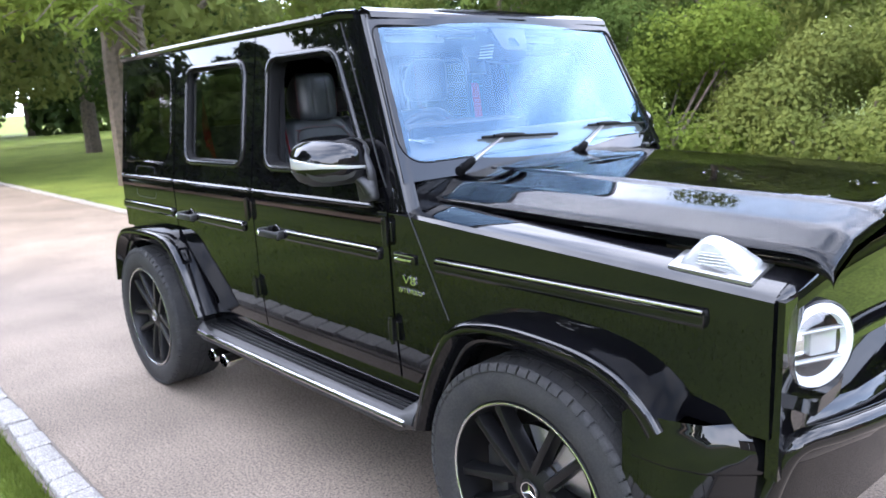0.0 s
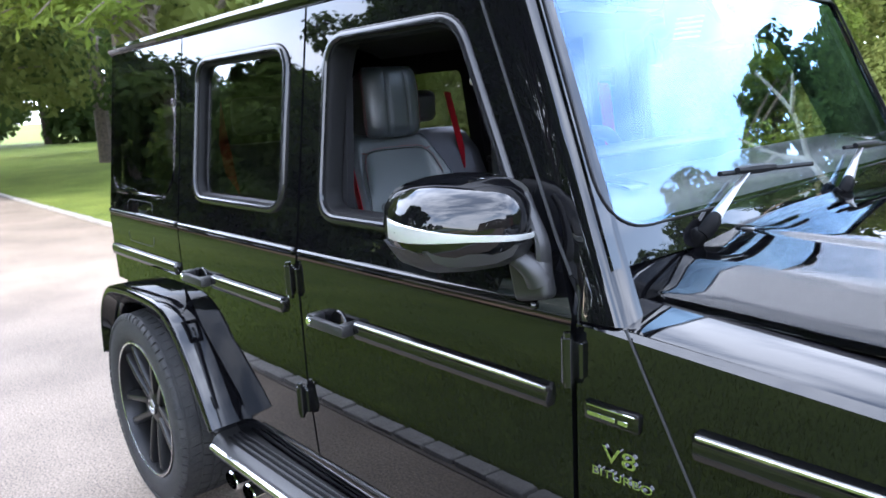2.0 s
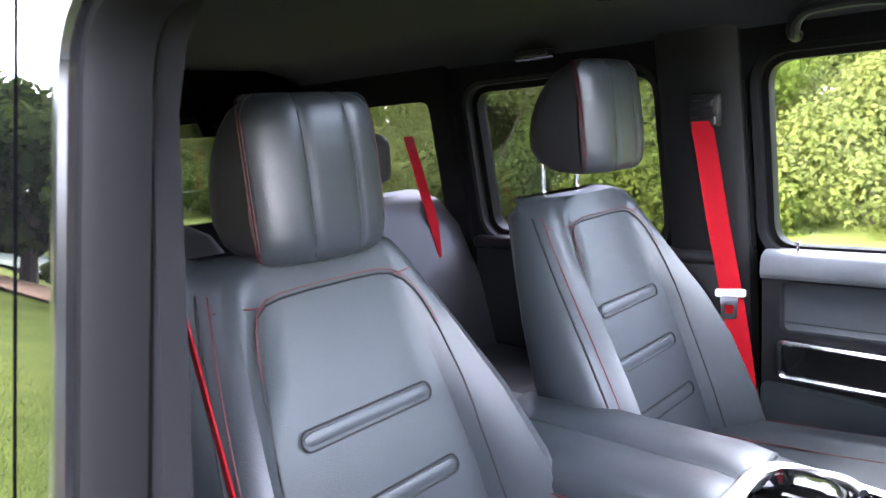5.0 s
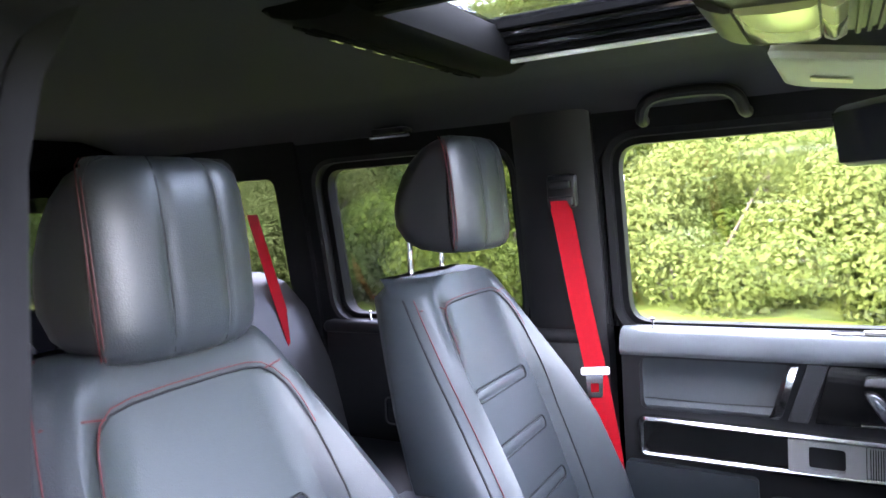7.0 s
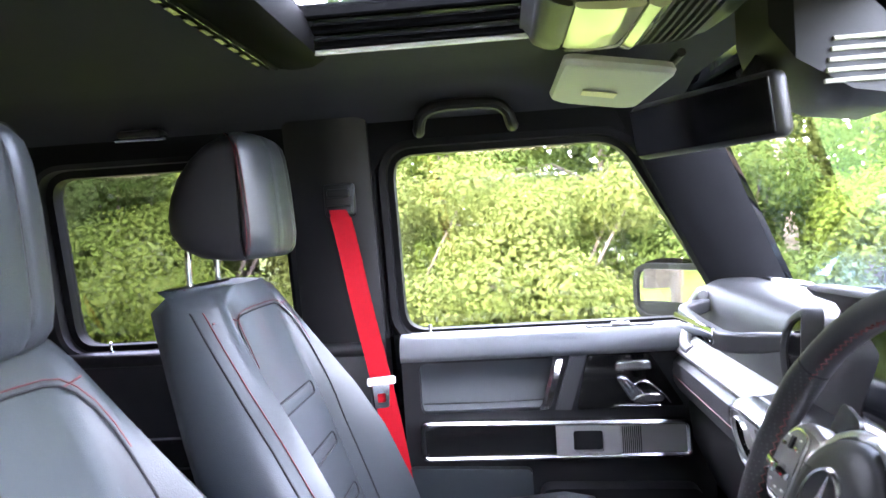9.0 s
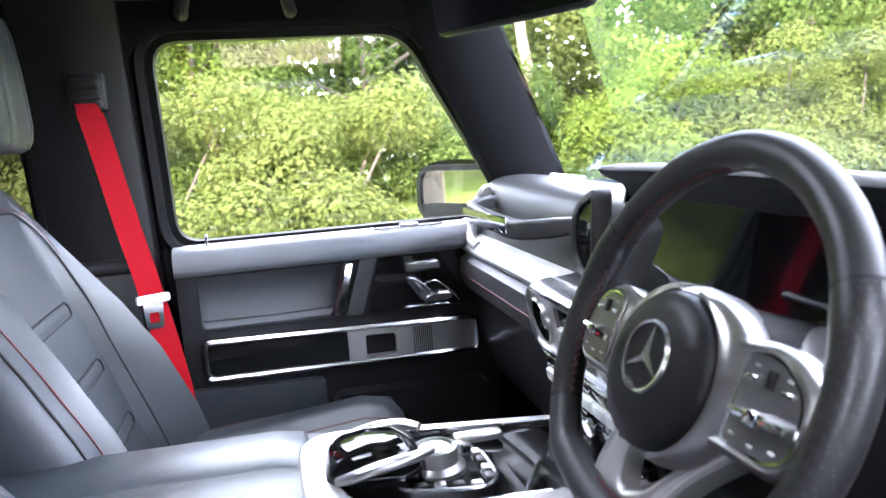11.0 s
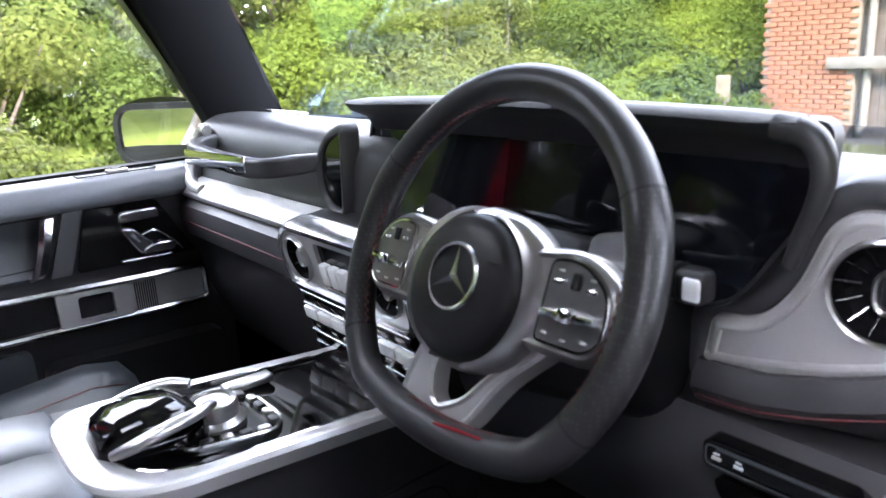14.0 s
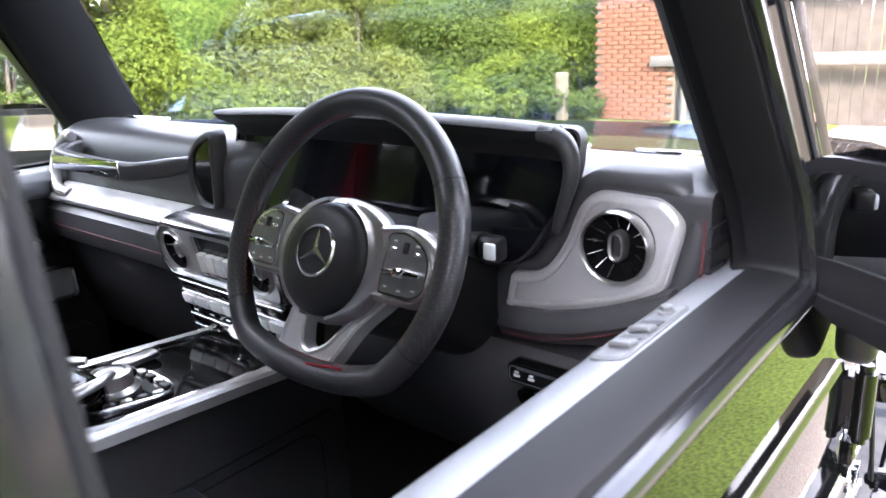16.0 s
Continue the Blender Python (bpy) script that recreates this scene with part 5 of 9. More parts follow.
def door_mirror(s):
    """Rounded housing with an indicator band, on a foot by the window corner."""
    c = Vector((-0.772, s * 0.955, 1.396))
    sweep = Matrix.Translation(c) @ Matrix.Rotation(radians(34 * s), 4, "Z") @ Matrix.Scale(1.16, 4) @ Matrix.Translation(-c)

    def swept(bm):
        bmesh.ops.transform(bm, matrix=sweep, verts=bm.verts)
        return bm

    bm = bmesh.new()
    rows = []
    n = 20
    for k in range(9):
        f = k / 8
        x = c.x - 0.055 + 0.135 * math.sin(f * math.pi / 2)
        sc = math.cos(f * math.pi / 2) ** 0.62 if k < 8 else 0.02
        rows.append([Vector((x, c.y + s * 0.126 * sc * (1.0 if math.cos(t) > 0 else 0.93) * (abs(math.cos(t)) ** 0.75) * (1 if math.cos(t) > 0 else -1), c.z + (0.078 if math.sin(t) > 0 else 0.068) * sc * (abs(math.sin(t)) ** 0.75) * (1 if math.sin(t) > 0 else -1))) for t in [2 * math.pi * q / n for q in range(n)]])
    loft(bm, rows)
    h = part("door_mirror", swept(bm), PAINT, car, "glossy black door mirror with an indicator band")
    bm = bmesh.new()
    def skin(dy, dz, proud):
        sc = min(0.995, (abs(dy / 0.126) ** 2.667 + abs(dz / (0.078 if dz > 0 else 0.068)) ** 2.667) ** 0.375)
        return Vector((c.x - 0.055 + 0.135 * math.sqrt(max(0.0, 1 - sc ** 3.2)) + proud, c.y + s * dy * (1 + proud * 3), c.z + dz))

    rows = []
    for k in range(19):
        f = k / 18
        dy = 0.121 - 0.222 * f
        mid, hh = 0.002 - 0.018 * f, 0.0045 + 0.009 * max(0.0, 1 - f / 0.5) ** 1.3 + 0.003 * (1 - f)
        rows.append([skin(dy, mid + hh, -0.001), skin(dy, mid + hh * 0.85, 0.001), skin(dy, mid, 0.0014), skin(dy, mid - hh * 0.85, 0.001), skin(dy, mid - hh, -0.001), skin(dy, mid, -0.006)])
    loft(bm, rows)
    part("indicator_band", swept(bm), LAMP_WHITE, h, "bright indicator band")
    bm = bmesh.new()
    rows = []
    for k in range(5):
        f = k / 4
        x = c.x - 0.06 + 0.135 * math.sin(f * math.pi / 2)
        sc = math.cos(f * math.pi / 2) ** 0.6 if k < 4 else 0.05
        rows.append([Vector((x, c.y + s * 0.1265 * sc * u, c.z - 0.024 - 0.050 * sc * v)) for u, v in ((-1, 0), (-0.85, 0.6), (-0.5, 0.95), (0, 1.05), (0.5, 1.0), (0.85, 0.6), (1, 0), (0.5, -0.1), (-0.5, -0.1))])
    loft(bm, rows)
    part("lower_shell", swept(bm), PLASTIC, h, "matt black lower mirror shell")
    bm = bmesh.new()
    ring(bm, rounded([(-0.118, -0.062), (0.118, -0.062), (0.118, 0.064), (-0.118, 0.064)], 0.05), lambda u, v, d: Vector((c.x - 0.057 + d, c.y + u * s, c.z + v)), [(0.002, 0.02), (0.002, -0.006), (-0.01, -0.006), (-0.014, 0.01), (-0.014, 0.02)])
    part("mirror_frame", swept(bm), PLASTIC, h)
    bm = bmesh.new()
    plate(bm, rounded([(-0.109, -0.053), (0.109, -0.053), (0.109, 0.055), (-0.109, 0.055)], 0.045), [], lambda u, v, d: Vector((c.x - 0.058 + d + s * 0 + 0.0, c.y + u * s, c.z + v)), 0.004)
    part("mirror_face", swept(bm), MIRROR, h, "mirror glass")
    # foot: a curved neck that sweeps from the housing's inner end down to a block on the door
    bm = bmesh.new()
    neck = spline([(-0.735, s * 0.905, 1.350), (-0.705, s * 0.893, 1.336), (-0.680, s * 0.880, 1.315), (-0.672, s * 0.868, 1.290)], 4)
    tube(bm, neck, [0.020 + 0.013 * i / (len(neck) - 1) for i in range(len(neck))], 14, flat=0.8)
    part("mirror_foot", bm, PLASTIC, h, "matt black mirror foot")
    bm = bmesh.new()
    rbox(bm, (-0.690, s * 0.868, 1.290), (0.085, 0.040, 0.080), 0.014, 3, m=Matrix.Rotation(radians(-12), 4, "Y"))
    part("foot_block", bm, PLASTIC, h, "matt black mirror foot block")
    bm = bmesh.new()
    tube(bm, spline([(-0.668, s * 0.862, 1.30), (-0.665, s * 0.868, 1.36), (-0.690, s * 0.866, 1.415), (-0.712, s * 0.852, 1.445)], 5), [0.022 - 0.0009 * i for i in range(16)], 10, flat=0.6)
    part("mirror_base", bm, PLASTIC, h, "black mirror base sail")


for sg in (-1, 1):
    door_mirror(sg)

# ---------------------------------------------------------------- inside of the car
def line(bm, pts, r=0.0016, n=5, closed=False):
    tube(bm, pts, r, n, closed)


def shell():
    """Headliner with the sunroof opening, pillars' trim and floor."""
    bm = bmesh.new()
    xs = [-3.1, -2.6, -2.1, -1.76, -1.58, -1.4, -1.2, -1.08, -1.0, -0.92, -0.86]
    ys = [-0.735, -0.70, -0.66, -0.60, -0.5, -0.40, -0.20, -0.1, 0, 0.1, 0.20, 0.40, 0.5, 0.60, 0.66, 0.70, 0.735]

    def hz(x, y):
        a = abs(y)
        z = 1.912 if a < 0.5 else 1.912 - 0.105 * ((a - 0.5) / 0.235) ** 1.7
        if x > -1.0:
            z -= 0.045 * ((x + 1.0) / 0.14)
        return z

    low, top = [[[bm.verts.new((x, y, hz(x, y) + d)) for y in ys] for x in xs] for d in (0.0, 0.01)]

    def solid(i, j):
        if not (0 <= i < len(xs) - 1 and 0 <= j < len(ys) - 1):
            return False
        mx, my = (xs[i] + xs[i + 1]) / 2, (ys[j] + ys[j + 1]) / 2
        return not (-1.58 < mx < -1.08 and abs(my) < 0.20)

    for i in range(len(xs) - 1):
        for j in range(len(ys) - 1):
            if not solid(i, j):
                continue
            ring4 = [(i, j), (i + 1, j), (i + 1, j + 1), (i, j + 1)]
            bm.faces.new([low[p][q] for p, q in ring4[::-1]])
            bm.faces.new([top[p][q] for p, q in ring4])
            for k, (di, dj) in enumerate(((0, -1), (1, 0), (0, 1), (-1, 0))):
                if not solid(i + di, j + dj):
                    (p, q), (u, v) = ring4[k], ring4[(k + 1) % 4]
                    bm.faces.new((low[p][q], low[u][v], top[u][v], top[p][q]))
    head = part("headliner", bm, HEADLINER, car, "black fabric headliner round the sunroof")
    for s in (-1, 1):
        bm = bmesh.new()
        pl = on_side(s)
        rd, fdh, back = (RD_HOLE, FD_HOLE, 0.0) if s < 0 else (RD_HOLE_L, FD_HOLE_L, -0.05)
        # one sheet per pillar bay so that the door openings stay whole
        plate(bm, [(-3.11, 1.18), (-2.40, 1.18), (-2.40, 1.87), (-3.11, 1.87)], [offset_loop(QW_HOLE, -0.03)], lambda u, v, d: pl(u, v, 0.075 + d), 0.02)
        plate(bm, [(-2.399, 1.30), (-1.60 + back, 1.30), (-1.60 + back, 1.87), (-2.399, 1.87)], [offset_loop(rd, 0.004)], lambda u, v, d: pl(u, v, 0.06 + d), 0.02)
        post = ((-1.418, 1.3365), (-1.420, 1.36), (-1.440, 1.56), (-1.456, 1.70), (-1.446, 1.752), (-1.416, 1.787), (-1.36, 1.802)) if s < 0 else ((-1.5, 1.3365), (-1.488, 1.36), (-1.488, 1.74), (-1.455, 1.785), (-1.40, 1.803))
        plate(bm, [(u + back, v) for u, v in ((-1.599, 1.3365), *post, (-1.005 - back, 1.803), (-0.968 - back, 1.79), (-0.975 - back, 1.87), (-1.599, 1.87))], [], lambda u, v, d: pl(u, v, 0.055 + d), 0.022)
        part("side_trim", bm, PILLAR, car, "dark inner pillar and window trim")
        # reveal between the opening and the trim
        bm = bmesh.new()
        ring(bm, rd, pl, [(0.0, 0.03), (0.0, 0.082), (0.012, 0.085), (0.014, 0.03)])
        part("window_reveal", bm, TRIM_DARK, car)
        bm = bmesh.new()
        ring(bm, fdh, pl, [(-0.004, 0.045), (-0.002, 0.07), (0.012, 0.078), (0.022, 0.06), (0.02, 0.045)])
        part("window_reveal", bm, RUBBER, car, "rubber-edged window reveal")
        for sx, dep, rr in ((-1.474, 0.034, 0.006), (-1.481, 0.05, 0.005), (-1.492, 0.062, 0.007)):
            bm = bmesh.new()
            tube(bm, [pl(sx + back, z, dep) for z in (1.345, 1.45, 1.6, 1.74)], rr, 8)
            part("door_seal", bm, RUBBER, car, "black rubber door seal")
        # B pillar cover, standing proud
        bm = bmesh.new()
        rows = []
        for z in (0.70, 1.0, 1.30, 1.5, 1.7, 1.80, 1.86):
            a = flank(z) - 0.075
            rows.append([Vector((x, s * (a - d), z)) for x, d in (((-1.705, -0.02), (-1.70, 0.012), (-1.67, 0.03), (-1.56, 0.03), (-1.52, 0.012), (-1.512, -0.02)) if s < 0 else ((-1.745, -0.02), (-1.738, 0.012), (-1.71, 0.03), (-1.575, 0.03), (-1.545, 0.012), (-1.538, -0.02)))])
        loft(bm, rows)
        part("b_pillar_trim", bm, TRIM_DARK, car, "dark plastic pillar trim")
        # A pillar cover inside
        bm = bmesh.new()
        rows = []
        for f in (0, 0.25, 0.5, 0.75, 1.0):
            z = 1.36 + 0.50 * f
            xb = -0.750 - 0.258 * f
            a = flank(z) - 0.04
            xf = -0.578 - 0.222 * f
            rows.append([Vector((xb, s * a, z)), Vector((xb + 0.005, s * (a - 0.035), z)), Vector((xb + 0.05, s * (a - 0.062), z)), Vector((xf - 0.05, s * (a - 0.068), z)), Vector((xf - 0.012, s * (a - 0.055), z)), Vector((xf - 0.012, s * a, z))])
        loft(bm, rows)
        part("a_pillar_trim", bm, PILLAR, car, "dark fabric windscreen pillar trim")
    bm = bmesh.new()
    rbox(bm, (-1.55, 0, 0.635), (1.9, 1.56, 0.04), 0.01)
    part("floor_carpet", bm, CARPET, car)
    bm = bmesh.new()
    rbox(bm, (-0.55, 0, 0.86), (0.06, 1.5, 0.5), 0.02, m=Matrix.Rotation(radians(18), 4, "Y"))
    part("toe_board", bm, CARPET, car)
    bm = bmesh.new()
    rbox(bm, (-2.85, 0, 0.78), (0.7, 1.5, 0.3), 0.02)
    part("load_floor", bm, CARPET, car)
    for s in (-1, 1):
        bm = bmesh.new()
        rbox(bm, (-1.0, s * 0.36, 0.668), (0.55, 0.46, 0.018), 0.008, 2)
        part("floor_mat", bm, CARPET, car)
    return head


headliner = shell()


bm = bmesh.new()
rbox(bm, (-0.946, -0.742, 1.662), (0.024, 0.015, 0.031), 0.007, 3, m=Matrix.Rotation(radians(28), 4, "Y"))
part("pillar_clip", bm, CLIP, car, "pale plastic clip on the window pillar")


def sunroof():
    """Frame, slatted rear bar, stepped side rails, bright edge strip and the glass."""
    bm = bmesh.new()
    plate(bm, rounded([(-1.53, -0.18), (-1.09, -0.18), (-1.09, 0.18), (-1.53, 0.18)], 0.02), [], lambda u, v, d: Vector((u, v, 1.952 - d)), 0.005)
    g = part("sunroof_glass", bm, GLASS, car, "clear sunroof glass panel")
    g.visible_shadow = False
    fr = None
    for s in (-1, 1):
        for k, (y, z, h) in enumerate(((0.194, 1.915, 0.03), (0.184, 1.925, 0.03), (0.174, 1.935, 0.03), (0.164, 1.944, 0.03), (0.154, 1.950, 0.022))):
            bm = bmesh.new()
            rbox(bm, (-1.32, s * y, z), (0.48, 0.0085, h), 0.003, 1)
            part("side_rail", bm, GLOSS if k % 2 else BLACK, g)
        bm = bmesh.new()
        rbox(bm, (-1.345, s * 0.205, 1.9005), (0.50, 0.015, 0.012), 0.003, 1)
        part("edge_strip", bm, PALE if s > 0 else RUBBER, g, "pale edge strip" if s > 0 else "")
    bm = bmesh.new()
    loft(bm, [[Vector((-1.575 + dx, y, 1.908 + dz * k)) for dx, dz in ((-0.085, 0.004), (-0.075, -0.010), (-0.045, -0.020), (-0.005, -0.026), (0.025, -0.024), (0.042, -0.012), (0.046, 0.012), (0.040, 0.04), (-0.08, 0.04))] for y, k in ((-0.265, 0.1), (-0.258, 0.75), (-0.24, 1.0), (0, 1.0), (0.24, 1.0), (0.258, 0.75), (0.265, 0.1))])
    part("rear_bar", bm, BLACK, g, "dark roller bar behind the sunroof", 40)
    for dx, z in ((-0.062, 1.8925), (-0.048, 1.8875), (-0.034, 1.885)):
        bm = bmesh.new()
        rbox(bm, (-1.575 + dx, 0, z), (0.006, 0.47, 0.006), 0.002, 1)
        part("bar_ridge", bm, BLACK, g)
    for k in range(9):
        bm = bmesh.new()
        rbox(bm, (-1.628, -0.2 + 0.05 * k, 1.889), (0.018, 0.030, 0.004), 0.001, 1)
        part("bar_slot", bm, GLOSS, g)
    bm = bmesh.new()
    rbox(bm, (-1.085, 0, 1.93), (0.03, 0.4, 0.05), 0.008, 2)
    part("front_frame", bm, PLASTIC, g)


sunroof()


def overhead():
    # console with map lights
    bm = bmesh.new()
    rows = []
    for y, k in ((-0.235, 0.1), (-0.22, 0.6), (-0.17, 0.95), (0, 1.0), (0.10, 0.98), (0.165, 0.75), (0.185, 0.1)):
        rows.append([Vector((x, y, 1.905 - d * k)) for x, d in ((-1.205, 0.0), (-1.19, 0.03), (-1.15, 0.05), (-1.05, 0.055), (-0.95, 0.05), (-0.915, 0.03), (-0.895, 0.0))])
    loft(bm, rows)
    o = part("overhead_console", bm, TRIM_DARK, car, "dark overhead console with glossy map lamps")
    def under(x, y, out):
        ks = ((-0.235, 0.1), (-0.22, 0.6), (-0.17, 0.95), (0, 1.0), (0.10, 0.98), (0.165, 0.75), (0.185, 0.1))
        ds = ((-1.205, 0.0), (-1.19, 0.03), (-1.15, 0.05), (-1.05, 0.055), (-0.95, 0.05), (-0.915, 0.03), (-0.895, 0.0))
        it = lambda tab, q: next((a[1] + (b[1] - a[1]) * (q - a[0]) / (b[0] - a[0]) for a, b in zip(tab, tab[1:]) if a[0] <= q <= b[0]), 0.0)
        return Vector((x, y, 1.905 - it(ds, x) * it(ks, y) - out))

    ys = [-0.10 + 0.28 * k / 16 for k in range(17)]
    for x0, x1, mt, nm in ((-1.192, -1.152, TRIM_DARK, "lamp_switch"), (-1.149, -1.068, LENS_REFLECTION, "map_lamp"), (-1.065, -1.040, LENS_REFLECTION, "map_lamp")):
        bm = bmesh.new()
        loft(bm, [[under(x0, y, -0.004), under(x0, y, 0.005), under(x0 + 0.006, y, 0.008), under((x0 + x1) / 2, y, 0.010), under(x1 - 0.006, y, 0.008), under(x1, y, 0.005), under(x1, y, -0.004)] for y in ys])
        part(nm, bm, mt, o, "glossy curved map lamp lens" if mt is LENS_REFLECTION else "")
    for k in range(6):
        bm = bmesh.new()
        loft(bm, [[under(-1.032 + 0.0115 * k, y, -0.004), under(-1.030 + 0.0115 * k, y, 0.006), under(-1.026 + 0.0115 * k, y, 0.006), under(-1.024 + 0.0115 * k, y, -0.004)] for y in ys])
        part("console_rib", bm, TRIM_DARK, o)
    # sun visors
    for s in (-1, 1):
        bm = bmesh.new()
        vo = rounded([(-1.14, 0.19), (-0.965, 0.19), (-0.965, 0.575), (-1.14, 0.585)], [0.03, 0.02, 0.05, 0.06], 6)
        vp = lambda u, v, d: Vector((u, s * v, 1.842 - 0.17 * (u + 1.045) + 0.01 * (v - 0.4) + d))
        ring(bm, vo, vp, [(-0.012, -0.011), (-0.004, -0.009), (0.0, 0.0), (-0.004, 0.009), (-0.012, 0.011)])
        plate(bm, offset_loop(vo, -0.011), [], lambda u, v, d: vp(u, v, d - 0.011), 0.022)
        v = part("sun_visor", bm, GREY_TRIM, car, "pale grey sun visor folded up, with reflected olive in its colour")
        bm = bmesh.new()
        rbox(bm, (-1.06, s * 0.40, 1.8285), (0.062, 0.045, 0.002), 0.0005, 1, m=Matrix.Rotation(radians(10), 4, "Y"))
        part("warning_label", bm, LABEL_Y, v, "small pale yellow label")
        bm = bmesh.new()
        tube(bm, [(-0.965, s * 0.17, 1.845), (-0.965, s * 0.24, 1.842)], 0.007, 8)
        part("visor_clip", bm, PLASTIC, v)
    # interior mirror on its stalk
    m = Matrix.Translation((-0.985, 0.0, 1.722)) @ Matrix.Rotation(radians(28), 4, "Z") @ Matrix.Rotation(radians(-8), 4, "Y")
    bm = bmesh.new()
    rbox(bm, (0, 0, 0), (0.026, 0.26, 0.078), 0.012, 3, m=None)
    for v in bm.verts:
        v.co = m @ v.co
    im = part("interior_mirror", bm, PLASTIC, car, "black rear-view mirror under the windscreen header")
    bm = bmesh.new()
    rbox(bm, (-0.0135, 0, 0), (0.003, 0.245, 0.064), 0.001, 1)
    for v in bm.verts:
        v.co = m @ v.co
    part("mirror_face", bm, SCREEN, im, "dark mirror glass")
    bm = bmesh.new()
    tube(bm, [(-0.975, 0, 1.73), (-0.93, 0, 1.76), (-0.89, 0, 1.81)], 0.014, 8)
    part("mirror_stalk", bm, PLASTIC, im)
    # sensor housing
    bm = bmesh.new()
    loft(bm, [[Vector((x, y, z)) for y, z in ((-w, zt), (w, zt), (w, zb), (w * 0.6, zb - 0.012), (-w * 0.6, zb - 0.012), (-w, zb))] for x, w, zt, zb in ((-0.92, 0.06, 1.87, 1.82), (-0.90, 0.085, 1.87, 1.775), (-0.84, 0.09, 1.86, 1.735), (-0.775, 0.08, 1.80, 1.725), (-0.745, 0.07, 1.765, 1.735))])
    sh = part("sensor_housing", bm, TRIM_DARK, car, "dark grey sensor housing at the windscreen")
    for k in range(5):
        bm = bmesh.new()
        rbox(bm, (-0.835 + 0.003 * k, -0.0905, 1.745 + 0.012 * k), (0.075, 0.005, 0.005), 0.001, 1)
        part("housing_slot", bm, GREY_TRIM, sh)
    for s in (-1, 1):
        bm = bmesh.new()
        tube(bm, spline([(-1.425, s * 0.672, 1.818), (-1.422, s * 0.640, 1.822), (-1.412, s * 0.624, 1.846), (-1.385, s * 0.620, 1.862), (-1.32, s * 0.618, 1.866), (-1.255, s * 0.620, 1.862), (-1.228, s * 0.624, 1.846), (-1.218, s * 0.640, 1.822), (-1.215, s * 0.672, 1.818)], 4), 0.0135, 10)
        part("grab_handle", bm, TRIM_DARK, car, "folded dark roof grab handle")
        bm = bmesh.new()
        rbox(bm, (-2.05, s * 0.63, 1.853), (0.10, 0.05, 0.018), 0.008, 2)
        part("reading_lamp", bm, TRIM_DARK, car)
        bm = bmesh.new()
        tube(bm, [(-2.11, s * 0.622, 1.842), (-1.99, s * 0.622, 1.842)], 0.006, 6)
        part("coat_hook", bm, ALU, car)


overhead()


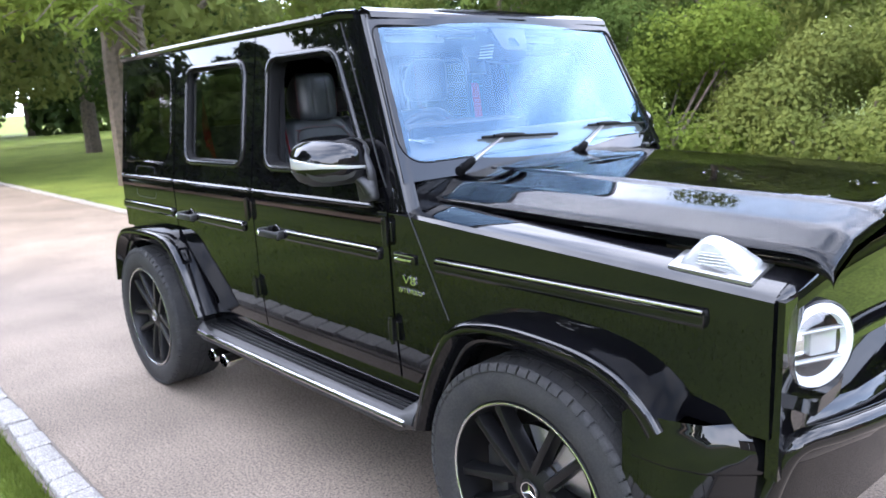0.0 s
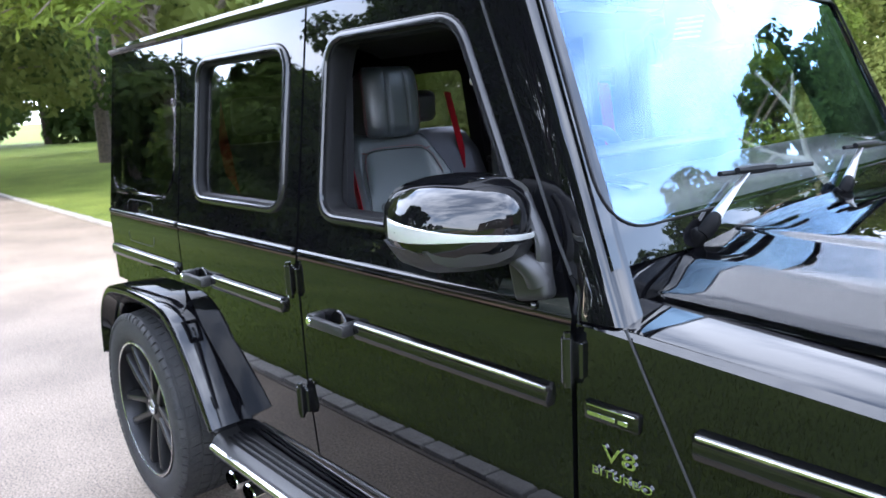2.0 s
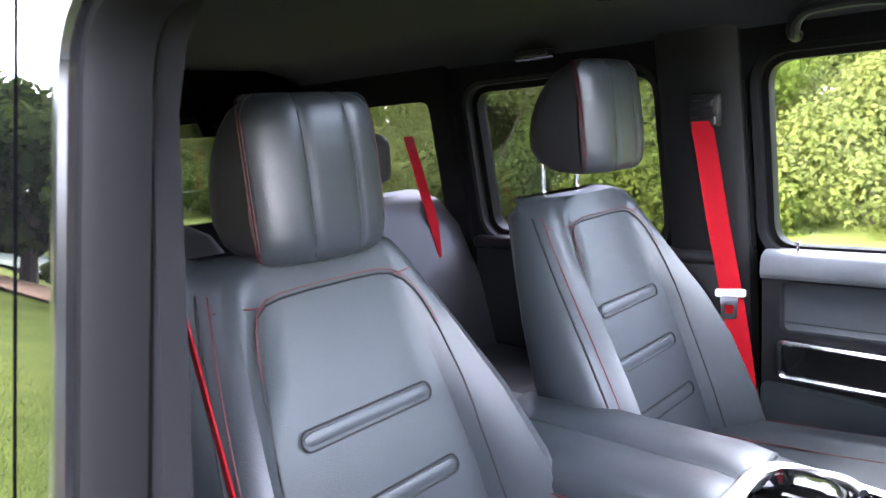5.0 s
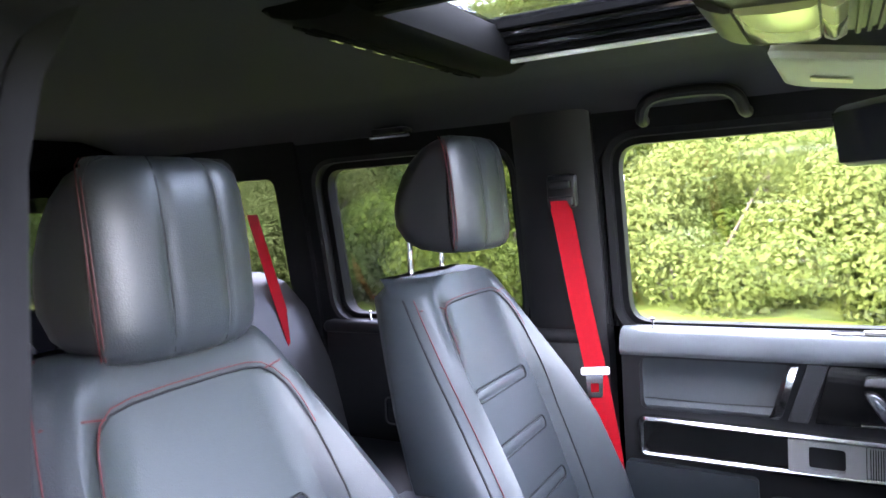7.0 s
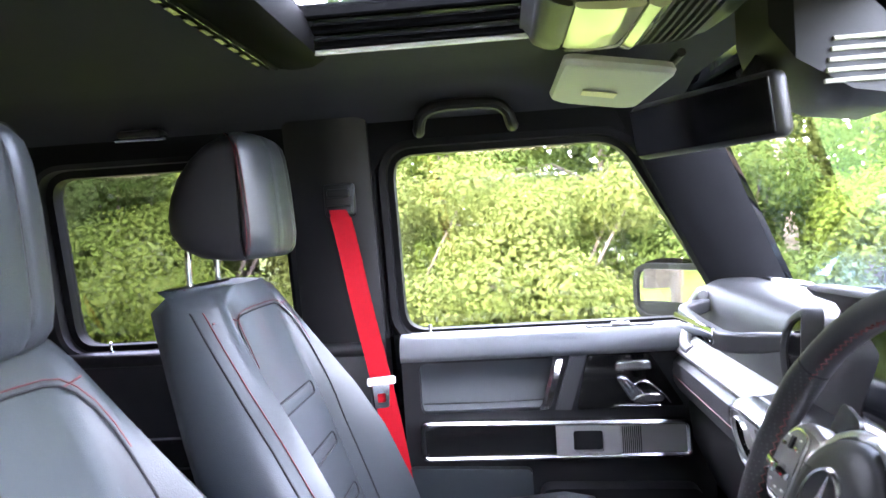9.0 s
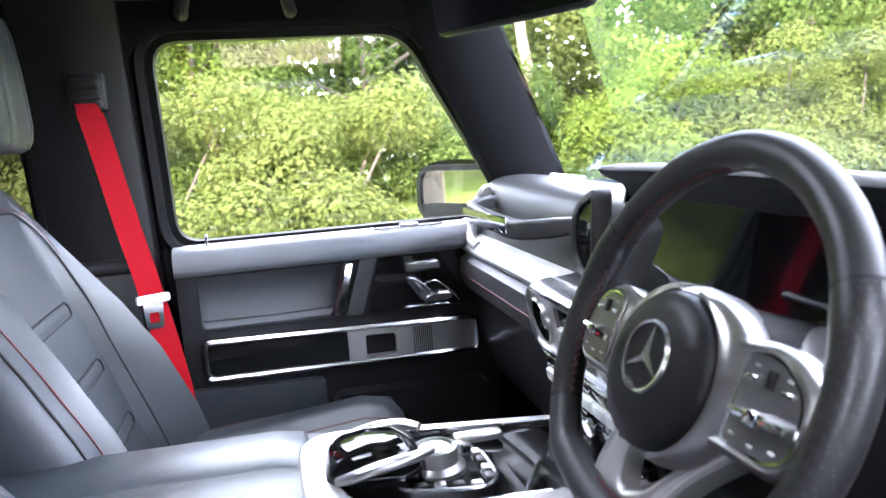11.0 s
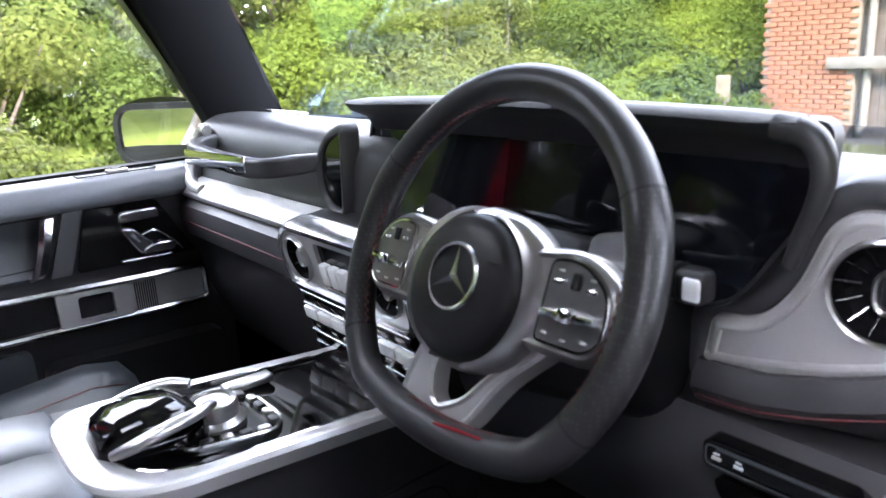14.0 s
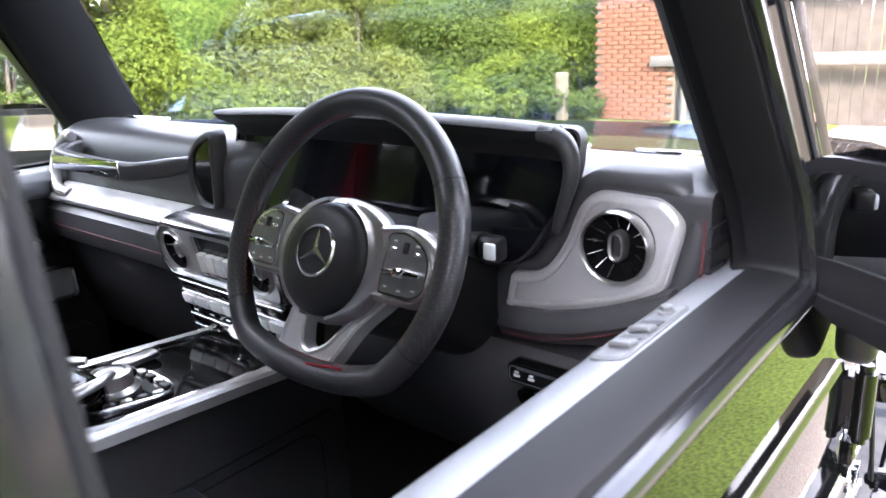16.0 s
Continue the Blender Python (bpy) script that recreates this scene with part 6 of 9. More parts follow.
# ---------------------------------------------------------------- seats
def seat(y0, lift, name="front_seat"):
    """Bucket seat: lofted back with bolsters, fluted insert, seams, headrest on two posts, cushion."""
    def fx(z):
        return -1.565 - 0.33 * (z - 1.0)

    levels = [(0.93, 0.275, 0.115), (1.05, 0.280, 0.118), (1.18, 0.274, 0.105), (1.28, 0.254, 0.078), (1.37, 0.226, 0.044), (1.45, 0.198, 0.016), (1.488, 0.184, 0.004), (1.512, 0.170, -0.006), (1.524, 0.145, -0.03)]

    def front(z, u, half, bol):
        """x of the front face at a fraction u across."""
        a = abs(u)
        ins = 0.62
        if a < ins:
            return fx(z) + 0.004 * (1 - (a / ins) ** 2)
        f = (a - ins) / (1 - ins)
        return fx(z) + bol * math.sin(min(1.0, f * 1.35) * math.pi / 2) - 0.075 * max(0.0, f - 0.45) ** 2 * 3.3

    us = [-1, -0.97, -0.9, -0.82, -0.74, -0.66, -0.62, -0.45, -0.2, 0, 0.2, 0.45, 0.62, 0.66, 0.74, 0.82, 0.9, 0.97, 1]
    rows = []
    for z, half, bol in levels:
        row = [Vector((front(z, u, half, bol), y0 + half * u, z)) for u in us]
        dep = 0.125 if z < 1.5 else 0.095
        row += [Vector((fx(z) - dep * 0.75, y0 + half * 0.985, z)), Vector((fx(z) - dep, y0 + half * 0.85, z)), Vector((fx(z) - dep - 0.01, y0, z)), Vector((fx(z) - dep, y0 - half * 0.85, z)), Vector((fx(z) - dep * 0.75, y0 - half * 0.985, z))]
        rows.append(row)
    bm = bmesh.new()
    loft(bm, rows)
    st = part(name, bm, LEATHER, car, "black leather front seat with fluted backrest and red stitching", 50)

    def on_front(z, u, out=0.0):
        lv = levels
        for k in range(len(lv) - 1):
            if lv[k][0] <= z <= lv[k + 1][0]:
                f = (z - lv[k][0]) / (lv[k + 1][0] - lv[k][0])
                half = lv[k][1] + (lv[k + 1][1] - lv[k][1]) * f
                bol = lv[k][2] + (lv[k + 1][2] - lv[k][2]) * f
                return Vector((front(z, u, half, bol) + out, y0 + half * u, z))
        z, half, bol = lv[-1]
        return Vector((front(z, u, half, bol) + out, y0 + half * u, z))

    # insert border: up one side, across the yoke, down the other
    bu = lambda z: 0.66 if z < 1.2 else 0.66 + 0.05 * min(1.0, (z - 1.2) / 0.2)
    zs = [0.94 + 0.04 * k for k in range(12)]
    yoke = [(1.41, 0.71), (1.436, 0.70), (1.455, 0.66), (1.467, 0.58), (1.472, 0.45), (1.474, 0.2), (1.474, 0.0)]
    half_b = [on_front(z, -bu(z), 0.002) for z in zs] + [on_front(z, -u, 0.002) for z, u in yoke]
    half_c = [on_front(z, u, 0.002) for z, u in reversed(yoke[:-1])] + [on_front(z, bu(z), 0.002) for z in reversed(zs)]
    border = half_b + half_c
    bm = bmesh.new()
    line(bm, border, 0.0017)
    part("seam", bm, SEAM, st)
    bm = bmesh.new()
    line(bm, [p + Vector((0.0015, 0, 0)) + Vector((0, 0, 0.007)) for p in border if p.z > 1.36], 0.0009)
    part("stitching", bm, STITCH, st, "red decorative stitching")
    for sg in (-1, 1):
        for uu in (0.93, 0.965):
            bm = bmesh.new()
            line(bm, [on_front(0.94 + 0.585 * k / 14, sg * uu, 0.0018) for k in range(15)], 0.0011 if uu < 0.95 else 0.0022)
            part("stitching" if uu < 0.95 else "seam", bm, STITCH if uu < 0.95 else SEAM, st)
        # wing seam from the yoke to the shoulder
        bm = bmesh.new()
        line(bm, [on_front(1.464, sg * 0.60, 0.002), on_front(1.470, sg * 0.75, 0.002), on_front(1.468, sg * 0.92, 0.002)], 0.0013)
        part("stitching", bm, STITCH, st)
    # three fluted ribs with recessed outlines
    for z in (1.295, 1.185, 1.075):
        half = 0.118 + (1.295 - z) * 0.1
        loop = []
        for k in range(24):
            t = 2 * math.pi * k / 24
            cx = half - 0.013
            yy = (cx if math.cos(t) > 0 else -cx) + 0.013 * math.cos(t)
            loop.append((yy, 0.013 * math.sin(t)))
        bm = bmesh.new()
        line(bm, [Vector((fx(z + dz) + 0.0055, y0 + dy, z + dz)) for dy, dz in loop], 0.0018, 5, True)
        part("flute_seam", bm, SEAM, st)
        bm = bmesh.new()
        rows = []
        for dy in [-half + 0.006, -half + 0.012] + [-half + 0.02 + (2 * half - 0.04) * k / 8 for k in range(9)] + [half - 0.012, half - 0.006]:
            k = min(1.0, (half - abs(dy)) / 0.014)
            rows.append([Vector((fx(z + dz * k) + d * k + 0.003, y0 + dy, z + dz * k)) for d, dz in ((-0.004, -0.0095), (0.002, -0.008), (0.0042, 0), (0.002, 0.008), (-0.004, 0.0095))])
        loft(bm, rows)
        part("flute", bm, LEATHER, st)
    # shoulder panel between the posts
    bm = bmesh.new()
    rbox(bm, (-1.815, y0, 1.518), (0.055, 0.17, 0.012), 0.005, 2)
    part("post_panel", bm, TRIM_DARK, st, "dark plastic post guide panel")
    zb = 1.555 + lift
    for dy in (-0.066, 0.066):
        bm = bmesh.new()
        tube(bm, [(-1.82, y0 + dy, 1.50), (-1.818, y0 + dy, zb + 0.04)], 0.0062, 12)
        part("headrest_post", bm, CHROME, st, "polished steel headrest post")
    # headrest: egg-shaped rear shell and a fluted front pad, split by a deep groove
    x0 = -1.700 + (-0.035 if y0 < 0 else 0.0)
    H = 0.226
    bm = bmesh.new()
    rows = []
    for h, k, w in ((0.0, 0.30, 0.68), (0.008, 0.62, 0.87), (0.025, 0.85, 0.95), (0.055, 0.98, 1.0), (0.085, 1.0, 1.0), (0.12, 0.95, 1.0), (0.155, 0.84, 0.98), (0.185, 0.68, 0.95), (0.208, 0.49, 0.88), (0.221, 0.30, 0.76), (0.226, 0.14, 0.55)):
        ang = [math.pi * q / 18 - math.pi / 2 for q in range(19)]
        row = [Vector((x0 - 0.006 - 0.012 * (1 - w) - 0.160 * k * abs(math.cos(t)) ** 0.42, y0 + 0.106 * w * math.sin(t), zb + h)) for t in ang]
        rows.append([Vector((x0 - 0.004 - 0.02 * (1 - w), y0 - 0.100 * w, zb + h))] + row + [Vector((x0 - 0.004 - 0.02 * (1 - w), y0 + 0.100 * w, zb + h))])
    loft(bm, rows)
    # the darker shell leather puts the shade on its side into colour
    hr = part("headrest", bm, WHEEL_LEATHER, st, "black leather headrest with vertical seams", 70)
    pad_rows = ((0.002, 0.80, -0.020), (0.008, 0.91, -0.011), (0.02, 0.965, -0.004), (0.045, 0.99, 0.0), (0.09, 1.0, 0.0), (0.14, 1.0, -0.001), (0.185, 0.99, -0.004), (0.208, 0.965, -0.009), (0.220, 0.90, -0.018), (0.2265, 0.78, -0.029))

    def pad_front(h, u):
        """Front of the pad: shallow lengthwise flutes and rounded sides."""
        for a, b in zip(pad_rows, pad_rows[1:]):
            if a[0] <= h <= b[0]:
                q = (h - a[0]) / (b[0] - a[0])
                w, dx = a[1] + (b[1] - a[1]) * q, a[2] + (b[2] - a[2]) * q
                break
        groove = 0.0045 * (math.exp(-((abs(u) - 0.37) / 0.045) ** 2))
        return Vector((x0 + 0.048 + dx - 0.030 * abs(u) ** 5 - 0.006 * u * u - groove - 0.05 * (h - 0.09), y0 + 0.112 * w * u, zb + h))

    us = [-1, -0.97, -0.9, -0.8, -0.65, -0.5, -0.43, -0.37, -0.31, -0.2, 0, 0.2, 0.31, 0.37, 0.43, 0.5, 0.65, 0.8, 0.9, 0.97, 1]
    rows = []
    for h, w, dx in pad_rows:
        row = [pad_front(h, u) for u in us]
        rows.append([Vector((x0 - 0.002, y0 - 0.104 * w, zb + h)), Vector((x0 + 0.003, y0 - 0.1105 * w, zb + h))] + row + [Vector((x0 + 0.003, y0 + 0.1105 * w, zb + h)), Vector((x0 - 0.002, y0 + 0.104 * w, zb + h))])
    bm = bmesh.new()
    loft(bm, rows)
    part("front_pad", bm, LEATHER, hr, "fluted leather front pad", 70)
    hs = (0.01, 0.03, 0.06, 0.10, 0.14, 0.175, 0.2, 0.217, 0.226)
    for u in (-0.37, 0.37):
        bm = bmesh.new()
        line(bm, [pad_front(h, u) + Vector((0.0004, 0, 0)) for h in hs], 0.0013)
        part("seam", bm, SEAM, hr)
    for sg in (-1, 1):
        for q in (0, 1):
            bm = bmesh.new()
            line(bm, [pad_front(h, sg * 1.0) + Vector((-0.004 + 0.006 * q, sg * (0.001 - 0.001 * q), 0)) for h in hs], 0.0008)
            part("stitching", bm, STITCH, hr)
    # cushion
    bm = bmesh.new()
    rows = []
    for x, z, half in ((-1.66, 0.955, 0.25), (-1.5, 0.955, 0.262), (-1.3, 0.97, 0.262), (-1.15, 0.985, 0.258), (-1.09, 0.975, 0.25), (-1.065, 0.94, 0.24), (-1.06, 0.88, 0.235)):
        rows.append([Vector((x, y0 + half * u, z + dz)) for u, dz in ((-1, -0.14), (-1.0, -0.02), (-0.95, 0.022), (-0.85, 0.035), (-0.7, 0.02), (-0.6, 0.004), (0, 0.0), (0.6, 0.004), (0.7, 0.02), (0.85, 0.035), (0.95, 0.022), (1.0, -0.02), (1, -0.14))])
    loft(bm, rows)
    part("seat_cushion", bm, LEATHER, st, "black leather seat cushion", 50)
    for sg in (-1, 1):
        for w, up in ((0.62, 0.007), (0.93, 0.026)):
            bm = bmesh.new()
            line(bm, [(x, y0 + sg * h * w, z + up) for x, z, h in ((-1.6, 0.955, 0.255), (-1.3, 0.97, 0.262), (-1.15, 0.985, 0.258), (-1.09, 0.976, 0.25))], 0.0014)
            part("stitching", bm, STITCH, st)
    bm = bmesh.new()
    rbox(bm, (-1.36, y0, 0.76), (0.56, 0.44, 0.18), 0.03, 2)
    part("seat_base", bm, TRIM_DARK, st)
    # moulded side shield of the backrest
    bm = bmesh.new()
    rbox(bm, (-1.45, y0 + (0.255 if y0 < 0 else -0.255) * -1, 0.86), (0.42, 0.03, 0.12), 0.012, 2)
    part("side_shield", bm, TRIM_DARK, st)
    return st


seat(-0.362, -0.045)
seat(0.372, 0.012)


def rear_bench():
    for y0 in (-0.40, 0.40):
        bm = bmesh.new()
        rows = []
        for z, half, bol in ((0.95, 0.36, 0.03), (1.2, 0.36, 0.045), (1.38, 0.34, 0.03), (1.46, 0.31, 0.0), (1.49, 0.27, -0.04)):
            x = -2.34 - 0.3 * (z - 1.0)
            rows.append([Vector((x + bol * (1 - math.cos(math.pi * u)) / 2 - (0.04 if abs(u) > 0.97 else 0), y0 + half * u, z)) for u in (-1, -0.9, -0.7, -0.5, 0, 0.5, 0.7, 0.9, 1)] + [Vector((x - 0.12, y0 + half, z)), Vector((x - 0.12, y0 - half, z))])
        loft(bm, rows)
        # dash leather replaces seat leather here, standing for the shade in the rear cabin
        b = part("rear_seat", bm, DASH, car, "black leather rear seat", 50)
        bm = bmesh.new()
        rbox(bm, (-2.54, y0, 1.60), (0.09, 0.25, 0.15), 0.04, 4)
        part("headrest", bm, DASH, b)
        bm = bmesh.new()
        rbox(bm, (-2.12, y0, 0.93), (0.5, 0.70, 0.16), 0.05, 4)
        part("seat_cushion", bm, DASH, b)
        s = 1 if y0 > 0 else -1
        bm = bmesh.new()
        loft(bm, [[Vector((x - 0.001, s * (y - 0.02), z)), Vector((x - 0.001, s * (y + 0.02), z)), Vector((x + 0.002, s * (y + 0.02), z)), Vector((x + 0.002, s * (y - 0.02), z))] for x, y, z in ((-2.515, 0.60, 1.66), (-2.47, 0.605, 1.50), (-2.41, 0.61, 1.30), (-2.36, 0.64, 1.05))])
        part("rear_belt", bm, BELT, car, "red rear seat belt")


rear_bench()


def front_belt(s):
    """Webbing from the pillar guide to the sill, with its sliding tongue."""
    dx, da = (0.012, 0.040) if s < 0 else (0.0, 0.0)
    guide = Vector((-1.612, s * 0.655, 1.672))
    bm = bmesh.new()
    rbox(bm, guide + Vector((0, 0, 0.005)), (0.07, 0.026, 0.075), 0.008, 2)
    rbox(bm, guide + Vector((0.0, -s * 0.012, 0.02)), (0.052, 0.02, 0.02), 0.006, 2)
    rbox(bm, guide + Vector((0, -s * 0.012, -0.018)), (0.058, 0.018, 0.022), 0.006, 2)
    part("belt_guide", bm, PLASTIC, car, "black belt guide on the pillar")
    pts = spline([(x + dx, s * (y + da), z) for x, y, z in ((-1.612, 0.628, 1.655), (-1.598, 0.622, 1.60), (-1.565, 0.612, 1.42), (-1.535, 0.606, 1.27), (-1.505, 0.602, 1.08), (-1.49, 0.60, 0.90), (-1.485, 0.60, 0.75))], 4)
    bm = bmesh.new()
    rows = []
    for i, p in enumerate(pts):
        tw = Vector((0.94, s * 0.34, 0)).normalized()
        nn = Vector((-0.34, s * 0.94, 0)).normalized()
        w = tw * (0.0235 if i > 1 else 0.02)
        rows.append([p - w, p + w, p + w + nn * 0.0016, p - w + nn * 0.0016])
    loft(bm, rows)
    b = part("seat_belt", bm, BELT, car, "red seat belt webbing")
    bm = bmesh.new()
    c = Vector((-1.535 + dx, s * (0.600 + da), 1.268))
    mt = Matrix.Rotation(radians(20 * s), 4, "Z")
    rbox(bm, c + Vector((0, 0, 0.006)), (0.064, 0.012, 0.018), 0.005, 2, m=mt)
    part("belt_tongue", bm, WHITE, b, "pale plastic belt tongue top")
    bm = bmesh.new()
    out = rounded([(-0.016, -0.052), (0.016, -0.052), (0.019, 0.0), (-0.019, 0.0)], 0.005)
    plate(bm, out, [rounded([(-0.009, -0.04), (0.009, -0.04), (0.009, -0.02), (-0.009, -0.02)], 0.003)], lambda u, v, d: c + Vector((u * 0.94, s * 0.34 * u - s * (d + 0.004), v)), 0.003)
    part("tongue_plate", bm, CHROME, b, "steel latch plate")


for sg in (-1, 1):
    front_belt(sg)
for sg in (-1, 1):
    bm = bmesh.new()
    rbox(bm, (-1.453, sg * 0.138, 1.0), (0.035, 0.026, 0.09), 0.006, 2)
    bk = part("belt_buckle", bm, PLASTIC, car, "black belt buckle with a red button")
    bm = bmesh.new()
    rbox(bm, (-1.453, sg * 0.138, 1.044), (0.024, 0.02, 0.012), 0.003, 2, m=Matrix.Rotation(radians(20), 4, "Y"))
    part("release_button", bm, REDBTN, bk, "red release button")


# ---------------------------------------------------------------- door trims
def door_card(s, door):
    def at(x, a, z):
        return Vector((x, s * a, z))

    bm = bmesh.new()
    rows = []
    for x in (-1.505, -1.495, -1.2, -0.95, -0.80, -0.735, -0.72):
        k = 0.7 if x in (-1.505, -0.72) else 1.0
        # the driver's pad slopes a little towards the seat
        sec = ((0.797, 1.30), (0.798, 1.338), (0.796, 1.349), (0.788, 1.3535), (0.752, 1.3455), (0.735, 1.3405), (0.726, 1.334), (0.721, 1.322), (0.716, 1.305), (0.712, 1.292), (0.76, 1.285)) if s < 0 else ((0.797, 1.30), (0.798, 1.338), (0.790, 1.345), (0.778, 1.350), (0.735, 1.352), (0.718 + 0.003 * (1 - k), 1.349), (0.706, 1.342), (0.698, 1.330), (0.694, 1.305), (0.700, 1.292), (0.76, 1.285))
        rows.append([at(x, a, z) for a, z in sec])
    loft(bm, rows)
    part("door_top_pad", bm, DOOR_VINYL, door, "grained door top pad with sky sheen in its colour", 60)
    # main panel with a recess for the pocket
    bm = bmesh.new()
    plate(bm, [(-1.505, 0.72), (-0.80, 0.72), (-0.80, 1.29), (-1.505, 1.29)], [rounded([(-1.465, 1.165), (-1.17, 1.165), (-1.14, 1.285), (-1.465, 1.285)], 0.02)], lambda u, v, d: at(u, 0.712 + d, v), 0.03)
    card = part("door_card", bm, TRIM_DARK, door, "dark door trim panel")
    bm = bmesh.new()
    grid(bm, [[at(x, a, z) for x in (-1.475, -1.3, -1.13)] for a, z in ((0.712, 1.16), (0.735, 1.168), (0.748, 1.19), (0.748, 1.25), (0.742, 1.292))])
    part("pocket_lining", bm, LEATHER, card, "leather pocket lining")
    bm = bmesh.new()
    line(bm, [at(-1.462, 0.74, 1.184), at(-1.3, 0.743, 1.181), at(-1.15, 0.743, 1.184)], 0.0014)
    part("seam", bm, SEAM, card)
    # pull bar and its leather post
    bm = bmesh.new()
    loft(bm, [[at(x - 0.012, a - 0.008, z), at(x - 0.004, a - 0.016, z), at(x + 0.01, a - 0.012, z), at(x + 0.012, a + 0.008, z), at(x - 0.01, a + 0.008, z)] for x, a, z in ((-1.180, 0.705, 1.172), (-1.172, 0.69, 1.19), (-1.158, 0.686, 1.235), (-1.148, 0.692, 1.272), (-1.142, 0.705, 1.286))])
    part("pull_handle", bm, ALU, door, "bright metal pull handle")
    bm = bmesh.new()
    loft(bm, [[at(x, 0.72, z), at(x, 0.698, z), at(x + 0.036, 0.694, z), at(x + 0.04, 0.72, z)] for x, z in ((-1.155, 1.168), (-1.115, 1.29))])
    part("handle_post", bm, DASH, door)
    # gloss panel with seat controls
    bm = bmesh.new()
    plate(bm, rounded([(-1.105, 1.166), (-0.865, 1.166), (-0.935, 1.288), (-1.075, 1.288)], 0.008), [], lambda u, v, d: at(u, 0.704 + d, v), 0.01)
    gp = part("control_panel", bm, GLOSS, door, "glossy black seat control panel")
    def pebble(outline, radius, height):
        """A low rounded key that stands on the panel."""
        loop = rounded(outline, radius, 5)
        kb = bmesh.new()
        pl = lambda u, v, d: at(u, 0.704 - d, v)
        ring(kb, loop, pl, [(0.0, -0.002), (0.0, height * 0.6), (-0.002, height * 0.9), (-0.005, height), (-0.006, -0.002)])
        plate(kb, offset_loop(loop, -0.0045), [], lambda u, v, d: pl(u, v, height - d), 0.004)
        return kb

    part("memory_pad", pebble([(-1.018, 1.251), (-0.932, 1.251), (-0.937, 1.274), (-1.013, 1.274)], 0.009, 0.008), ALU, gp, "satin metal memory buttons")
    part("backrest_control", pebble([(-1.020, 1.241), (-0.994, 1.241), (-0.952, 1.200), (-0.958, 1.180), (-0.984, 1.179)], 0.013, 0.012), ALU, gp, "seat-shaped metal switch")
    part("cushion_control", pebble([(-0.982, 1.178), (-0.978, 1.193), (-0.950, 1.203), (-0.918, 1.201), (-0.905, 1.188), (-0.920, 1.177)], 0.009, 0.018), ALU, gp, "seat-shaped metal switch")
    bm = bmesh.new()
    tube(bm, [at(-0.997, 0.6915, 1.228), at(-0.982, 0.690, 1.210)], [0.004, 0.0045], 8)
    part("lumbar_button", bm, CHROME, gp)
    bm = bmesh.new()
    tube(bm, [at(-1.022, 0.699, 1.172), at(-0.92, 0.699, 1.170)], 0.0028, 6)
    part("bright_line", bm, ALU, gp)
    bm = bmesh.new()
    tube(bm, spline([at(-0.985, 0.7, 1.215), at(-0.95, 0.7, 1.226), at(-0.915, 0.7, 1.20), at(-0.895, 0.7, 1.175)], 5), 0.0022, 6)
    part("bright_line", bm, ALU, gp)
    # framed decor band
    band_l = rounded([(-1.468, 1.058), (-0.852, 1.050), (-0.852, 1.136), (-1.468, 1.152)], 0.022, 6)
    bm = bmesh.new()
    ring(bm, band_l, lambda u, v, d: at(u, 0.70 + d, v), [(-0.011, 0.02), (-0.011, -0.004), (-0.006, -0.008), (0.0, -0.004), (0.003, 0.02)])
    fr = part("decor_frame", bm, ALU, door, "brushed metal frame of the decor band")
    for nm, x0, x1, mt, lab in (("decor_panel", -1.457, -1.158, GLOSS, "piano black decor panel"), ("speaker_grille", -1.012, -0.864, SILVER, "perforated metal speaker grille")):
        bm = bmesh.new()
        zl = lambda x: 1.0685 - 0.0125 * (x + 1.468) / 0.616
        zh = lambda x: 1.1405 - 0.0155 * (x + 1.468) / 0.616
        plate(bm, [(x0, zl(x0)), (x1, zl(x1)), (x1, zh(x1)), (x0, zh(x0))], [], lambda u, v, d: at(u, 0.704 + d, v), 0.012)
        part(nm, bm, mt, fr, lab)
    bm = bmesh.new()
    plate(bm, rounded([(-1.156, 1.060), (-1.014, 1.057), (-1.014, 1.128), (-1.156, 1.132)], 0.004), [rounded([(-1.118, 1.070), (-1.05, 1.069), (-1.05, 1.118), (-1.118, 1.120)], 0.008)], lambda u, v, d: at(u, 0.694 + d, v), 0.02)
    lt = part("latch_bezel", bm, SILVER, fr, "satin metal latch surround")
    bm = bmesh.new()
    rbox(bm, at(-1.084, 0.716, 1.095), (0.072, 0.01, 0.055), 0.003, 1)
    part("latch_lever", bm, PLASTIC, fr)
    for k in range(10):
        bm = bmesh.new()
        rbox(bm, at(-1.006 + 0.0045 * k, 0.7025, 1.092), (0.0018, 0.003, 0.062), 0.0005, 1)
        part("grille_slit", bm, SEAM, fr)
    # lower pocket
    bm = bmesh.new()
    plate(bm, rounded([(-1.50, 0.72), (-1.215, 0.72), (-1.215, 1.035), (-1.50, 1.045)], 0.015), [], lambda u, v, d: at(u, 0.69 + d, v), 0.025)
    part("lower_panel", bm, LEATHER, door, "leather lower door panel")
    bm = bmesh.new()
    plate(bm, rounded([(-1.20, 0.72), (-0.84, 0.72), (-0.84, 0.99), (-1.20, 1.0)], 0.03), [], lambda u, v, d: at(u, 0.66 + d, v), 0.05)
    part("door_pocket", bm, TRIM_DARK, door, "moulded door pocket")
    # lock pin and window switch on the pad
    bm = bmesh.new()
    lathe(bm, [(0.0075, 0.0), (0.0075, 0.003), (0.0035, 0.004), (0.0035, 0.016), (0.0055, 0.018), (0.0055, 0.024), (0.0, 0.025)], Matrix.Translation(at(-1.435, 0.735 + (0.02 if s < 0 else 0), 1.350)), 14)
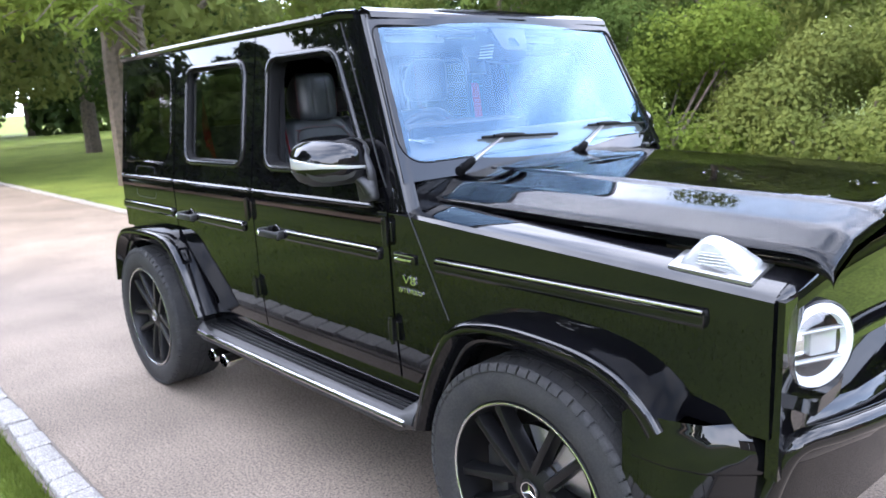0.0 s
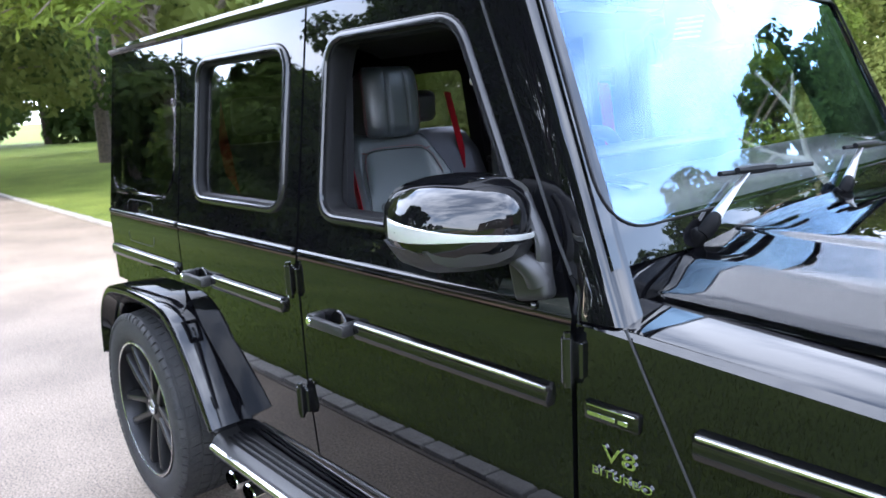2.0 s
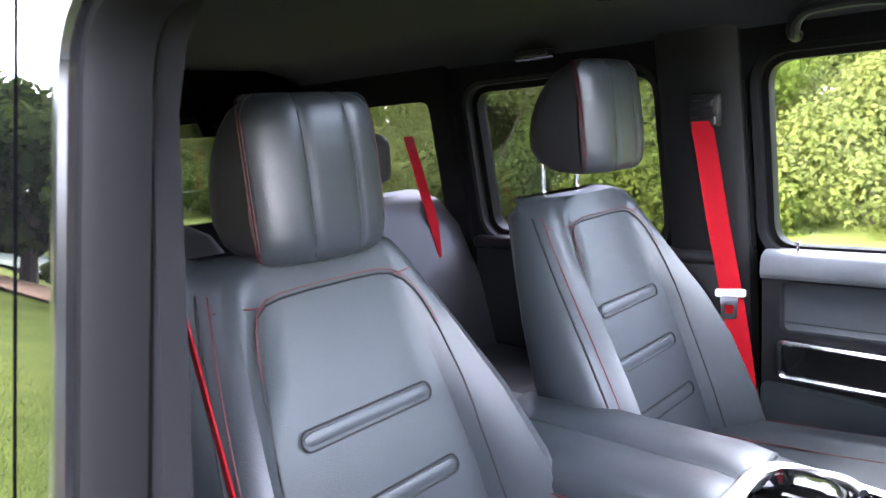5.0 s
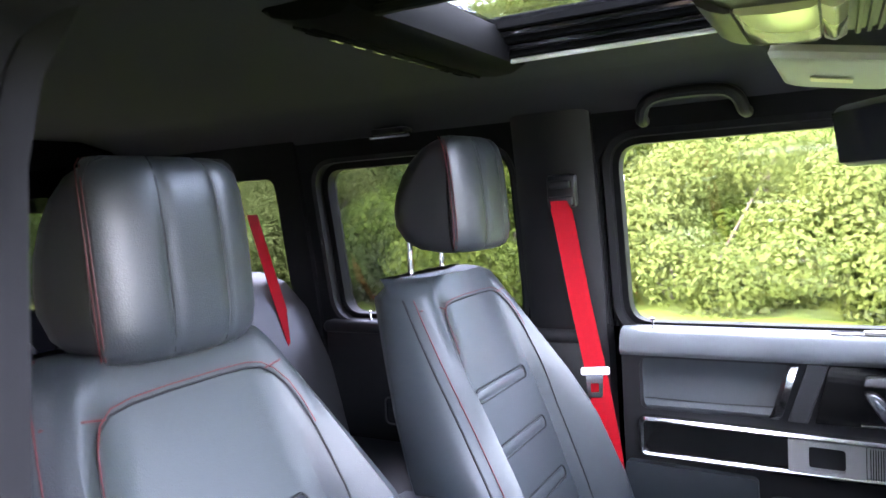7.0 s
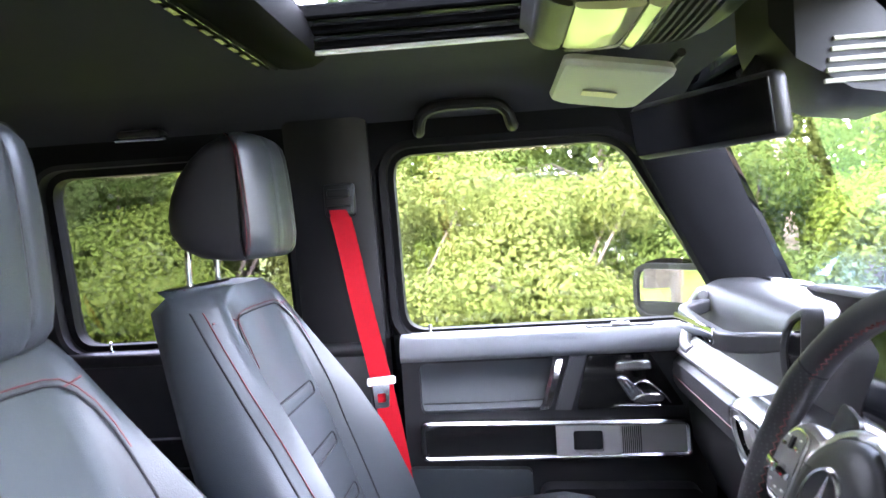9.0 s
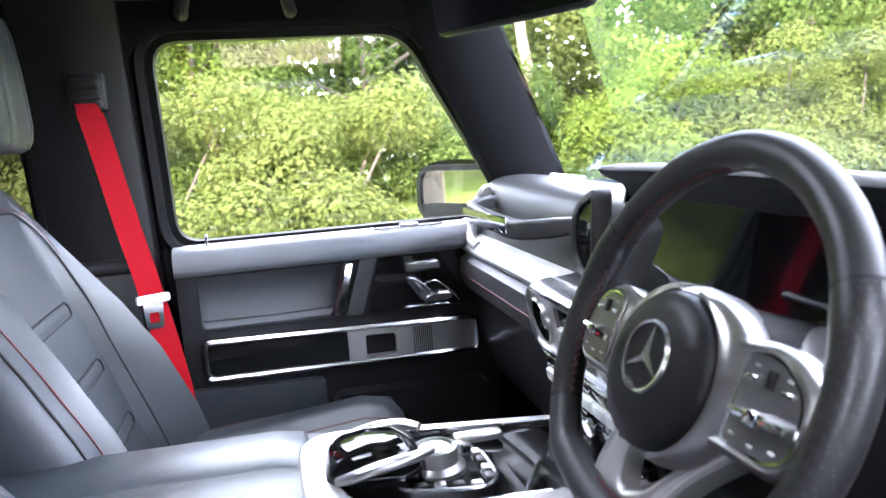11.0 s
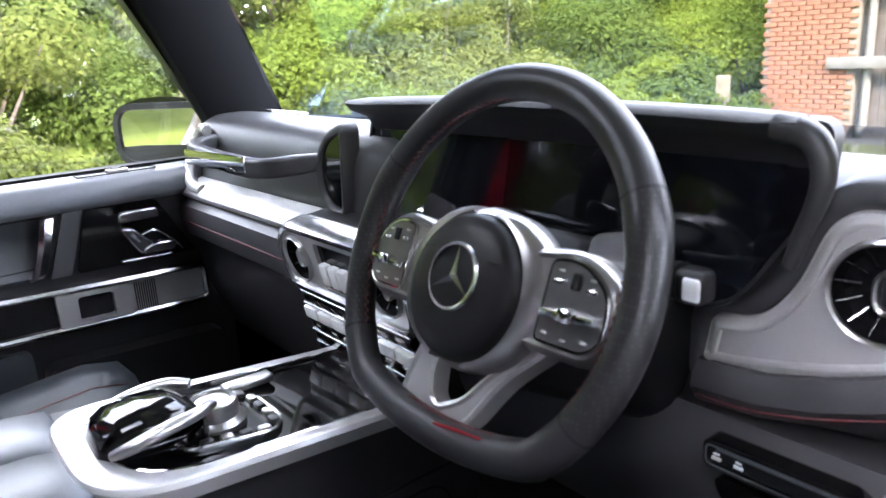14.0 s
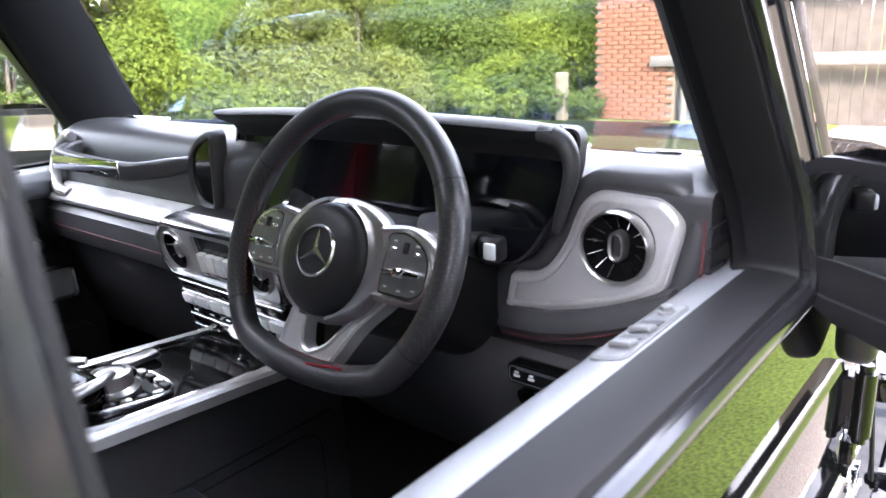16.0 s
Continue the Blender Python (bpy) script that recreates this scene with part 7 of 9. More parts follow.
    part("lock_pin", bm, CHROME if s > 0 else PALE, door, "small bright lock pin")
    if s > 0:
        bm = bmesh.new()
        ring(bm, rounded([(-1.075, -0.02), (-0.915, -0.02), (-0.915, 0.02), (-1.075, 0.02)], 0.019, 6), lambda u, v, d: at(u, 0.738 + v, 1.3522 - d), [(0, 0.002), (0, -0.0008), (-0.002, -0.0008), (-0.002, 0.002)])
        sw = part("switch_surround", bm, SEAM, door)
        bm = bmesh.new()
        rbox(bm, at(-0.992, 0.738, 1.354), (0.042, 0.018, 0.008), 0.002, 2)
        part("window_switch", bm, SATIN, sw, "bright window switch")
        bm = bmesh.new()
        rbox(bm, at(-0.992, 0.738, 1.3585), (0.02, 0.012, 0.003), 0.001, 1)
        part("switch_rocker", bm, PLASTIC, sw)
    else:
        bm = bmesh.new()
        plate(bm, rounded([(-1.045, -0.018), (-0.91, -0.016), (-0.905, 0.014), (-1.045, 0.016)], 0.011, 5), [], lambda u, v, d: at(u, 0.752 + v, 1.3468 + 0.225 * v - d), 0.006)
        sw = part("switch_panel", bm, SWITCH, door, "dull grey window switch panel")
        bm = bmesh.new()
        plate(bm, rounded([(-1.040, -0.0135), (-0.913, -0.012), (-0.909, 0.0105), (-1.040, 0.012)], 0.008, 5), [], lambda u, v, d: at(u, 0.752 + v, 1.3474 + 0.225 * v - d), 0.004)
        part("switch_inset", bm, PAD_GREY, sw, "dull grey switch inset")
        for k in range(2):
            bm = bmesh.new()
            rbox(bm, at(-1.013 + 0.036 * k, 0.751, 1.3485), (0.017, 0.021, 0.006), 0.0025, 3, m=Matrix.Rotation(radians(-12), 4, "X") @ Matrix.Rotation(radians(10), 4, "Y"))
            part("window_switch", bm, SWITCH, sw, "grey window switch")
            bm = bmesh.new()
            rbox(bm, at(-0.9965 + 0.036 * k, 0.751, 1.3465), (0.013, 0.022, 0.004), 0.001, 1, m=Matrix.Rotation(radians(-12), 4, "X"))
            part("switch_well", bm, PLASTIC, sw)
        bm = bmesh.new()
        lathe(bm, [(0.0085, 0.0), (0.0085, 0.002), (0.006, 0.003), (0.0055, 0.007), (0.004, 0.008), (0.0, 0.008)], Matrix.Translation(at(-0.929, 0.751, 1.3468)), 18)
        part("mirror_control", bm, SWITCH, sw, "small round mirror control knob")
    bm = bmesh.new()
    plate(bm, [(-0.775, 1.345), (-0.69, 1.345), (-0.70, 1.375), (-0.765, 1.40)], [], lambda u, v, d: at(u, 0.765 + d, v), 0.02)
    part("corner_trim", bm, TRIM_DARK, door, "dark triangular mirror corner trim")


door_card(-1, door_r)
door_card(1, door_l)
for s in (-1, 1):
    bm = bmesh.new()
    rbox(bm, (-1.98, s * 0.745, 1.02), (0.80, 0.05, 0.62), 0.02, 2)
    rbox(bm, (-1.98, s * 0.755, 1.325), (0.80, 0.09, 0.035), 0.015, 3)
    rc = part("rear_door_card", bm, TRIM_DARK, car, "dark rear door trim")
    bm = bmesh.new()
    ring(bm, rounded([(-2.18, 1.055), (-1.72, 1.055), (-1.72, 1.135), (-2.18, 1.135)], 0.02), lambda u, v, d: Vector((u, s * (0.718 + d), v)), [(-0.006, 0.008), (-0.006, -0.004), (0, -0.004), (0.003, 0.008)])
    part("decor_frame", bm, ALU, rc)
    bm = bmesh.new()
    lathe(bm, [(0.006, 0.0), (0.0035, 0.004), (0.0035, 0.02), (0.005, 0.022), (0.0, 0.026)], Matrix.Translation((-2.23, s * 0.745, 1.345)), 12)
    part("lock_pin", bm, CHROME, rc)

# ---------------------------------------------------------------- dashboard
def sweep_y(bm, sec_at, ys):
    loft(bm, [[Vector((x, y, z)) for x, z in sec_at(y)] for y in ys])


def dashboard():
    # padded top from door to door; the driver's side face lies further ahead
    def top(y):
        k = 1.0 if y > 0.02 else 0.0 if y < -0.06 else (y + 0.06) / 0.08
        f = lambda p, d: d + (p - d) * k
        e = 0.012 if abs(y) > 0.72 else 0.0
        sec = [(-0.565, 1.34), (-0.59, 1.395 - e), (-0.635, 1.430 - e), (-0.70, f(1.447, 1.448) - e), (f(-0.77, -0.745), f(1.446, 1.440) - e), (f(-0.805, -0.775), f(1.428, 1.425)), (f(-0.822, -0.785), f(1.395, 1.412)), (f(-0.828, -0.78), f(1.345, 1.36)), (f(-0.835, -0.77), f(1.32, 1.28)), (f(-0.80, -0.74), 1.24), (-0.60, 1.24)]
        return [(p.x, p.z) for p in spline([(x, 0.0, z) for x, z in sec[:9]], 3)] + sec[9:]

    bm = bmesh.new()
    sweep_y(bm, top, [-0.735, -0.72, -0.6, -0.4, -0.2, -0.06, -0.03, 0.0, 0.02, 0.2, 0.4, 0.6, 0.72, 0.735])
    dash = part("dashboard", bm, DASH, car, "grained leather dashboard with a wide screen panel", 45)

    # passenger's lower pad under the silver trim, and glovebox face
    bm = bmesh.new()
    sweep_y(bm, lambda y: [(-0.80, 1.281), (-0.868, 1.280), (-0.882, 1.268), (-0.886, 1.245), (-0.884, 1.222), (-0.872, 1.20), (-0.80, 1.195)], [0.17, 0.18, 0.4, 0.6, 0.70, 0.715])
    part("lower_pad", bm, DASH, dash, "padded leather lower dash roll")
    bm = bmesh.new()
    line(bm, [(-0.8865, 0.18 + 0.52 * k / 6, 1.236) for k in range(7)], 0.0012)
    part("stitching", bm, STITCH, dash)
    bm = bmesh.new()
    sweep_y(bm, lambda y: [(-0.70, 1.196), (-0.855, 1.196), (-0.85, 1.10), (-0.80, 0.98), (-0.70, 0.92)], [0.16, 0.17, 0.45, 0.70, 0.715])
    part("glovebox", bm, TRIM_DARK, dash, "dark glovebox lid")
    # silver trim sweeping from the passenger's door to the centre
    bm = bmesh.new()
    sweep_y(bm, lambda y: [(-0.80, 1.283), (-0.868, 1.282), (-0.876, 1.287), (-0.877, 1.294), (-0.872, 1.303), (-0.858, 1.314), (-0.835, 1.322), (-0.80, 1.322)], [0.0, 0.02, 0.2, 0.4, 0.58, 0.65, 0.70, 0.715])
    part("silver_trim", bm, SILVER, dash, "satin silver dash trim")
    # raised end of the silver trim carrying the grab handle
    bm = bmesh.new()
    tube(bm, spline([(-0.862, 0.62, 1.303), (-0.862, 0.675, 1.308), (-0.853, 0.708, 1.332), (-0.84, 0.716, 1.37), (-0.828, 0.704, 1.405), (-0.822, 0.678, 1.424), (-0.826, 0.652, 1.420)], 5), [0.0135] * 10 + [0.0125] * 10 + [0.011] * 11, 12)
    part("handle_bezel", bm, SILVER, dash, "silver bezel at the grab handle")
    # grab bar: squared leather bar with a polished face plate, on two arms
    def squared(pts, hw, hh):
        rows = []
        for i, p in enumerate(pts):
            a, b = Vector(pts[max(i - 1, 0)]), Vector(pts[min(i + 1, len(pts) - 1)])
            way = (b - a).normalized()
            out = Vector((way.y, -way.x, 0)).normalized()
            k = 0.8 if i in (0, len(pts) - 1) else 1.0
            sec = rounded([(-hw, -hh), (hw, -hh), (hw, hh), (-hw, hh)], 0.007, 3)
            rows.append([Vector(p) + out * u * k + Vector((0, 0, v * k)) for u, v in sec])
        nb = bmesh.new()
        loft(nb, rows)
        return nb

    gh = part("grab_bar", squared([(-0.826, 0.618, 1.402), (-0.858, 0.606, 1.397), (-0.882, 0.585, 1.393), (-0.892, 0.55, 1.391), (-0.896, 0.42, 1.387), (-0.896, 0.30, 1.385), (-0.893, 0.262, 1.386), (-0.880, 0.228, 1.389), (-0.855, 0.206, 1.392), (-0.815, 0.196, 1.394)], 0.012, 0.0165), DASH, dash, "leather-covered passenger grab bar", 50)
    bm = bmesh.new()
    rbox(bm, (-0.9075, 0.425, 1.388), (0.006, 0.275, 0.029), 0.0025, 2, m=Matrix.Rotation(radians(-1.2), 4, "X"))
    part("face_plate", bm, CHROME, gh, "polished face plate of the grab bar")
    # domed pocket left of the screens
    bm = bmesh.new()
    oval = rounded([(0.098, 1.325), (0.150, 1.333), (0.166, 1.385), (0.150, 1.432), (0.098, 1.452)], [0.012, 0.03, 0.05, 0.04, 0.012], 6)
    ring(bm, oval, lambda u, v, d: Vector((-0.836 + 0.12 * max(0.0, v - 1.395) + d, u, v)), [(0.012, 0.02), (0.010, -0.002), (0.004, -0.008), (-0.003, -0.006), (-0.006, 0.004), (-0.006, 0.02)])
    pk = part("screen_shoulder", bm, DASH, dash, "padded shoulder beside the screens", 60)
    bm = bmesh.new()
    plate(bm, offset_loop(oval, -0.004), [], lambda u, v, d: Vector((-0.838 + 0.12 * max(0.0, v - 1.395) + d, u, v)), 0.006)
    part("gloss_insert", bm, GLOSS, pk, "glossy dark insert")

    # hood and screens
    bm = bmesh.new()
    rows = []
    for y in [0.074 - 0.649 * k / 16 for k in range(17)]:
        edge = min(1.0, (0.074 - y) / 0.02 + 0.5, (y + 0.58) / 0.03 + 0.3)
        z = 1.492 + 0.008 * (1 - ((y + 0.25) / 0.34) ** 2)
        rows.append([Vector((-0.828, y, z - 0.014)), Vector((-0.838, y, z - 0.006 * edge)), Vector((-0.832, y, z + 0.002 * edge)), Vector((-0.818, y, z + 0.003 * edge)), Vector((-0.798, y, z - 0.012)), Vector((-0.778, y, 1.445)), Vector((-0.778, y, 1.43)), Vector((-0.80, y, z - 0.026))])
    loft(bm, rows)
    hood = part("screen_hood", bm, DASH, dash, "leather hood over the screens", 50)
    for e in (((-0.826, -0.555, 1.485), (-0.827, -0.578, 1.481), (-0.828, -0.591, 1.468), (-0.827, -0.594, 1.448), (-0.823, -0.588, 1.425), (-0.818, -0.577, 1.40), (-0.812, -0.566, 1.37)),):
        bm = bmesh.new()
        pts = spline(e, 4)
        tube(bm, pts, [0.0125 - 0.006 * i / (len(pts) - 1) for i in range(len(pts))], 12)
        part("hood_end", bm, DASH, hood, "", 60)
    # screen slab, leaning back; bottom right corner is cut by the vent surround
    tilt = lambda v: -0.814 + 0.20 * (v - 1.32)
    sc = rounded([(0.08, 1.322), (-0.515, 1.318), (-0.578, 1.425), (-0.578, 1.482), (0.08, 1.482)], [0.015, 0.04, 0.03, 0.012, 0.012], 6)
    bm = bmesh.new()
    plate(bm, sc, [], lambda u, v, d: Vector((tilt(v) + d, u, v)), 0.02)
    sl = part("screen_panel", bm, SCREEN, dash, "wide dark glass screen panel, switched off")
    bm = bmesh.new()
    ring(bm, sc, lambda u, v, d: Vector((tilt(v) + d, u, v)), [(0.0, 0.01), (0.0, -0.003), (0.004, -0.003), (0.006, 0.01)])
    part("screen_bezel", bm, PLASTIC, sl)
    for y0, y1 in ((0.062, -0.215), (-0.262, -0.53)):
        bm = bmesh.new()
        plate(bm, rounded([(y0, 1.338), (y1, 1.338), (y1 - (0.02 if y1 < -0.5 else 0), 1.462), (y0, 1.462)], 0.005), [], lambda u, v, d: Vector((tilt(v) - 0.001 + d, u, v)), 0.0008)
        part("display", bm, SCREEN_ON, sl, "dark display area")

    # driver's vent surround
    outl = rounded([(-0.487, 1.258), (-0.493, 1.304), (-0.537, 1.309), (-0.566, 1.345), (-0.586, 1.402), (-0.607, 1.4175), (-0.685, 1.4155), (-0.709, 1.394), (-0.692, 1.316), (-0.655, 1.293), (-0.588, 1.272), (-0.52, 1.260)], [0.004, 0.007, 0.028, 0.03, 0.016, 0.016, 0.012, 0.012, 0.012, 0.02, 0.04, 0.02], 6)
    vc, vr = (-0.637, 1.359), 0.0420
    circ = [(vc[0] + vr * math.cos(2 * math.pi * k / 40), vc[1] + vr * math.sin(2 * math.pi * k / 40)) for k in range(40)]
    face_x = lambda u, v: -0.806 + 0.10 * (v - 1.26) + 0.06 * max(0.0, -u - 0.62)
    bm = bmesh.new()
    plate(bm, outl, [circ], lambda u, v, d: Vector((face_x(u, v) + d, u, v)), 0.03)
    vp = part("vent_surround", bm, SILVER, dash, "satin silver vent surround", 25)
    bm = bmesh.new()
    ring(bm, outl, lambda u, v, d: Vector((face_x(u, v) + d, u, v)), [(-0.013, 0.002), (-0.0115, -0.0035), (-0.009, -0.0045), (-0.007, -0.0042), (0.0, 0.0015), (0.0015, 0.006), (0.0015, 0.02), (-0.013, 0.02)])
    part("surround_edge", bm, SILVER, vp)
    # leather facing round the surround, and the roll below
    bm = bmesh.new()
    ring(bm, outl, lambda u, v, d: Vector((face_x(u, v) + d, u, v)), [(0.001, 0.010), (0.004, 0.005), (0.012, 0.002), (0.024, 0.006), (0.030, 0.04), (0.001, 0.04)])
    part("surround_pad", bm, DASH, dash, "grained pad round the vent", 60)
    rise = lambda y: 0.055 * max(0.0, (-0.52 - y) / 0.18) ** 1.6
    bm = bmesh.new()
    sweep_y(bm, lambda y: [(-0.75, 1.268 + rise(y)), (-0.812, 1.262 + rise(y)), (-0.822, 1.25 + rise(y)), (-0.824, 1.238 + rise(y)), (-0.815, 1.222 + rise(y)), (-0.75, 1.21)], [-0.486, -0.492, -0.55, -0.60, -0.64, -0.67, -0.69, -0.705])
    part("driver_roll", bm, DASH, dash, "grained leather roll below the vent")
    bm = bmesh.new()
    line(bm, [(-0.8245, -0.492 - 0.205 * k / 9, 1.232 + rise(-0.492 - 0.205 * k / 9)) for k in range(10)], 0.0008)
    part("stitching", bm, STITCH, dash)
    bm = bmesh.new()
    line(bm, [(-0.742, -0.60 - 0.11 * k / 5, 1.444 - 0.002 * k) for k in range(6)] + [(-0.775, -0.722, 1.42), (-0.79, -0.731, 1.38), (-0.795, -0.73, 1.32), (-0.79, -0.715, 1.27)], 0.001)
    part("stitching", bm, STITCH, dash)
    make_vent(dash, Vector((-0.802, vc[0], vc[1])), vr, 13)

    # knee panel with light switch
    bm = bmesh.new()
    sweep_y(bm, lambda y: [(-0.72, 1.215), (-0.815, 1.215), (-0.832, 1.19), (-0.838, 1.14), (-0.80, 1.04), (-0.70, 0.94), (-0.66, 0.94)], [-0.13, -0.14, -0.3, -0.5, -0.70, -0.715])
    kn = part("knee_panel", bm, DASH, dash, "dark plastic knee panel")
    bm = bmesh.new()
    plate(bm, rounded([(-0.517, 1.178), (-0.517, 1.206), (-0.645, 1.206), (-0.665, 1.19), (-0.66, 1.178)], 0.008), [], lambda u, v, d: Vector((-0.848 + d, u, v)), 0.02)
    bt = part("button_strip", bm, GLOSS, kn, "black button strip with a bright line")
    bm = bmesh.new()
    ring(bm, rounded([(-0.520, 1.182), (-0.520, 1.203), (-0.655, 1.203), (-0.655, 1.182)], 0.007), lambda u, v, d: Vector((-0.849 + d, u, v)), [(0, 0.002), (0, -0.001), (-0.0018, -0.001), (-0.0018, 0.002)])
    rbox(bm, (-0.8485, -0.59, 1.1995), (0.002, 0.12, 0.003), 0.0005, 1)
    part("bright_line", bm, ALU, bt)
    for y in (-0.531, -0.552):
        bm = bmesh.new()
        rbox(bm, (-0.849, y, 1.190), (0.001, 0.009, 0.0035), 0.0003, 1)
        rbox(bm, (-0.849, y, 1.1945), (0.001, 0.006, 0.002), 0.0003, 1)
        part("button_symbol", bm, WHITE, bt)
    bm = bmesh.new()
    plate(bm, rounded([(-0.523, 1.172), (-0.66, 1.172), (-0.655, 1.10), (-0.585, 1.095), (-0.535, 1.135)], 0.02), [], lambda u, v, d: Vector((-0.846 + 0.25 * (1.17 - v) + d, u, v)), 0.02)
    lp = part("light_panel", bm, GLOSS, kn, "glossy light switch panel")
    m = Matrix.Translation((-0.842, -0.592, 1.142)) @ Matrix.Rotation(radians(-90), 4, "Y") @ Matrix.Rotation(radians(10), 4, "Y")
    bm = bmesh.new()
    lathe(bm, [(0.030, 0.0), (0.031, 0.006), (0.028, 0.010), (0.024, 0.008), (0.0, 0.008)], m, 32)
    part("knob_bezel", bm, CHROME, lp, "chrome light switch bezel")
    bm = bmesh.new()
    rbox(bm, m @ Vector((0, 0, 0.016)), (0.018, 0.013, 0.046), 0.004, 2)
    part("knob", bm, PLASTIC, lp)
    # speakers on the dash top
    for s in (-1, 1):
        bm = bmesh.new()
        rbox(bm, (-0.655, s * 0.635, 1.4415), (0.085, 0.065, 0.010), 0.004, 2, m=Matrix.Rotation(radians(9), 4, "Y"))
        part("dash_speaker", bm, ALU, dash, "pale metal dash speaker cover")
    # end vent slots at the driver's door
    for k in range(5):
        bm = bmesh.new()
        rbox(bm, (-0.77, -0.738, 1.30 + 0.022 * k), (0.05, 0.006, 0.006), 0.001, 1)
        part("end_vent_slat", bm, PLASTIC, dash)
    return dash


def make_vent(parent, c, r, blades, aim=None):
    """Round turbine vent: ring, cone, thin blades and a centre slider."""
    m = Matrix.Translation(c) @ Matrix.Rotation(radians(-90), 4, "Y")
    if aim is not None:
        m = Matrix.Translation(c) @ aim @ Matrix.Rotation(radians(-90), 4, "Y")
    bm = bmesh.new()
    lathe(bm, [(r * 0.92, 0.004), (r * 0.935, 0.009), (r * 0.985, 0.011), (r * 1.03, 0.008), (r * 1.04, -0.004)], m, 48)
    v = part("air_vent", bm, SATIN, parent, "round turbine air vent with a satin ring")
    bm = bmesh.new()
    lathe(bm, [(r * 0.93, 0.006), (r * 0.88, 0.002), (r * 0.80, -0.006), (r * 0.6, -0.0105), (0.0, -0.011)], m, 40)
    part("vent_bowl", bm, BLACK, v, "glossy dark vent bowl")
    for k in range(blades):
        bm = bmesh.new()
        t = 2 * math.pi * k / blades
        c1, q = Vector((math.cos(t), math.sin(t), 0)), Vector((-math.sin(t), math.cos(t), 0))
        rows = [[m @ (c1 * rr + q * w + Vector((0, 0, h))) for w, h in ((-0.0008, h1 - 0.006), (0.0008, h1 - 0.006), (0.0004, h1), (-0.0004, h1))] for rr, h1 in ((r * 0.50, -0.006), (r * 0.65, -0.003), (r * 0.90, 0.003))]
        loft(bm, rows)
        part("vent_blade", bm, EMBLEM, v)
    bm = bmesh.new()
    ring(bm, [(0.15 * r * math.cos(t), 0.33 * r * (abs(math.sin(t)) ** 0.7) * (1 if math.sin(t) > 0 else -1)) for t in [2 * math.pi * k / 24 for k in range(24)]], lambda u, w, d: m @ Vector((w, u, 0.002 - d)), [(0.0, 0.02), (0.0, 0.0), (r * 0.05, -0.002), (r * 0.1, 0.001), (r * 0.1, 0.02)])
    part("vent_slider", bm, SATIN, v, "satin vent slider")
    bm = bmesh.new()
    rbox(bm, (0, 0, 0), (r * 0.6, r * 0.24, 0.012), 0.003, 2)
    for w in bm.verts:
        w.co = m @ (w.co + Vector((0, 0, -0.006)))
    part("slider_core", bm, PLASTIC, v)
    return v


dash = dashboard()


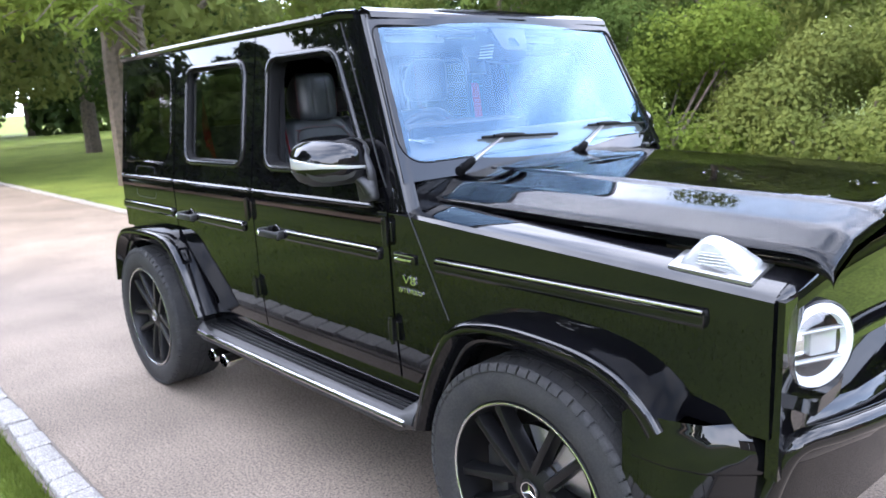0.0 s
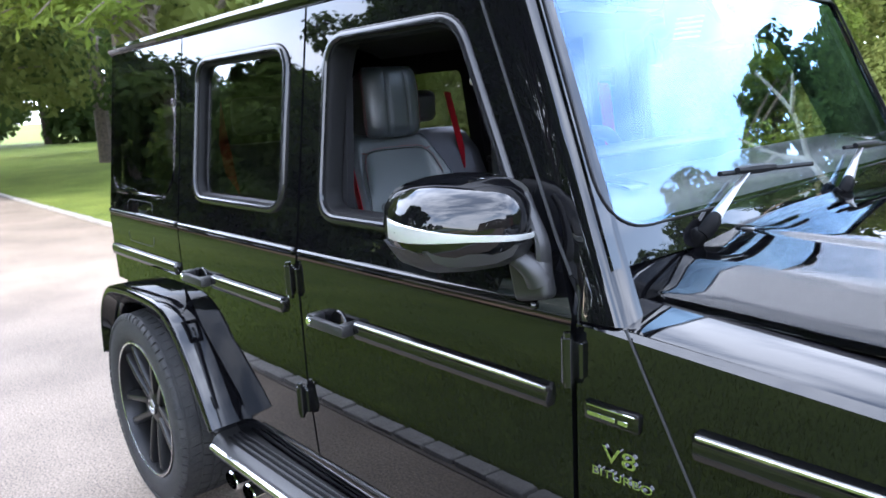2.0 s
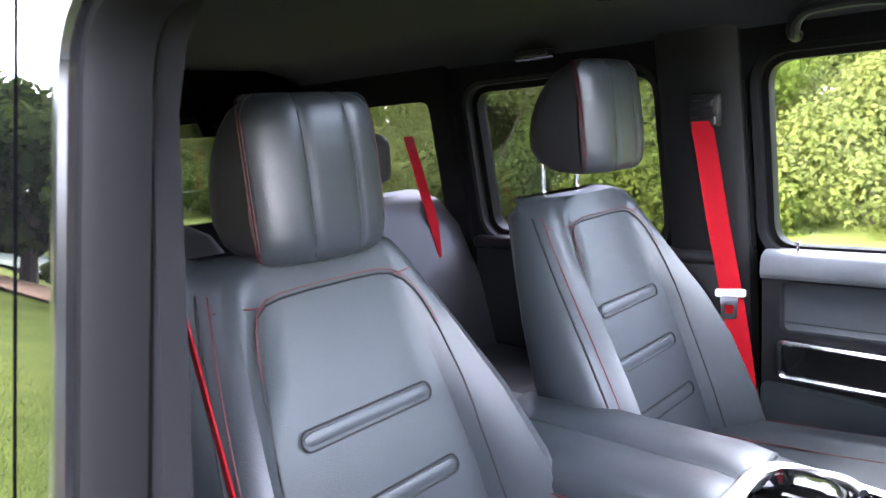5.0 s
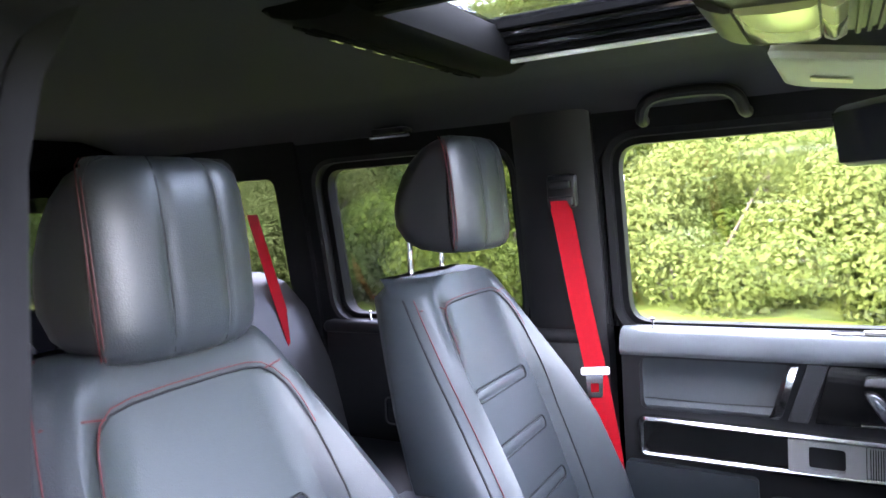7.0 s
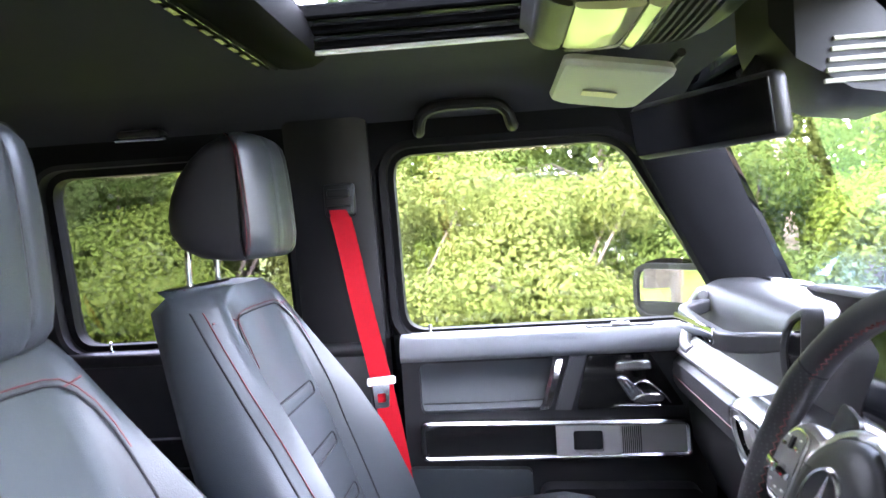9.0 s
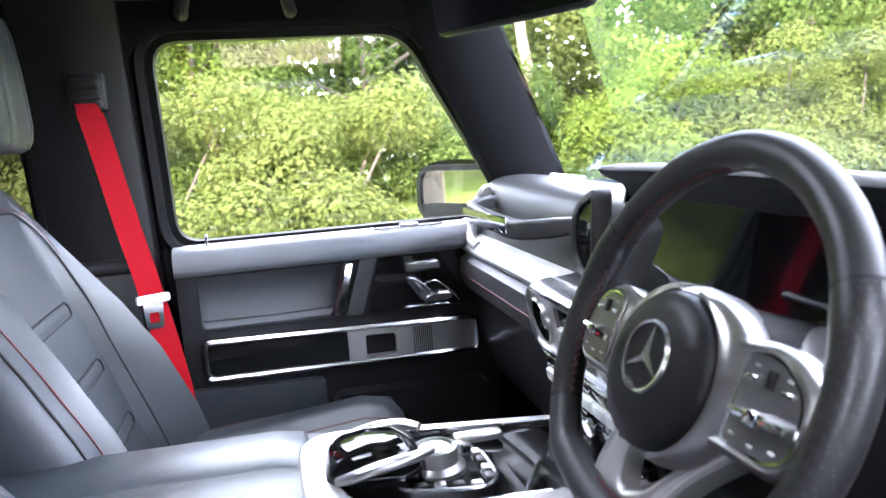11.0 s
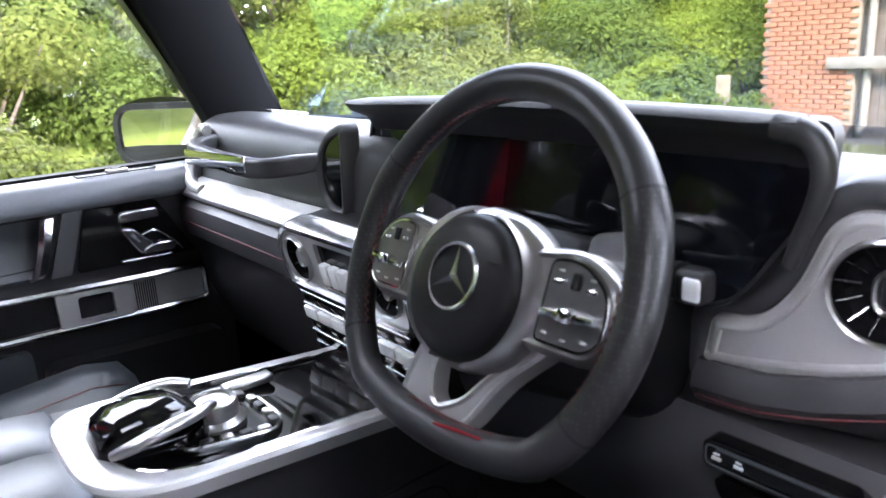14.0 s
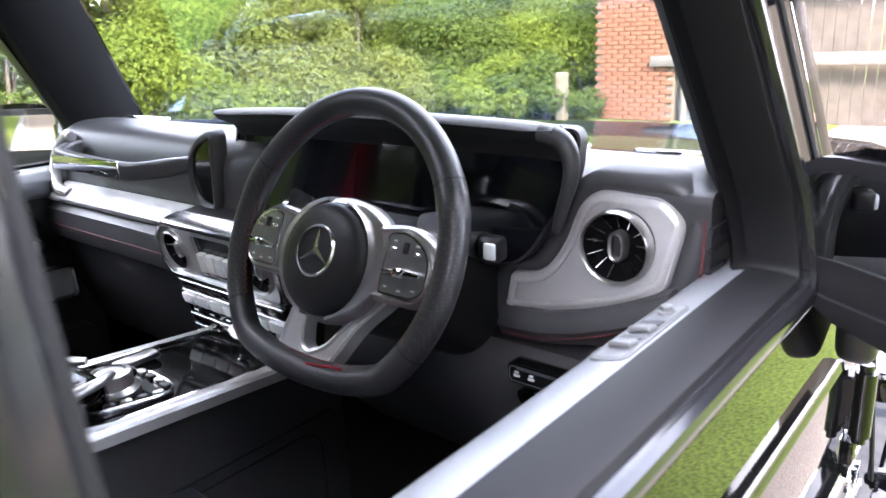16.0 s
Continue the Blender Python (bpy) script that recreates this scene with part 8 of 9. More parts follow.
# ---------------------------------------------------------------- centre stack and console
def centre_stack():
    lean = Matrix.Rotation(radians(-12), 4, "Y")
    o = Vector((-0.915, 0.0, 1.265))
    P = lambda u, v, d=0.0: o + lean @ Vector((d, u, v))
    outl = rounded([(-0.165, -0.05), (0.165, -0.05), (0.165, 0.03), (0.13, 0.058), (-0.13, 0.058), (-0.165, 0.03)], [0.03, 0.03, 0.025, 0.02, 0.02, 0.025], 5)
    circs = [[(s * 0.112 + 0.037 * math.cos(2 * math.pi * k / 28), 0.004 + 0.037 * math.sin(2 * math.pi * k / 28)) for k in range(28)] for s in (-1, 1)]
    mid = rounded([(-0.055, -0.035), (0.055, -0.035), (0.055, 0.04), (-0.055, 0.04)], 0.008)
    bm = bmesh.new()
    plate(bm, outl, circs + [mid], lambda u, v, d: P(u, v, d), 0.04)
    st = part("centre_panel", bm, SILVER, car, "satin silver centre panel with two round vents")
    bm = bmesh.new()
    ring(bm, outl, lambda u, v, d: P(u, v, d), [(-0.007, -0.005), (0.0, -0.004), (0.005, 0.006), (0.005, 0.03), (-0.007, 0.03)])
    part("stack_edge", bm, ALU, st)
    for s in (-1, 1):
        make_vent(st, P(s * 0.112, 0.004, 0.004), 0.036, 9, lean)
    bm = bmesh.new()
    plate(bm, mid, [], lambda u, v, d: P(u, v, 0.006 + d), 0.01)
    part("display_window", bm, SCREEN, st)
    for k in range(4):
        bm = bmesh.new()
        rbox(bm, P(-0.036 + 0.024 * k, -0.006, 0.0), (0.012, 0.021, 0.034), 0.004, 2, m=lean)
        part("rocker_switch", bm, PALE, st, "pale lit rocker switch")
    # body behind and the rows of buttons
    bm = bmesh.new()
    loft(bm, [[Vector((-0.72, y, 1.34)), P(y, 0.05, 0.03), P(y, -0.05, 0.02), P(y, -0.17, 0.012), Vector((-0.70, y, 1.0))] for y in (-0.155, -0.15, 0.15, 0.155)])
    part("stack_body", bm, TRIM_DARK, st)
    for row, (v, h, mt) in enumerate(((-0.068, 0.016, GLOSS), (-0.091, 0.020, PALE), (-0.115, 0.018, GLOSS), (-0.138, 0.016, GLOSS), (-0.158, 0.012, GLOSS))):
        for k in range(7):
            if row in (2, 3) and k == 3:
                continue
            bm = bmesh.new()
            rbox(bm, P(-0.123 + 0.041 * k, v, 0.006 if row != 1 else 0.0), (0.014, 0.0385, h), 0.003, 2, m=lean)
            part("stack_button", bm, mt, st)
        bm = bmesh.new()
        rbox(bm, P(0, v + h / 2 + 0.0035, 0.004), (0.012, 0.29, 0.003), 0.001, 1, m=lean)
        part("bright_line", bm, ALU, st)
    bm = bmesh.new()
    lathe(bm, [(0.015, 0.0), (0.015, 0.014), (0.012, 0.017), (0.0, 0.017)], Matrix.Translation(P(0.0, -0.126, 0.004)) @ lean @ Matrix.Rotation(radians(-90), 4, "Y"), 24)
    part("volume_knob", bm, CHROME, st, "small chrome knob")
    for k in range(6):
        bm = bmesh.new()
        rbox(bm, P(-0.12 + 0.048 * k, -0.1145, -0.0016), (0.001, 0.012, 0.002), 0.0003, 1, m=lean)
        part("button_symbol", bm, WHITE, st)


centre_stack()


def console():
    zt = lambda x: 1.118 + 0.035 * max(0.0, (-x - 1.0) / 0.28)
    # body
    bm = bmesh.new()
    rows = []
    for x in (-0.80, -0.93, -1.1, -1.27, -1.30, -1.78, -1.82):
        z = zt(max(x, -1.28)) - 0.006
        rows.append([Vector((x, y, zz)) for y, zz in ((-0.135, 0.66), (-0.14, z - 0.05), (-0.132, z - 0.008), (-0.12, z), (0.12, z), (0.132, z - 0.008), (0.14, z - 0.05), (0.135, 0.66))])
    loft(bm, rows)
    c = part("centre_console", bm, DASH, car, "dark centre console with piano black top and silver edging")
    # silver deck with a rounded tail, open over the glossy well
    top = rounded([(-1.285, -0.125), (-0.87, -0.118), (-0.87, 0.118), (-1.285, 0.125)], [0.085, 0.01, 0.01, 0.085], 9)
    well = rounded([(-1.252, -0.106), (-0.875, -0.104), (-0.875, 0.104), (-1.252, 0.106)], [0.085, 0.008, 0.008, 0.085], 9)
    bm = bmesh.new()
    plate(bm, top, [well], lambda u, v, d: Vector((u, v, zt(u) + 0.0055 - d)), 0.014)
    ring(bm, top, lambda u, v, d: Vector((u, v, zt(u) + d)), [(0.0, -0.002), (0.0, 0.0053), (0.004, 0.0045), (0.009, 0.0), (0.011, -0.014), (0.0, -0.014)])
    part("console_rim", bm, SILVER, c, "satin silver console edging with a rounded tail", 30)
    bm = bmesh.new()
    ring(bm, well, lambda u, v, d: Vector((u, v, zt(u) + d)), [(0.0015, 0.0056), (0.0, 0.0066), (-0.0015, 0.0056), (-0.0025, -0.002), (0.0015, -0.002)])
    part("well_edge", bm, CHROME, c, "thin bright edge of the well")
    bm = bmesh.new()
    plate(bm, offset_loop(top, -0.004), [], lambda u, v, d: Vector((u, v, zt(u) - 0.0045 - d)), 0.004)
    part("console_top", bm, GLOSS, c, "piano black console top")
    # palm rest with touchpad, controller dial, framed button field
    bm = bmesh.new()
    rows = []
    for x, w, h in ((-1.262, 0.030, 0.010), (-1.252, 0.044, 0.028), (-1.235, 0.050, 0.040), (-1.205, 0.052, 0.048), (-1.172, 0.050, 0.050), (-1.152, 0.045, 0.044), (-1.142, 0.036, 0.030)):
        z = zt(x)
        rows.append([Vector((x, -0.005 + w * u, z + h * v)) for u, v in ((-1, 0.1), (-0.97, 0.6), (-0.88, 0.86), (-0.6, 0.97), (0, 1.0), (0.6, 0.97), (0.88, 0.86), (0.97, 0.6), (1, 0.1))])
    loft(bm, rows)
    pr = part("palm_rest", bm, GLOSS, c, "glossy touchpad palm rest with silver arms", 50)
    for s in (-1, 1):
        bm = bmesh.new()
        pts = spline([(-1.250, -0.005 + s * 0.044, zt(-1.25) + 0.012), (-1.232, -0.005 + s * 0.055, zt(-1.23) + 0.022), (-1.195, -0.005 + s * 0.057, zt(-1.2) + 0.034), (-1.158, -0.005 + s * 0.052, zt(-1.16) + 0.042), (-1.135, -0.005 + s * 0.036, zt(-1.13) + 0.044)], 5)
        tube(bm, pts, [0.006 + 0.005 * math.sin(math.pi * min(1.0, 0.12 + 0.8 * i / (len(pts) - 1))) for i in range(len(pts))], 12, flat=0.7)
        part("silver_arm", bm, SATIN, pr, "satin silver arm", 60)
    bm = bmesh.new()
    lathe(bm, [(0.0, 0.0), (0.038, 0.0), (0.038, 0.010), (0.033, 0.014), (0.030, 0.016), (0.030, 0.030), (0.028, 0.035), (0.022, 0.037), (0.020, 0.034), (0.0, 0.034)], Matrix.Translation((-1.125, -0.012, zt(-1.125))), 40)
    part("controller_dial", bm, SATIN, c, "satin metal controller dial")
    loop = rounded([(-1.185, -0.076), (-1.075, -0.078), (-1.050, -0.045), (-1.050, 0.035), (-1.075, 0.068), (-1.185, 0.066)], [0.02, 0.018, 0.02, 0.02, 0.018, 0.02], 5)
    bm = bmesh.new()
    plate(bm, loop, [], lambda u, v, d: Vector((u, v, zt(u) + 0.005 - d)), 0.004)
    field = part("button_field", bm, GLOSS, c, "glossy black button field")
    bm = bmesh.new()
    ring(bm, loop, lambda u, v, d: Vector((u, v, zt(u) + 0.006 + d)), [(0, -0.006), (0, 0.002), (-0.003, 0.0035), (-0.006, 0.001), (-0.006, -0.006)])
    part("bright_loop", bm, ALU, field, "bright metal frame")
    for k, (x, y) in enumerate(((-1.155, -0.066), (-1.132, -0.066), (-1.109, -0.066), (-1.086, -0.066), (-1.066, -0.048), (-1.062, -0.024), (-1.062, 0.0), (-1.062, 0.024), (-1.070, 0.046), (-1.095, 0.056), (-1.125, 0.056))):
        bm = bmesh.new()
        rbox(bm, (x, y, zt(x) + 0.008), (0.015, 0.012, 0.008) if k < 4 or k > 8 else (0.012, 0.017, 0.008), 0.003, 2)
        part("console_button", bm, SATIN if k % 2 else PLASTIC, field)
    bm = bmesh.new()
    rbox(bm, (-1.045, 0.075, zt(-1.045) + 0.010), (0.07, 0.026, 0.012), 0.005, 3)
    part("cover_tab", bm, SATIN, c, "satin cover tab")
    # sliding lid of the front tray
    bm = bmesh.new()
    plate(bm, rounded([(-1.03, -0.098), (-0.885, -0.094), (-0.885, 0.094), (-1.03, 0.098)], 0.01), [], lambda u, v, d: Vector((u, v, zt(u) + 0.0035 - d)), 0.003)
    part("tray_lid", bm, GLOSS, c, "glossy sliding tray lid")
    # the top stands a little towards the driver
    for ob in c.children_recursive:
        ob.data.transform(Matrix.Translation((0, -0.025, 0)))
    # armrest, two cushions with a seam
    for s in (-1, 1):
        bm = bmesh.new()
        rows = []
        for x, h in ((-1.272, 0.0), (-1.282, 0.012), (-1.32, 0.018), (-1.6, 0.022), (-1.74, 0.016), (-1.765, 0.0)):
            z = 1.142 + h
            rows.append([Vector((x, s * y, zz)) for y, zz in ((0.001, 1.10), (0.001, z - 0.003), (0.006, z), (0.115, z), (0.134, z - 0.01), (0.140, z - 0.028), (0.138, 1.10))])
        loft(bm, rows)
        part("armrest", bm, LEATHER, c, "black leather armrest half", 50)
        for zz in (1.124, 1.118):
            bm = bmesh.new()
            line(bm, [(-1.285 - 0.47 * k / 8, s * 0.1415, zz) for k in range(9)], 0.0011)
            part("stitching", bm, STITCH, c)
        for gx, gl, gz in ((-1.5, 0.5, 1.075), (-1.2, 0.75, 1.01)):
            bm = bmesh.new()
            rbox(bm, (gx, s * 0.139, gz), (gl, 0.006, 0.004), 0.001, 1)
            part("side_groove", bm, SEAM, c)
        bm = bmesh.new()
        ring(bm, rounded([(-1.15, 0.76), (-0.85, 0.76), (-0.85, 0.99), (-1.15, 0.99)], 0.05), lambda u, v, d: Vector((u, s * (0.1395 - d), v)), [(0, 0.003), (0, -0.001), (-0.003, -0.001), (-0.003, 0.003)])
        part("knee_pad", bm, SEAM, c)


console()


# ---------------------------------------------------------------- steering wheel
def steering_wheel():
    a = radians(24)
    C = Vector((-0.985, -0.372, 1.367))
    n, up, rt = Vector((-math.cos(a), 0, math.sin(a))), Vector((math.sin(a), 0, math.cos(a))), Vector((0, -1, 0))
    L = lambda u, v, d=0.0: C + rt * u + up * v + n * d
    R = 0.173

    def rim_pt(t):
        """Point on the rim's centre line; flattened at the bottom."""
        u, v = R * math.cos(t), R * math.sin(t)
        if v < -0.128:
            v = -0.128 - (abs(v) - 0.128) * 0.42
        return u, v

    N = 96

    def rim_piece(t0, t1, mt, nm, fat=1.0, label=""):
        k = max(4, int(N * (t1 - t0) / (2 * math.pi)))
        rows = []
        for i in range(k + 1):
            t = t0 + (t1 - t0) * i / k
            u, v = rim_pt(t)
            u2, v2 = rim_pt(t + 0.01)
            tang = Vector((u2 - u, v2 - v)).normalized()
            outw = Vector((tang.y, -tang.x))
            # thumb rests swell the grip at ten and two
            sw = 1.0 + 0.10 * sum(math.exp(-((t - q) / 0.16) ** 2) for q in (radians(22), radians(158)))
            rows.append([L(u + outw.x * 0.0168 * fat * sw * math.cos(w), v + outw.y * 0.0168 * fat * sw * math.cos(w), 0.0158 * fat * sw * math.sin(w)) for w in [2 * math.pi * j / 16 for j in range(16)]])
        bm = bmesh.new()
        loft(bm, rows)
        return bm

    D = radians
    bm = rim_piece(D(30), D(150), None, "")
    sw = part("steering_wheel", bm, WHEEL_LEATHER, car, "leather steering wheel with flat bottom and silver spokes", 60)
    for t0, t1, mt, nm in ((150, 212, LEATHER_PERF, "perforated_grip"), (-32, 30, LEATHER_PERF, "perforated_grip"), (212, 328, WHEEL_LEATHER, "lower_rim")):
        bm = rim_piece(D(t0), D(t1), None, "", 1.0)
        part(nm, bm, mt, sw, "perforated leather grip" if mt is LEATHER_PERF else "", 60)
    for t in (30, 150, 212, 328):
        bm = rim_piece(D(t - 0.35), D(t + 0.35), None, "", 1.015)
        part("rim_seam", bm, SEAM, sw)
    # red thread on the inner side of the rim
    for t0, t1 in ((150, 212), (-32, 30), (95, 150), (255, 300)):
        bm = bmesh.new()
        pts = []
        for i in range(40):
            t = D(t0 + (t1 - t0) * i / 39)
            u, v = rim_pt(t)
            r = math.hypot(u, v)
            k = (r - 0.0165) / r
            pts.append(L(u * k, v * k, 0.004 + (0.0022 if i % 2 else -0.0022)))
        line(bm, pts, 0.0008, 4)
        part("stitching", bm, STITCH, sw, "red cross stitching")
    # airbag hub
    H0 = (0.0, -0.016)
    bm = bmesh.new()
    rows = []
    for r, d in ((0.065, -0.045), (0.066, 0.0), (0.0648, 0.012), (0.0605, 0.019), (0.046, 0.0235), (0.025, 0.0255), (0.002, 0.026)):
        rows.append([L(H0[0] + r * 1.03 * math.cos(t), H0[1] + r * (1.0 if math.sin(t) > -0.2 else 1.03) * math.sin(t), d) for t in [2 * math.pi * k / 40 for k in range(40)]])
    loft(bm, rows)
    hub = part("airbag_cover", bm, TRIM_DARK, sw, "round dark airbag cover", 60)
    bm = bmesh.new()
    m = Matrix.Translation(L(0.0, -0.010, 0.0240)) @ Matrix([[rt.x, up.x, n.x, 0], [rt.y, up.y, n.y, 0], [rt.z, up.z, n.z, 0], [0, 0, 0, 1]])
    lathe(bm, [(0.0268, 0.0), (0.0275, 0.0045), (0.0295, 0.005), (0.031, 0.0025), (0.031, 0.0)], m, 48)
    for k in range(3):
        t = 2 * math.pi * k / 3 + math.pi / 2
        c1, q = Vector((math.cos(t), math.sin(t), 0)), Vector((-math.sin(t), math.cos(t), 0))
        p = [bm.verts.new(m @ v) for v in (q * 0.0045 - c1 * 0.003 + Vector((0, 0, 0.002)), -q * 0.0045 - c1 * 0.003 + Vector((0, 0, 0.002)), c1 * 0.0275 + Vector((0, 0, 0.003)), Vector((0, 0, 0.0065)))]
        bm.faces.new((p[0], p[3], p[2]))
        bm.faces.new((p[3], p[1], p[2]))
    part("hub_emblem", bm, EMBLEM, hub, "plain chrome ring with three arms", 20)
    words("hub_lettering", "AIRBAG", 0.0065, Matrix.Translation(L(0.0, -0.056, 0.0235)) @ m.to_3x3().to_4x4(), SEAM, hub, 0.0004)
    for s in (-1, 1):
        bm = bmesh.new()
        rbox(bm, L(s * 0.042, 0.010, 0.0245), (0.0007, 0.012, 0.0012), 0.0002, 1, m=Matrix.Rotation(-a * -1, 4, "Y"))
        part("horn_symbol", bm, SEAM, hub)
    # satin carrier: crescent behind the hub flowing into both spokes
    bm = bmesh.new()
    ringo = [(0.0 + 0.072 * math.cos(t), H0[1] + 0.0715 * math.sin(t)) for t in [2 * math.pi * k / 48 for k in range(48)]]
    ring(bm, ringo, lambda u, v, d: L(u, v, -d), [(0.0, 0.0), (-0.005, -0.006), (-0.006, 0.03), (0.003, 0.035), (0.004, 0.01)])
    part("hub_ring", bm, SATIN, sw, "satin silver ring round the hub")
    for s in (-1, 1):
        # crescent that swells from the hub ring towards the control pad
        bm = bmesh.new()
        rows = []
        for k in range(17):
            t = radians(-72 + 150 * k / 16)
            wd = 0.002 + 0.020 * math.cos((t - radians(3)) * 1.05) ** 1.5 if abs(t - radians(3)) < 1.45 else 0.002
            c1 = (s * math.cos(t), math.sin(t))
            rows.append([L(c1[0] * r, H0[1] + c1[1] * r, d) for r, d in ((0.067, -0.02), (0.067, 0.007), (0.0685, 0.0105), (0.072, 0.010), (0.070 + wd * 0.7, 0.006), (0.071 + wd, -0.002), (0.071 + wd, -0.02))])
        loft(bm, rows)
        part("hub_crescent", bm, SATIN, sw, "satin silver crescent beside the hub", 40)
        o = rounded([(s * 0.066, 0.030), (s * 0.118, 0.037), (s * 0.155, 0.013), (s * 0.157, -0.030), (s * 0.140, -0.046), (s * 0.068, -0.046)], [0.008, 0.03, 0.02, 0.018, 0.015, 0.01], 6)
        bend = lambda u: -0.08 * max(0, abs(u) - 0.10)
        bm = bmesh.new()
        plate(bm, offset_loop(o, -0.004), [], lambda u, v, d: L(u, v, 0.0045 - d + bend(u)), 0.022)
        ring(bm, o, lambda u, v, d: L(u, v, 0.0045 - d + bend(u)), [(-0.006, 0.0), (-0.003, -0.0022), (0.0, 0.0), (0.003, 0.005), (0.003, 0.02), (-0.006, 0.02)])
        sp = part("spoke", bm, SATIN, sw, "satin silver spoke with control pads", 40)
        pad = rounded([(s * 0.090, 0.026), (s * 0.117, 0.030), (s * 0.148, 0.010), (s * 0.150, -0.028), (s * 0.137, -0.039), (s * 0.090, -0.039)], [0.006, 0.025, 0.015, 0.012, 0.012, 0.006], 5)
        bm = bmesh.new()
        plate(bm, pad, [], lambda u, v, d: L(u, v, 0.0078 - d + bend(u)), 0.005)
        pd = part("control_pad", bm, PAD_GREY, sp, "metal control pad")
        bm = bmesh.new()
        ring(bm, pad, lambda u, v, d: L(u, v, 0.0078 - d + bend(u)), [(-0.0012, 0.001), (-0.0012, -0.0007), (0.0006, -0.0007), (0.0006, 0.002)])
        part("pad_edge", bm, CHROME, pd, "thin bright pad edge")
        bm = bmesh.new()
        tube(bm, [L(s * 0.094, -0.016, 0.0115), L(s * 0.119, -0.0145, 0.0125), L(s * 0.144, -0.013, 0.0095)], [0.0032, 0.0042, 0.0032], 10)
        rbox(bm, L(s * 0.119, -0.0145, 0.011), (0.013, 0.015, 0.011), 0.003, 2, m=Matrix.Rotation(a, 4, "Y"))
        part("pad_roller", bm, CHROME, pd, "bright roller and slider")
        bm = bmesh.new()
        rbox(bm, L(s * 0.117, 0.013, 0.0075), (0.004, 0.0065, 0.0125), 0.0012, 2, m=Matrix.Rotation(a, 4, "Y"))
        part("touch_button", bm, SEAM, pd, "small dark touch button")
        for uu, vv in ((0.101, 0.010), (0.133, 0.008)):
            bm = bmesh.new()
            rbox(bm, L(s * uu, vv, 0.0085 + bend(uu)), (0.004, 0.010, 0.0042), 0.0012, 2, m=Matrix.Rotation(a, 4, "Y"))
            part("pad_button", bm, CHROME, pd)
        for uu, vv in ((0.101, 0.019), (0.131, 0.017), (0.099, -0.031), (0.118, -0.033), (0.136, -0.030)):
            bm = bmesh.new()
            rbox(bm, L(s * uu, vv, 0.0083 + bend(uu)), (0.001, 0.0055, 0.0018), 0.0003, 1, m=Matrix.Rotation(a, 4, "Y"))
            part("pad_symbol", bm, PALE, pd)
        # paddle behind
        bm = bmesh.new()
        plate(bm, rounded([(s * 0.09, 0.055), (s * 0.135, 0.065), (s * 0.14, 0.0), (s * 0.09, -0.02)], 0.01), [], lambda u, v, d: L(u, v, -0.030 - d), 0.006)
        part("shift_paddle", bm, ALU, sw, "metal shift paddle")
    # split lower spoke: two satin legs meeting on the rim, open between
    outer = rounded([(-0.050, -0.080), (-0.060, -0.117), (-0.060, -0.147), (-0.046, -0.157), (0.002, -0.152), (0.032, -0.133), (0.062, -0.083), (0.108, -0.038), (0.098, -0.034), (0.072, -0.056), (0.042, -0.085), (0.020, -0.113), (-0.008, -0.127), (-0.020, -0.120), (-0.026, -0.096), (-0.022, -0.080)], [0.004, 0.012, 0.012, 0.01, 0.014, 0.014, 0.02, 0.003, 0.003, 0.012, 0.012, 0.012, 0.008, 0.008, 0.01, 0.004], 4)
    bm = bmesh.new()
    plate(bm, offset_loop(outer, -0.003), [], lambda u, v, d: L(u, v, -0.004 - d), 0.018)
    ring(bm, outer, lambda u, v, d: L(u, v, -0.004 - d), [(-0.005, 0.0), (-0.002, -0.002), (0.0015, 0.0), (0.003, 0.005), (0.003, 0.018), (-0.005, 0.018)])
    part("lower_spoke", bm, SILVER, sw, "satin silver open lower spoke", 30)
    bm = bmesh.new()
    tube(bm, spline([L(0.012, -0.137, 0.013), L(0.025, -0.135, 0.014), L(0.045, -0.132, 0.0145), L(0.07, -0.129, 0.0145)], 6), 0.0012, 5)
    part("stitching", bm, BELT, sw, "bright red cross stitching")
    # column and stalks
    bm = bmesh.new()
    rows = []
    for d, w, h in ((-0.03, 0.07, 0.07), (-0.06, 0.075, 0.075), (-0.12, 0.085, 0.08), (-0.22, 0.10, 0.09)):
        rows.append([L(0.0 + w * math.cos(t) * abs(math.cos(t)) ** -0.4, -0.02 + h * math.sin(t) * abs(math.sin(t)) ** -0.4, d) if abs(math.cos(t)) > 1e-6 and abs(math.sin(t)) > 1e-6 else L(w * round(math.cos(t)), -0.02 + h * round(math.sin(t)), d) for t in [2 * math.pi * k / 24 for k in range(24)]])
    loft(bm, rows)
    cl = part("steering_column", bm, TRIM_DARK, car, "dark steering column cover", 60)
    bm = bmesh.new()
    tube(bm, [(-0.86, -0.42, 1.357), (-0.868, -0.47, 1.357), (-0.872, -0.505, 1.358)], [0.010, 0.013, 0.0175], 12)
    part("stalk", bm, PLASTIC, cl, "black column stalk")
    bm = bmesh.new()
    rbox(bm, (-0.875, -0.519, 1.358), (0.026, 0.028, 0.030), 0.007, 3)
    part("stalk_end", bm, PLASTIC, cl)
    bm = bmesh.new()
    rbox(bm, (-0.888, -0.524, 1.358), (0.006, 0.016, 0.02), 0.003, 2)
    part("stalk_button", bm, WHITE, cl, "pale stalk button")
    bm = bmesh.new()
    tube(bm, [(-0.88, -0.30, 1.372), (-0.89, -0.24, 1.374), (-0.895, -0.175, 1.376)], [0.012, 0.013, 0.011], 10, flat=0.6)
    part("stalk", bm, ALU, cl, "satin gear selector stalk")


steering_wheel()

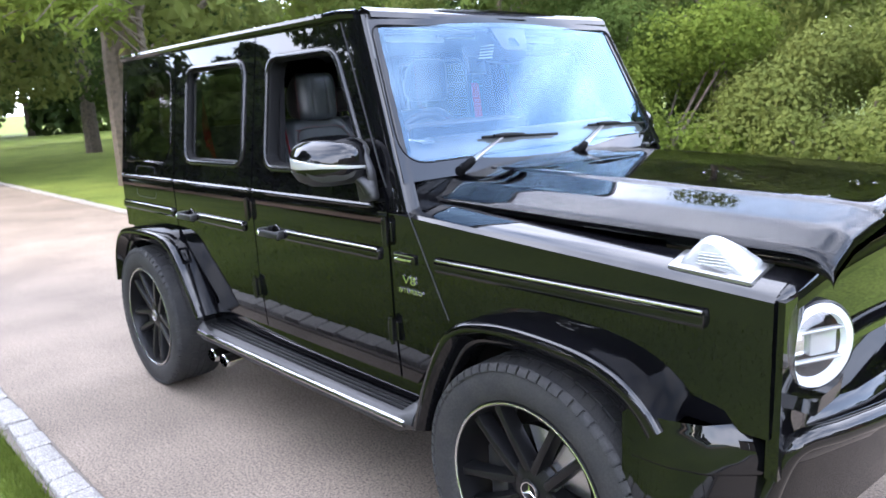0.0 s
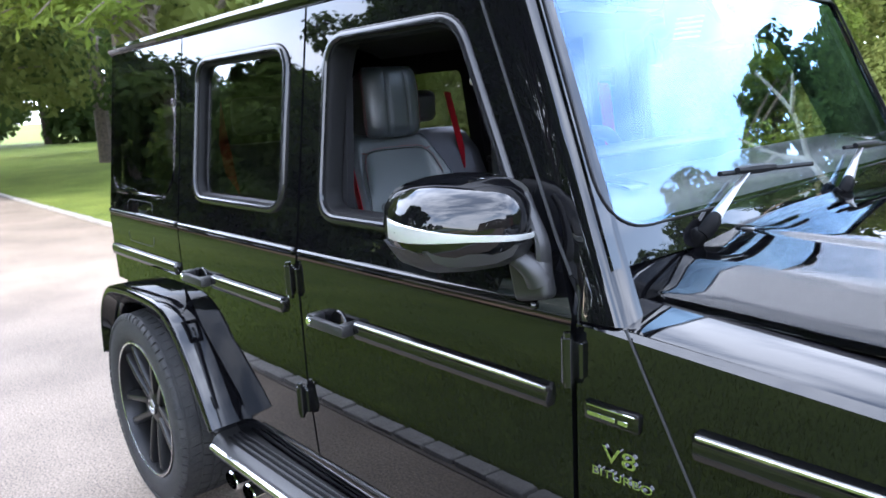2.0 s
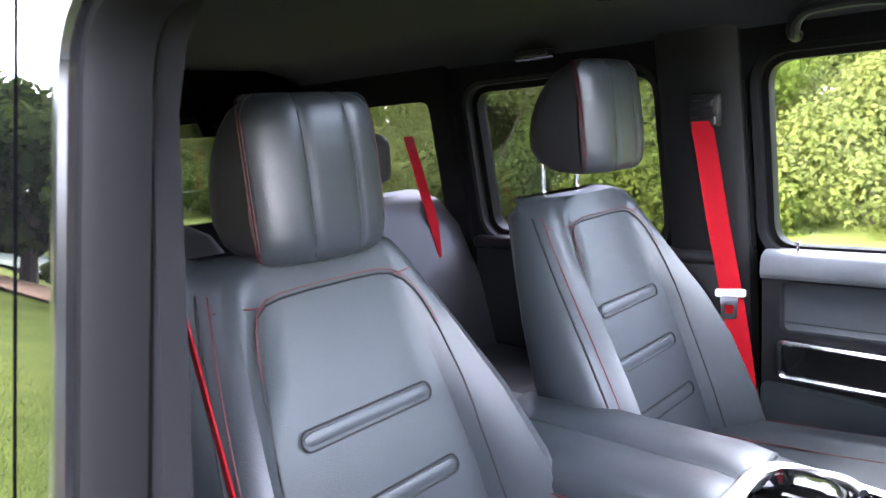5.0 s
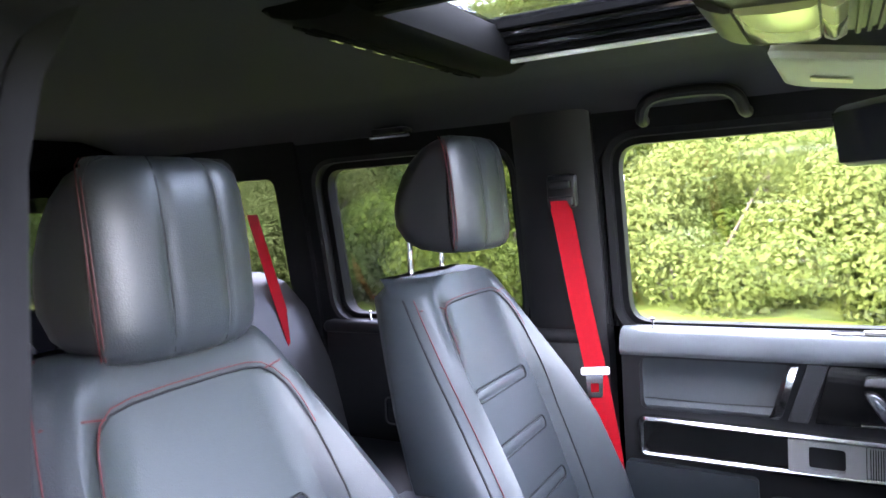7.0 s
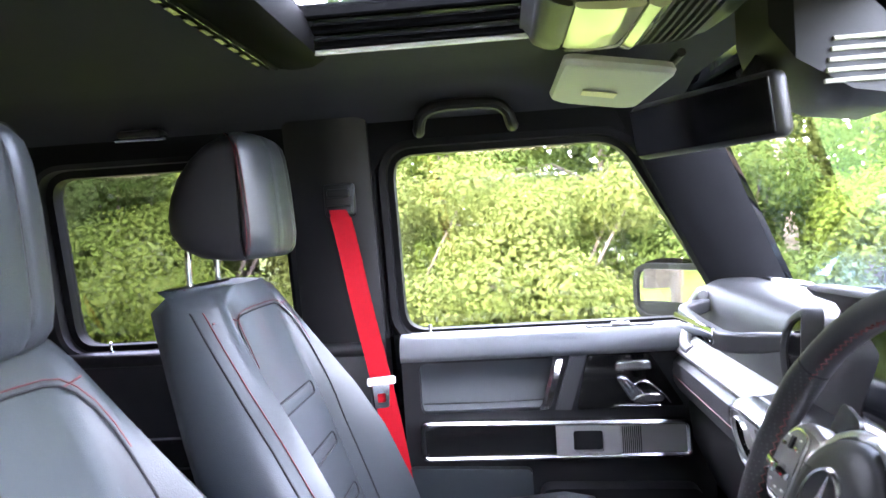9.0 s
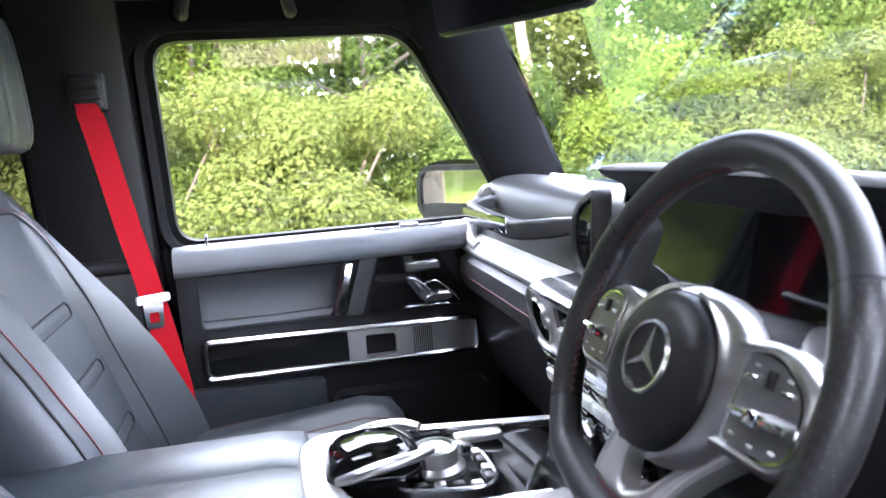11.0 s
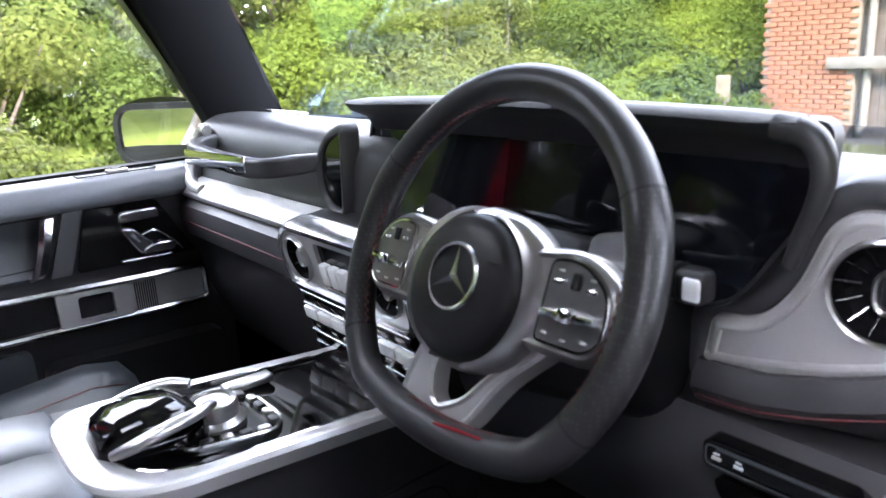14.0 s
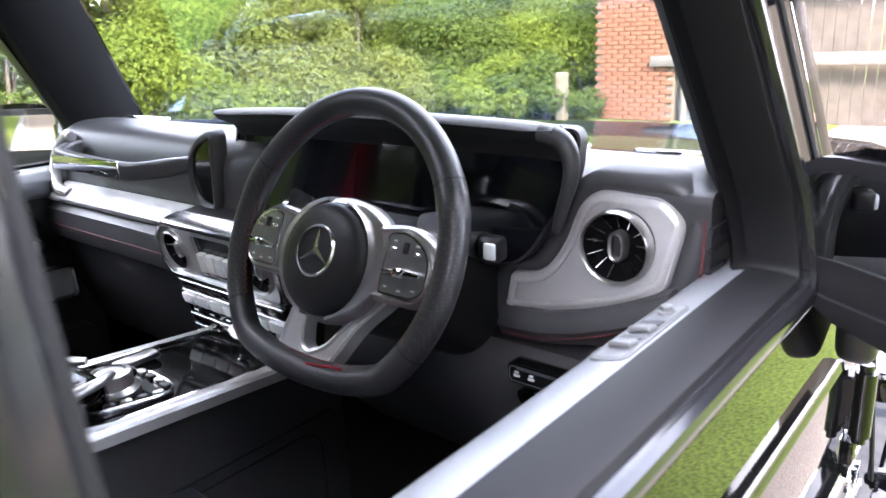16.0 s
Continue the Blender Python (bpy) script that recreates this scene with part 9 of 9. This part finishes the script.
# ---------------------------------------------------------------- small pieces of the setting
def kerb_run(y0, side, x0, x1, label, seed):
    rr = random.Random(seed)
    ob = thing("kerb", label, "kerb", (0, y0, 0), kind="structure")
    shapes = []
    for k in range(6):
        bm = bmesh.new()
        rbox(bm, (0, 0, 0), (0.185 + 0.008 * (k % 3), 0.125, 0.14), 0.014, 2, taper=(0.96, 0.93))
        for v in bm.verts:
            v.co += Vector((rr.uniform(-1, 1), rr.uniform(-1, 1), rr.uniform(-1, 1))) * 0.0035
        me = bpy.data.meshes.new("sett")
        bm.to_mesh(me)
        bm.free()
        me.materials.append(STONE)
        me.shade_smooth()
        me.set_sharp_from_angle(angle=radians(50))
        shapes.append(me)
    x, k = x0, 0
    while x < x1:
        s = new("sett", shapes[rr.randrange(6)])
        s.parent = ob
        s.matrix_parent_inverse = ob.matrix_basis.inverted()
        s.matrix_basis = pose(x, y0 + rr.uniform(-0.008, 0.008), -0.005 + rr.uniform(-0.006, 0.006), rr.uniform(-2, 2), rr.uniform(-2, 2), rr.uniform(-2.5, 2.5) + 180 * rr.randrange(2))
        x += 0.203
        k += 1
    bm = bmesh.new()
    rbox(bm, ((x0 + x1) / 2, y0, -0.03), (x1 - x0, 0.16, 0.12), 0.004, 1)
    part("joint_bed", bm, MORTAR, ob)


kerb_run(-1.69, -1, -12.0, 5.0, "pale granite sett kerb flush with the lawn", 3)
kerb_run(1.58, 1, -34.0, 6.0, "pale granite sett kerb on the far edge of the driveway", 4)


def grass_patch(name, x0, x1, y0, y1, n, seed, h=0.045):
    rng = np.random.default_rng(seed)
    x, y = rng.uniform(x0, x1, n) + rng.normal(0, 0.4, n), y1 - (y1 - y0) * 1.25 * rng.beta(1, 2.0, n)
    an, ln = rng.uniform(0, 2 * np.pi, n), h * rng.uniform(0.6, 1.4, n)
    tip = np.stack([x + 0.5 * ln * np.cos(an), y + 0.5 * ln * np.sin(an), 0.005 + ln], 1)
    w = 0.0035
    a = np.stack([x - w * np.sin(an), y + w * np.cos(an), np.zeros(n)], 1)
    b = np.stack([x + w * np.sin(an), y - w * np.cos(an), np.zeros(n)], 1)
    me = bpy.data.meshes.new(name)
    me.from_pydata(np.stack([a, b, tip], 1).reshape(-1, 3).tolist(), [], np.arange(3 * n).reshape(-1, 3).tolist())
    me.materials.append(GRASS)
    tagged(new(name, me), "short mown green grass beside the kerb", "grass", kind="stuff")


grass_patch("grass", -4.6, -0.6, -3.4, -1.765, 60000, 8)
grass_patch("grass", -14.0, -4.6, -4.2, -1.765, 30000, 9, 0.06)


def bricks():
    """Bricks of the pier in running bond."""
    bm = bmesh.new()
    rbox(bm, (0, 0, 0), (0.05, 0.212, 0.063), 0.004, 1)
    me = bpy.data.meshes.new("brick")
    bm.to_mesh(me)
    bm.free()
    me.materials.append(BRICK)
    for row in range(42):
        for col in range(7):
            y = 4.18 + 0.224 * col + (0.112 if row % 2 else 0)
            if y > 5.45:
                continue
            b = new("brick", me)
            b.parent = building
            b.matrix_parent_inverse = building.matrix_basis.inverted()
            b.matrix_basis = pose(10.49, y, 0.04 + 0.075 * row)


bricks()
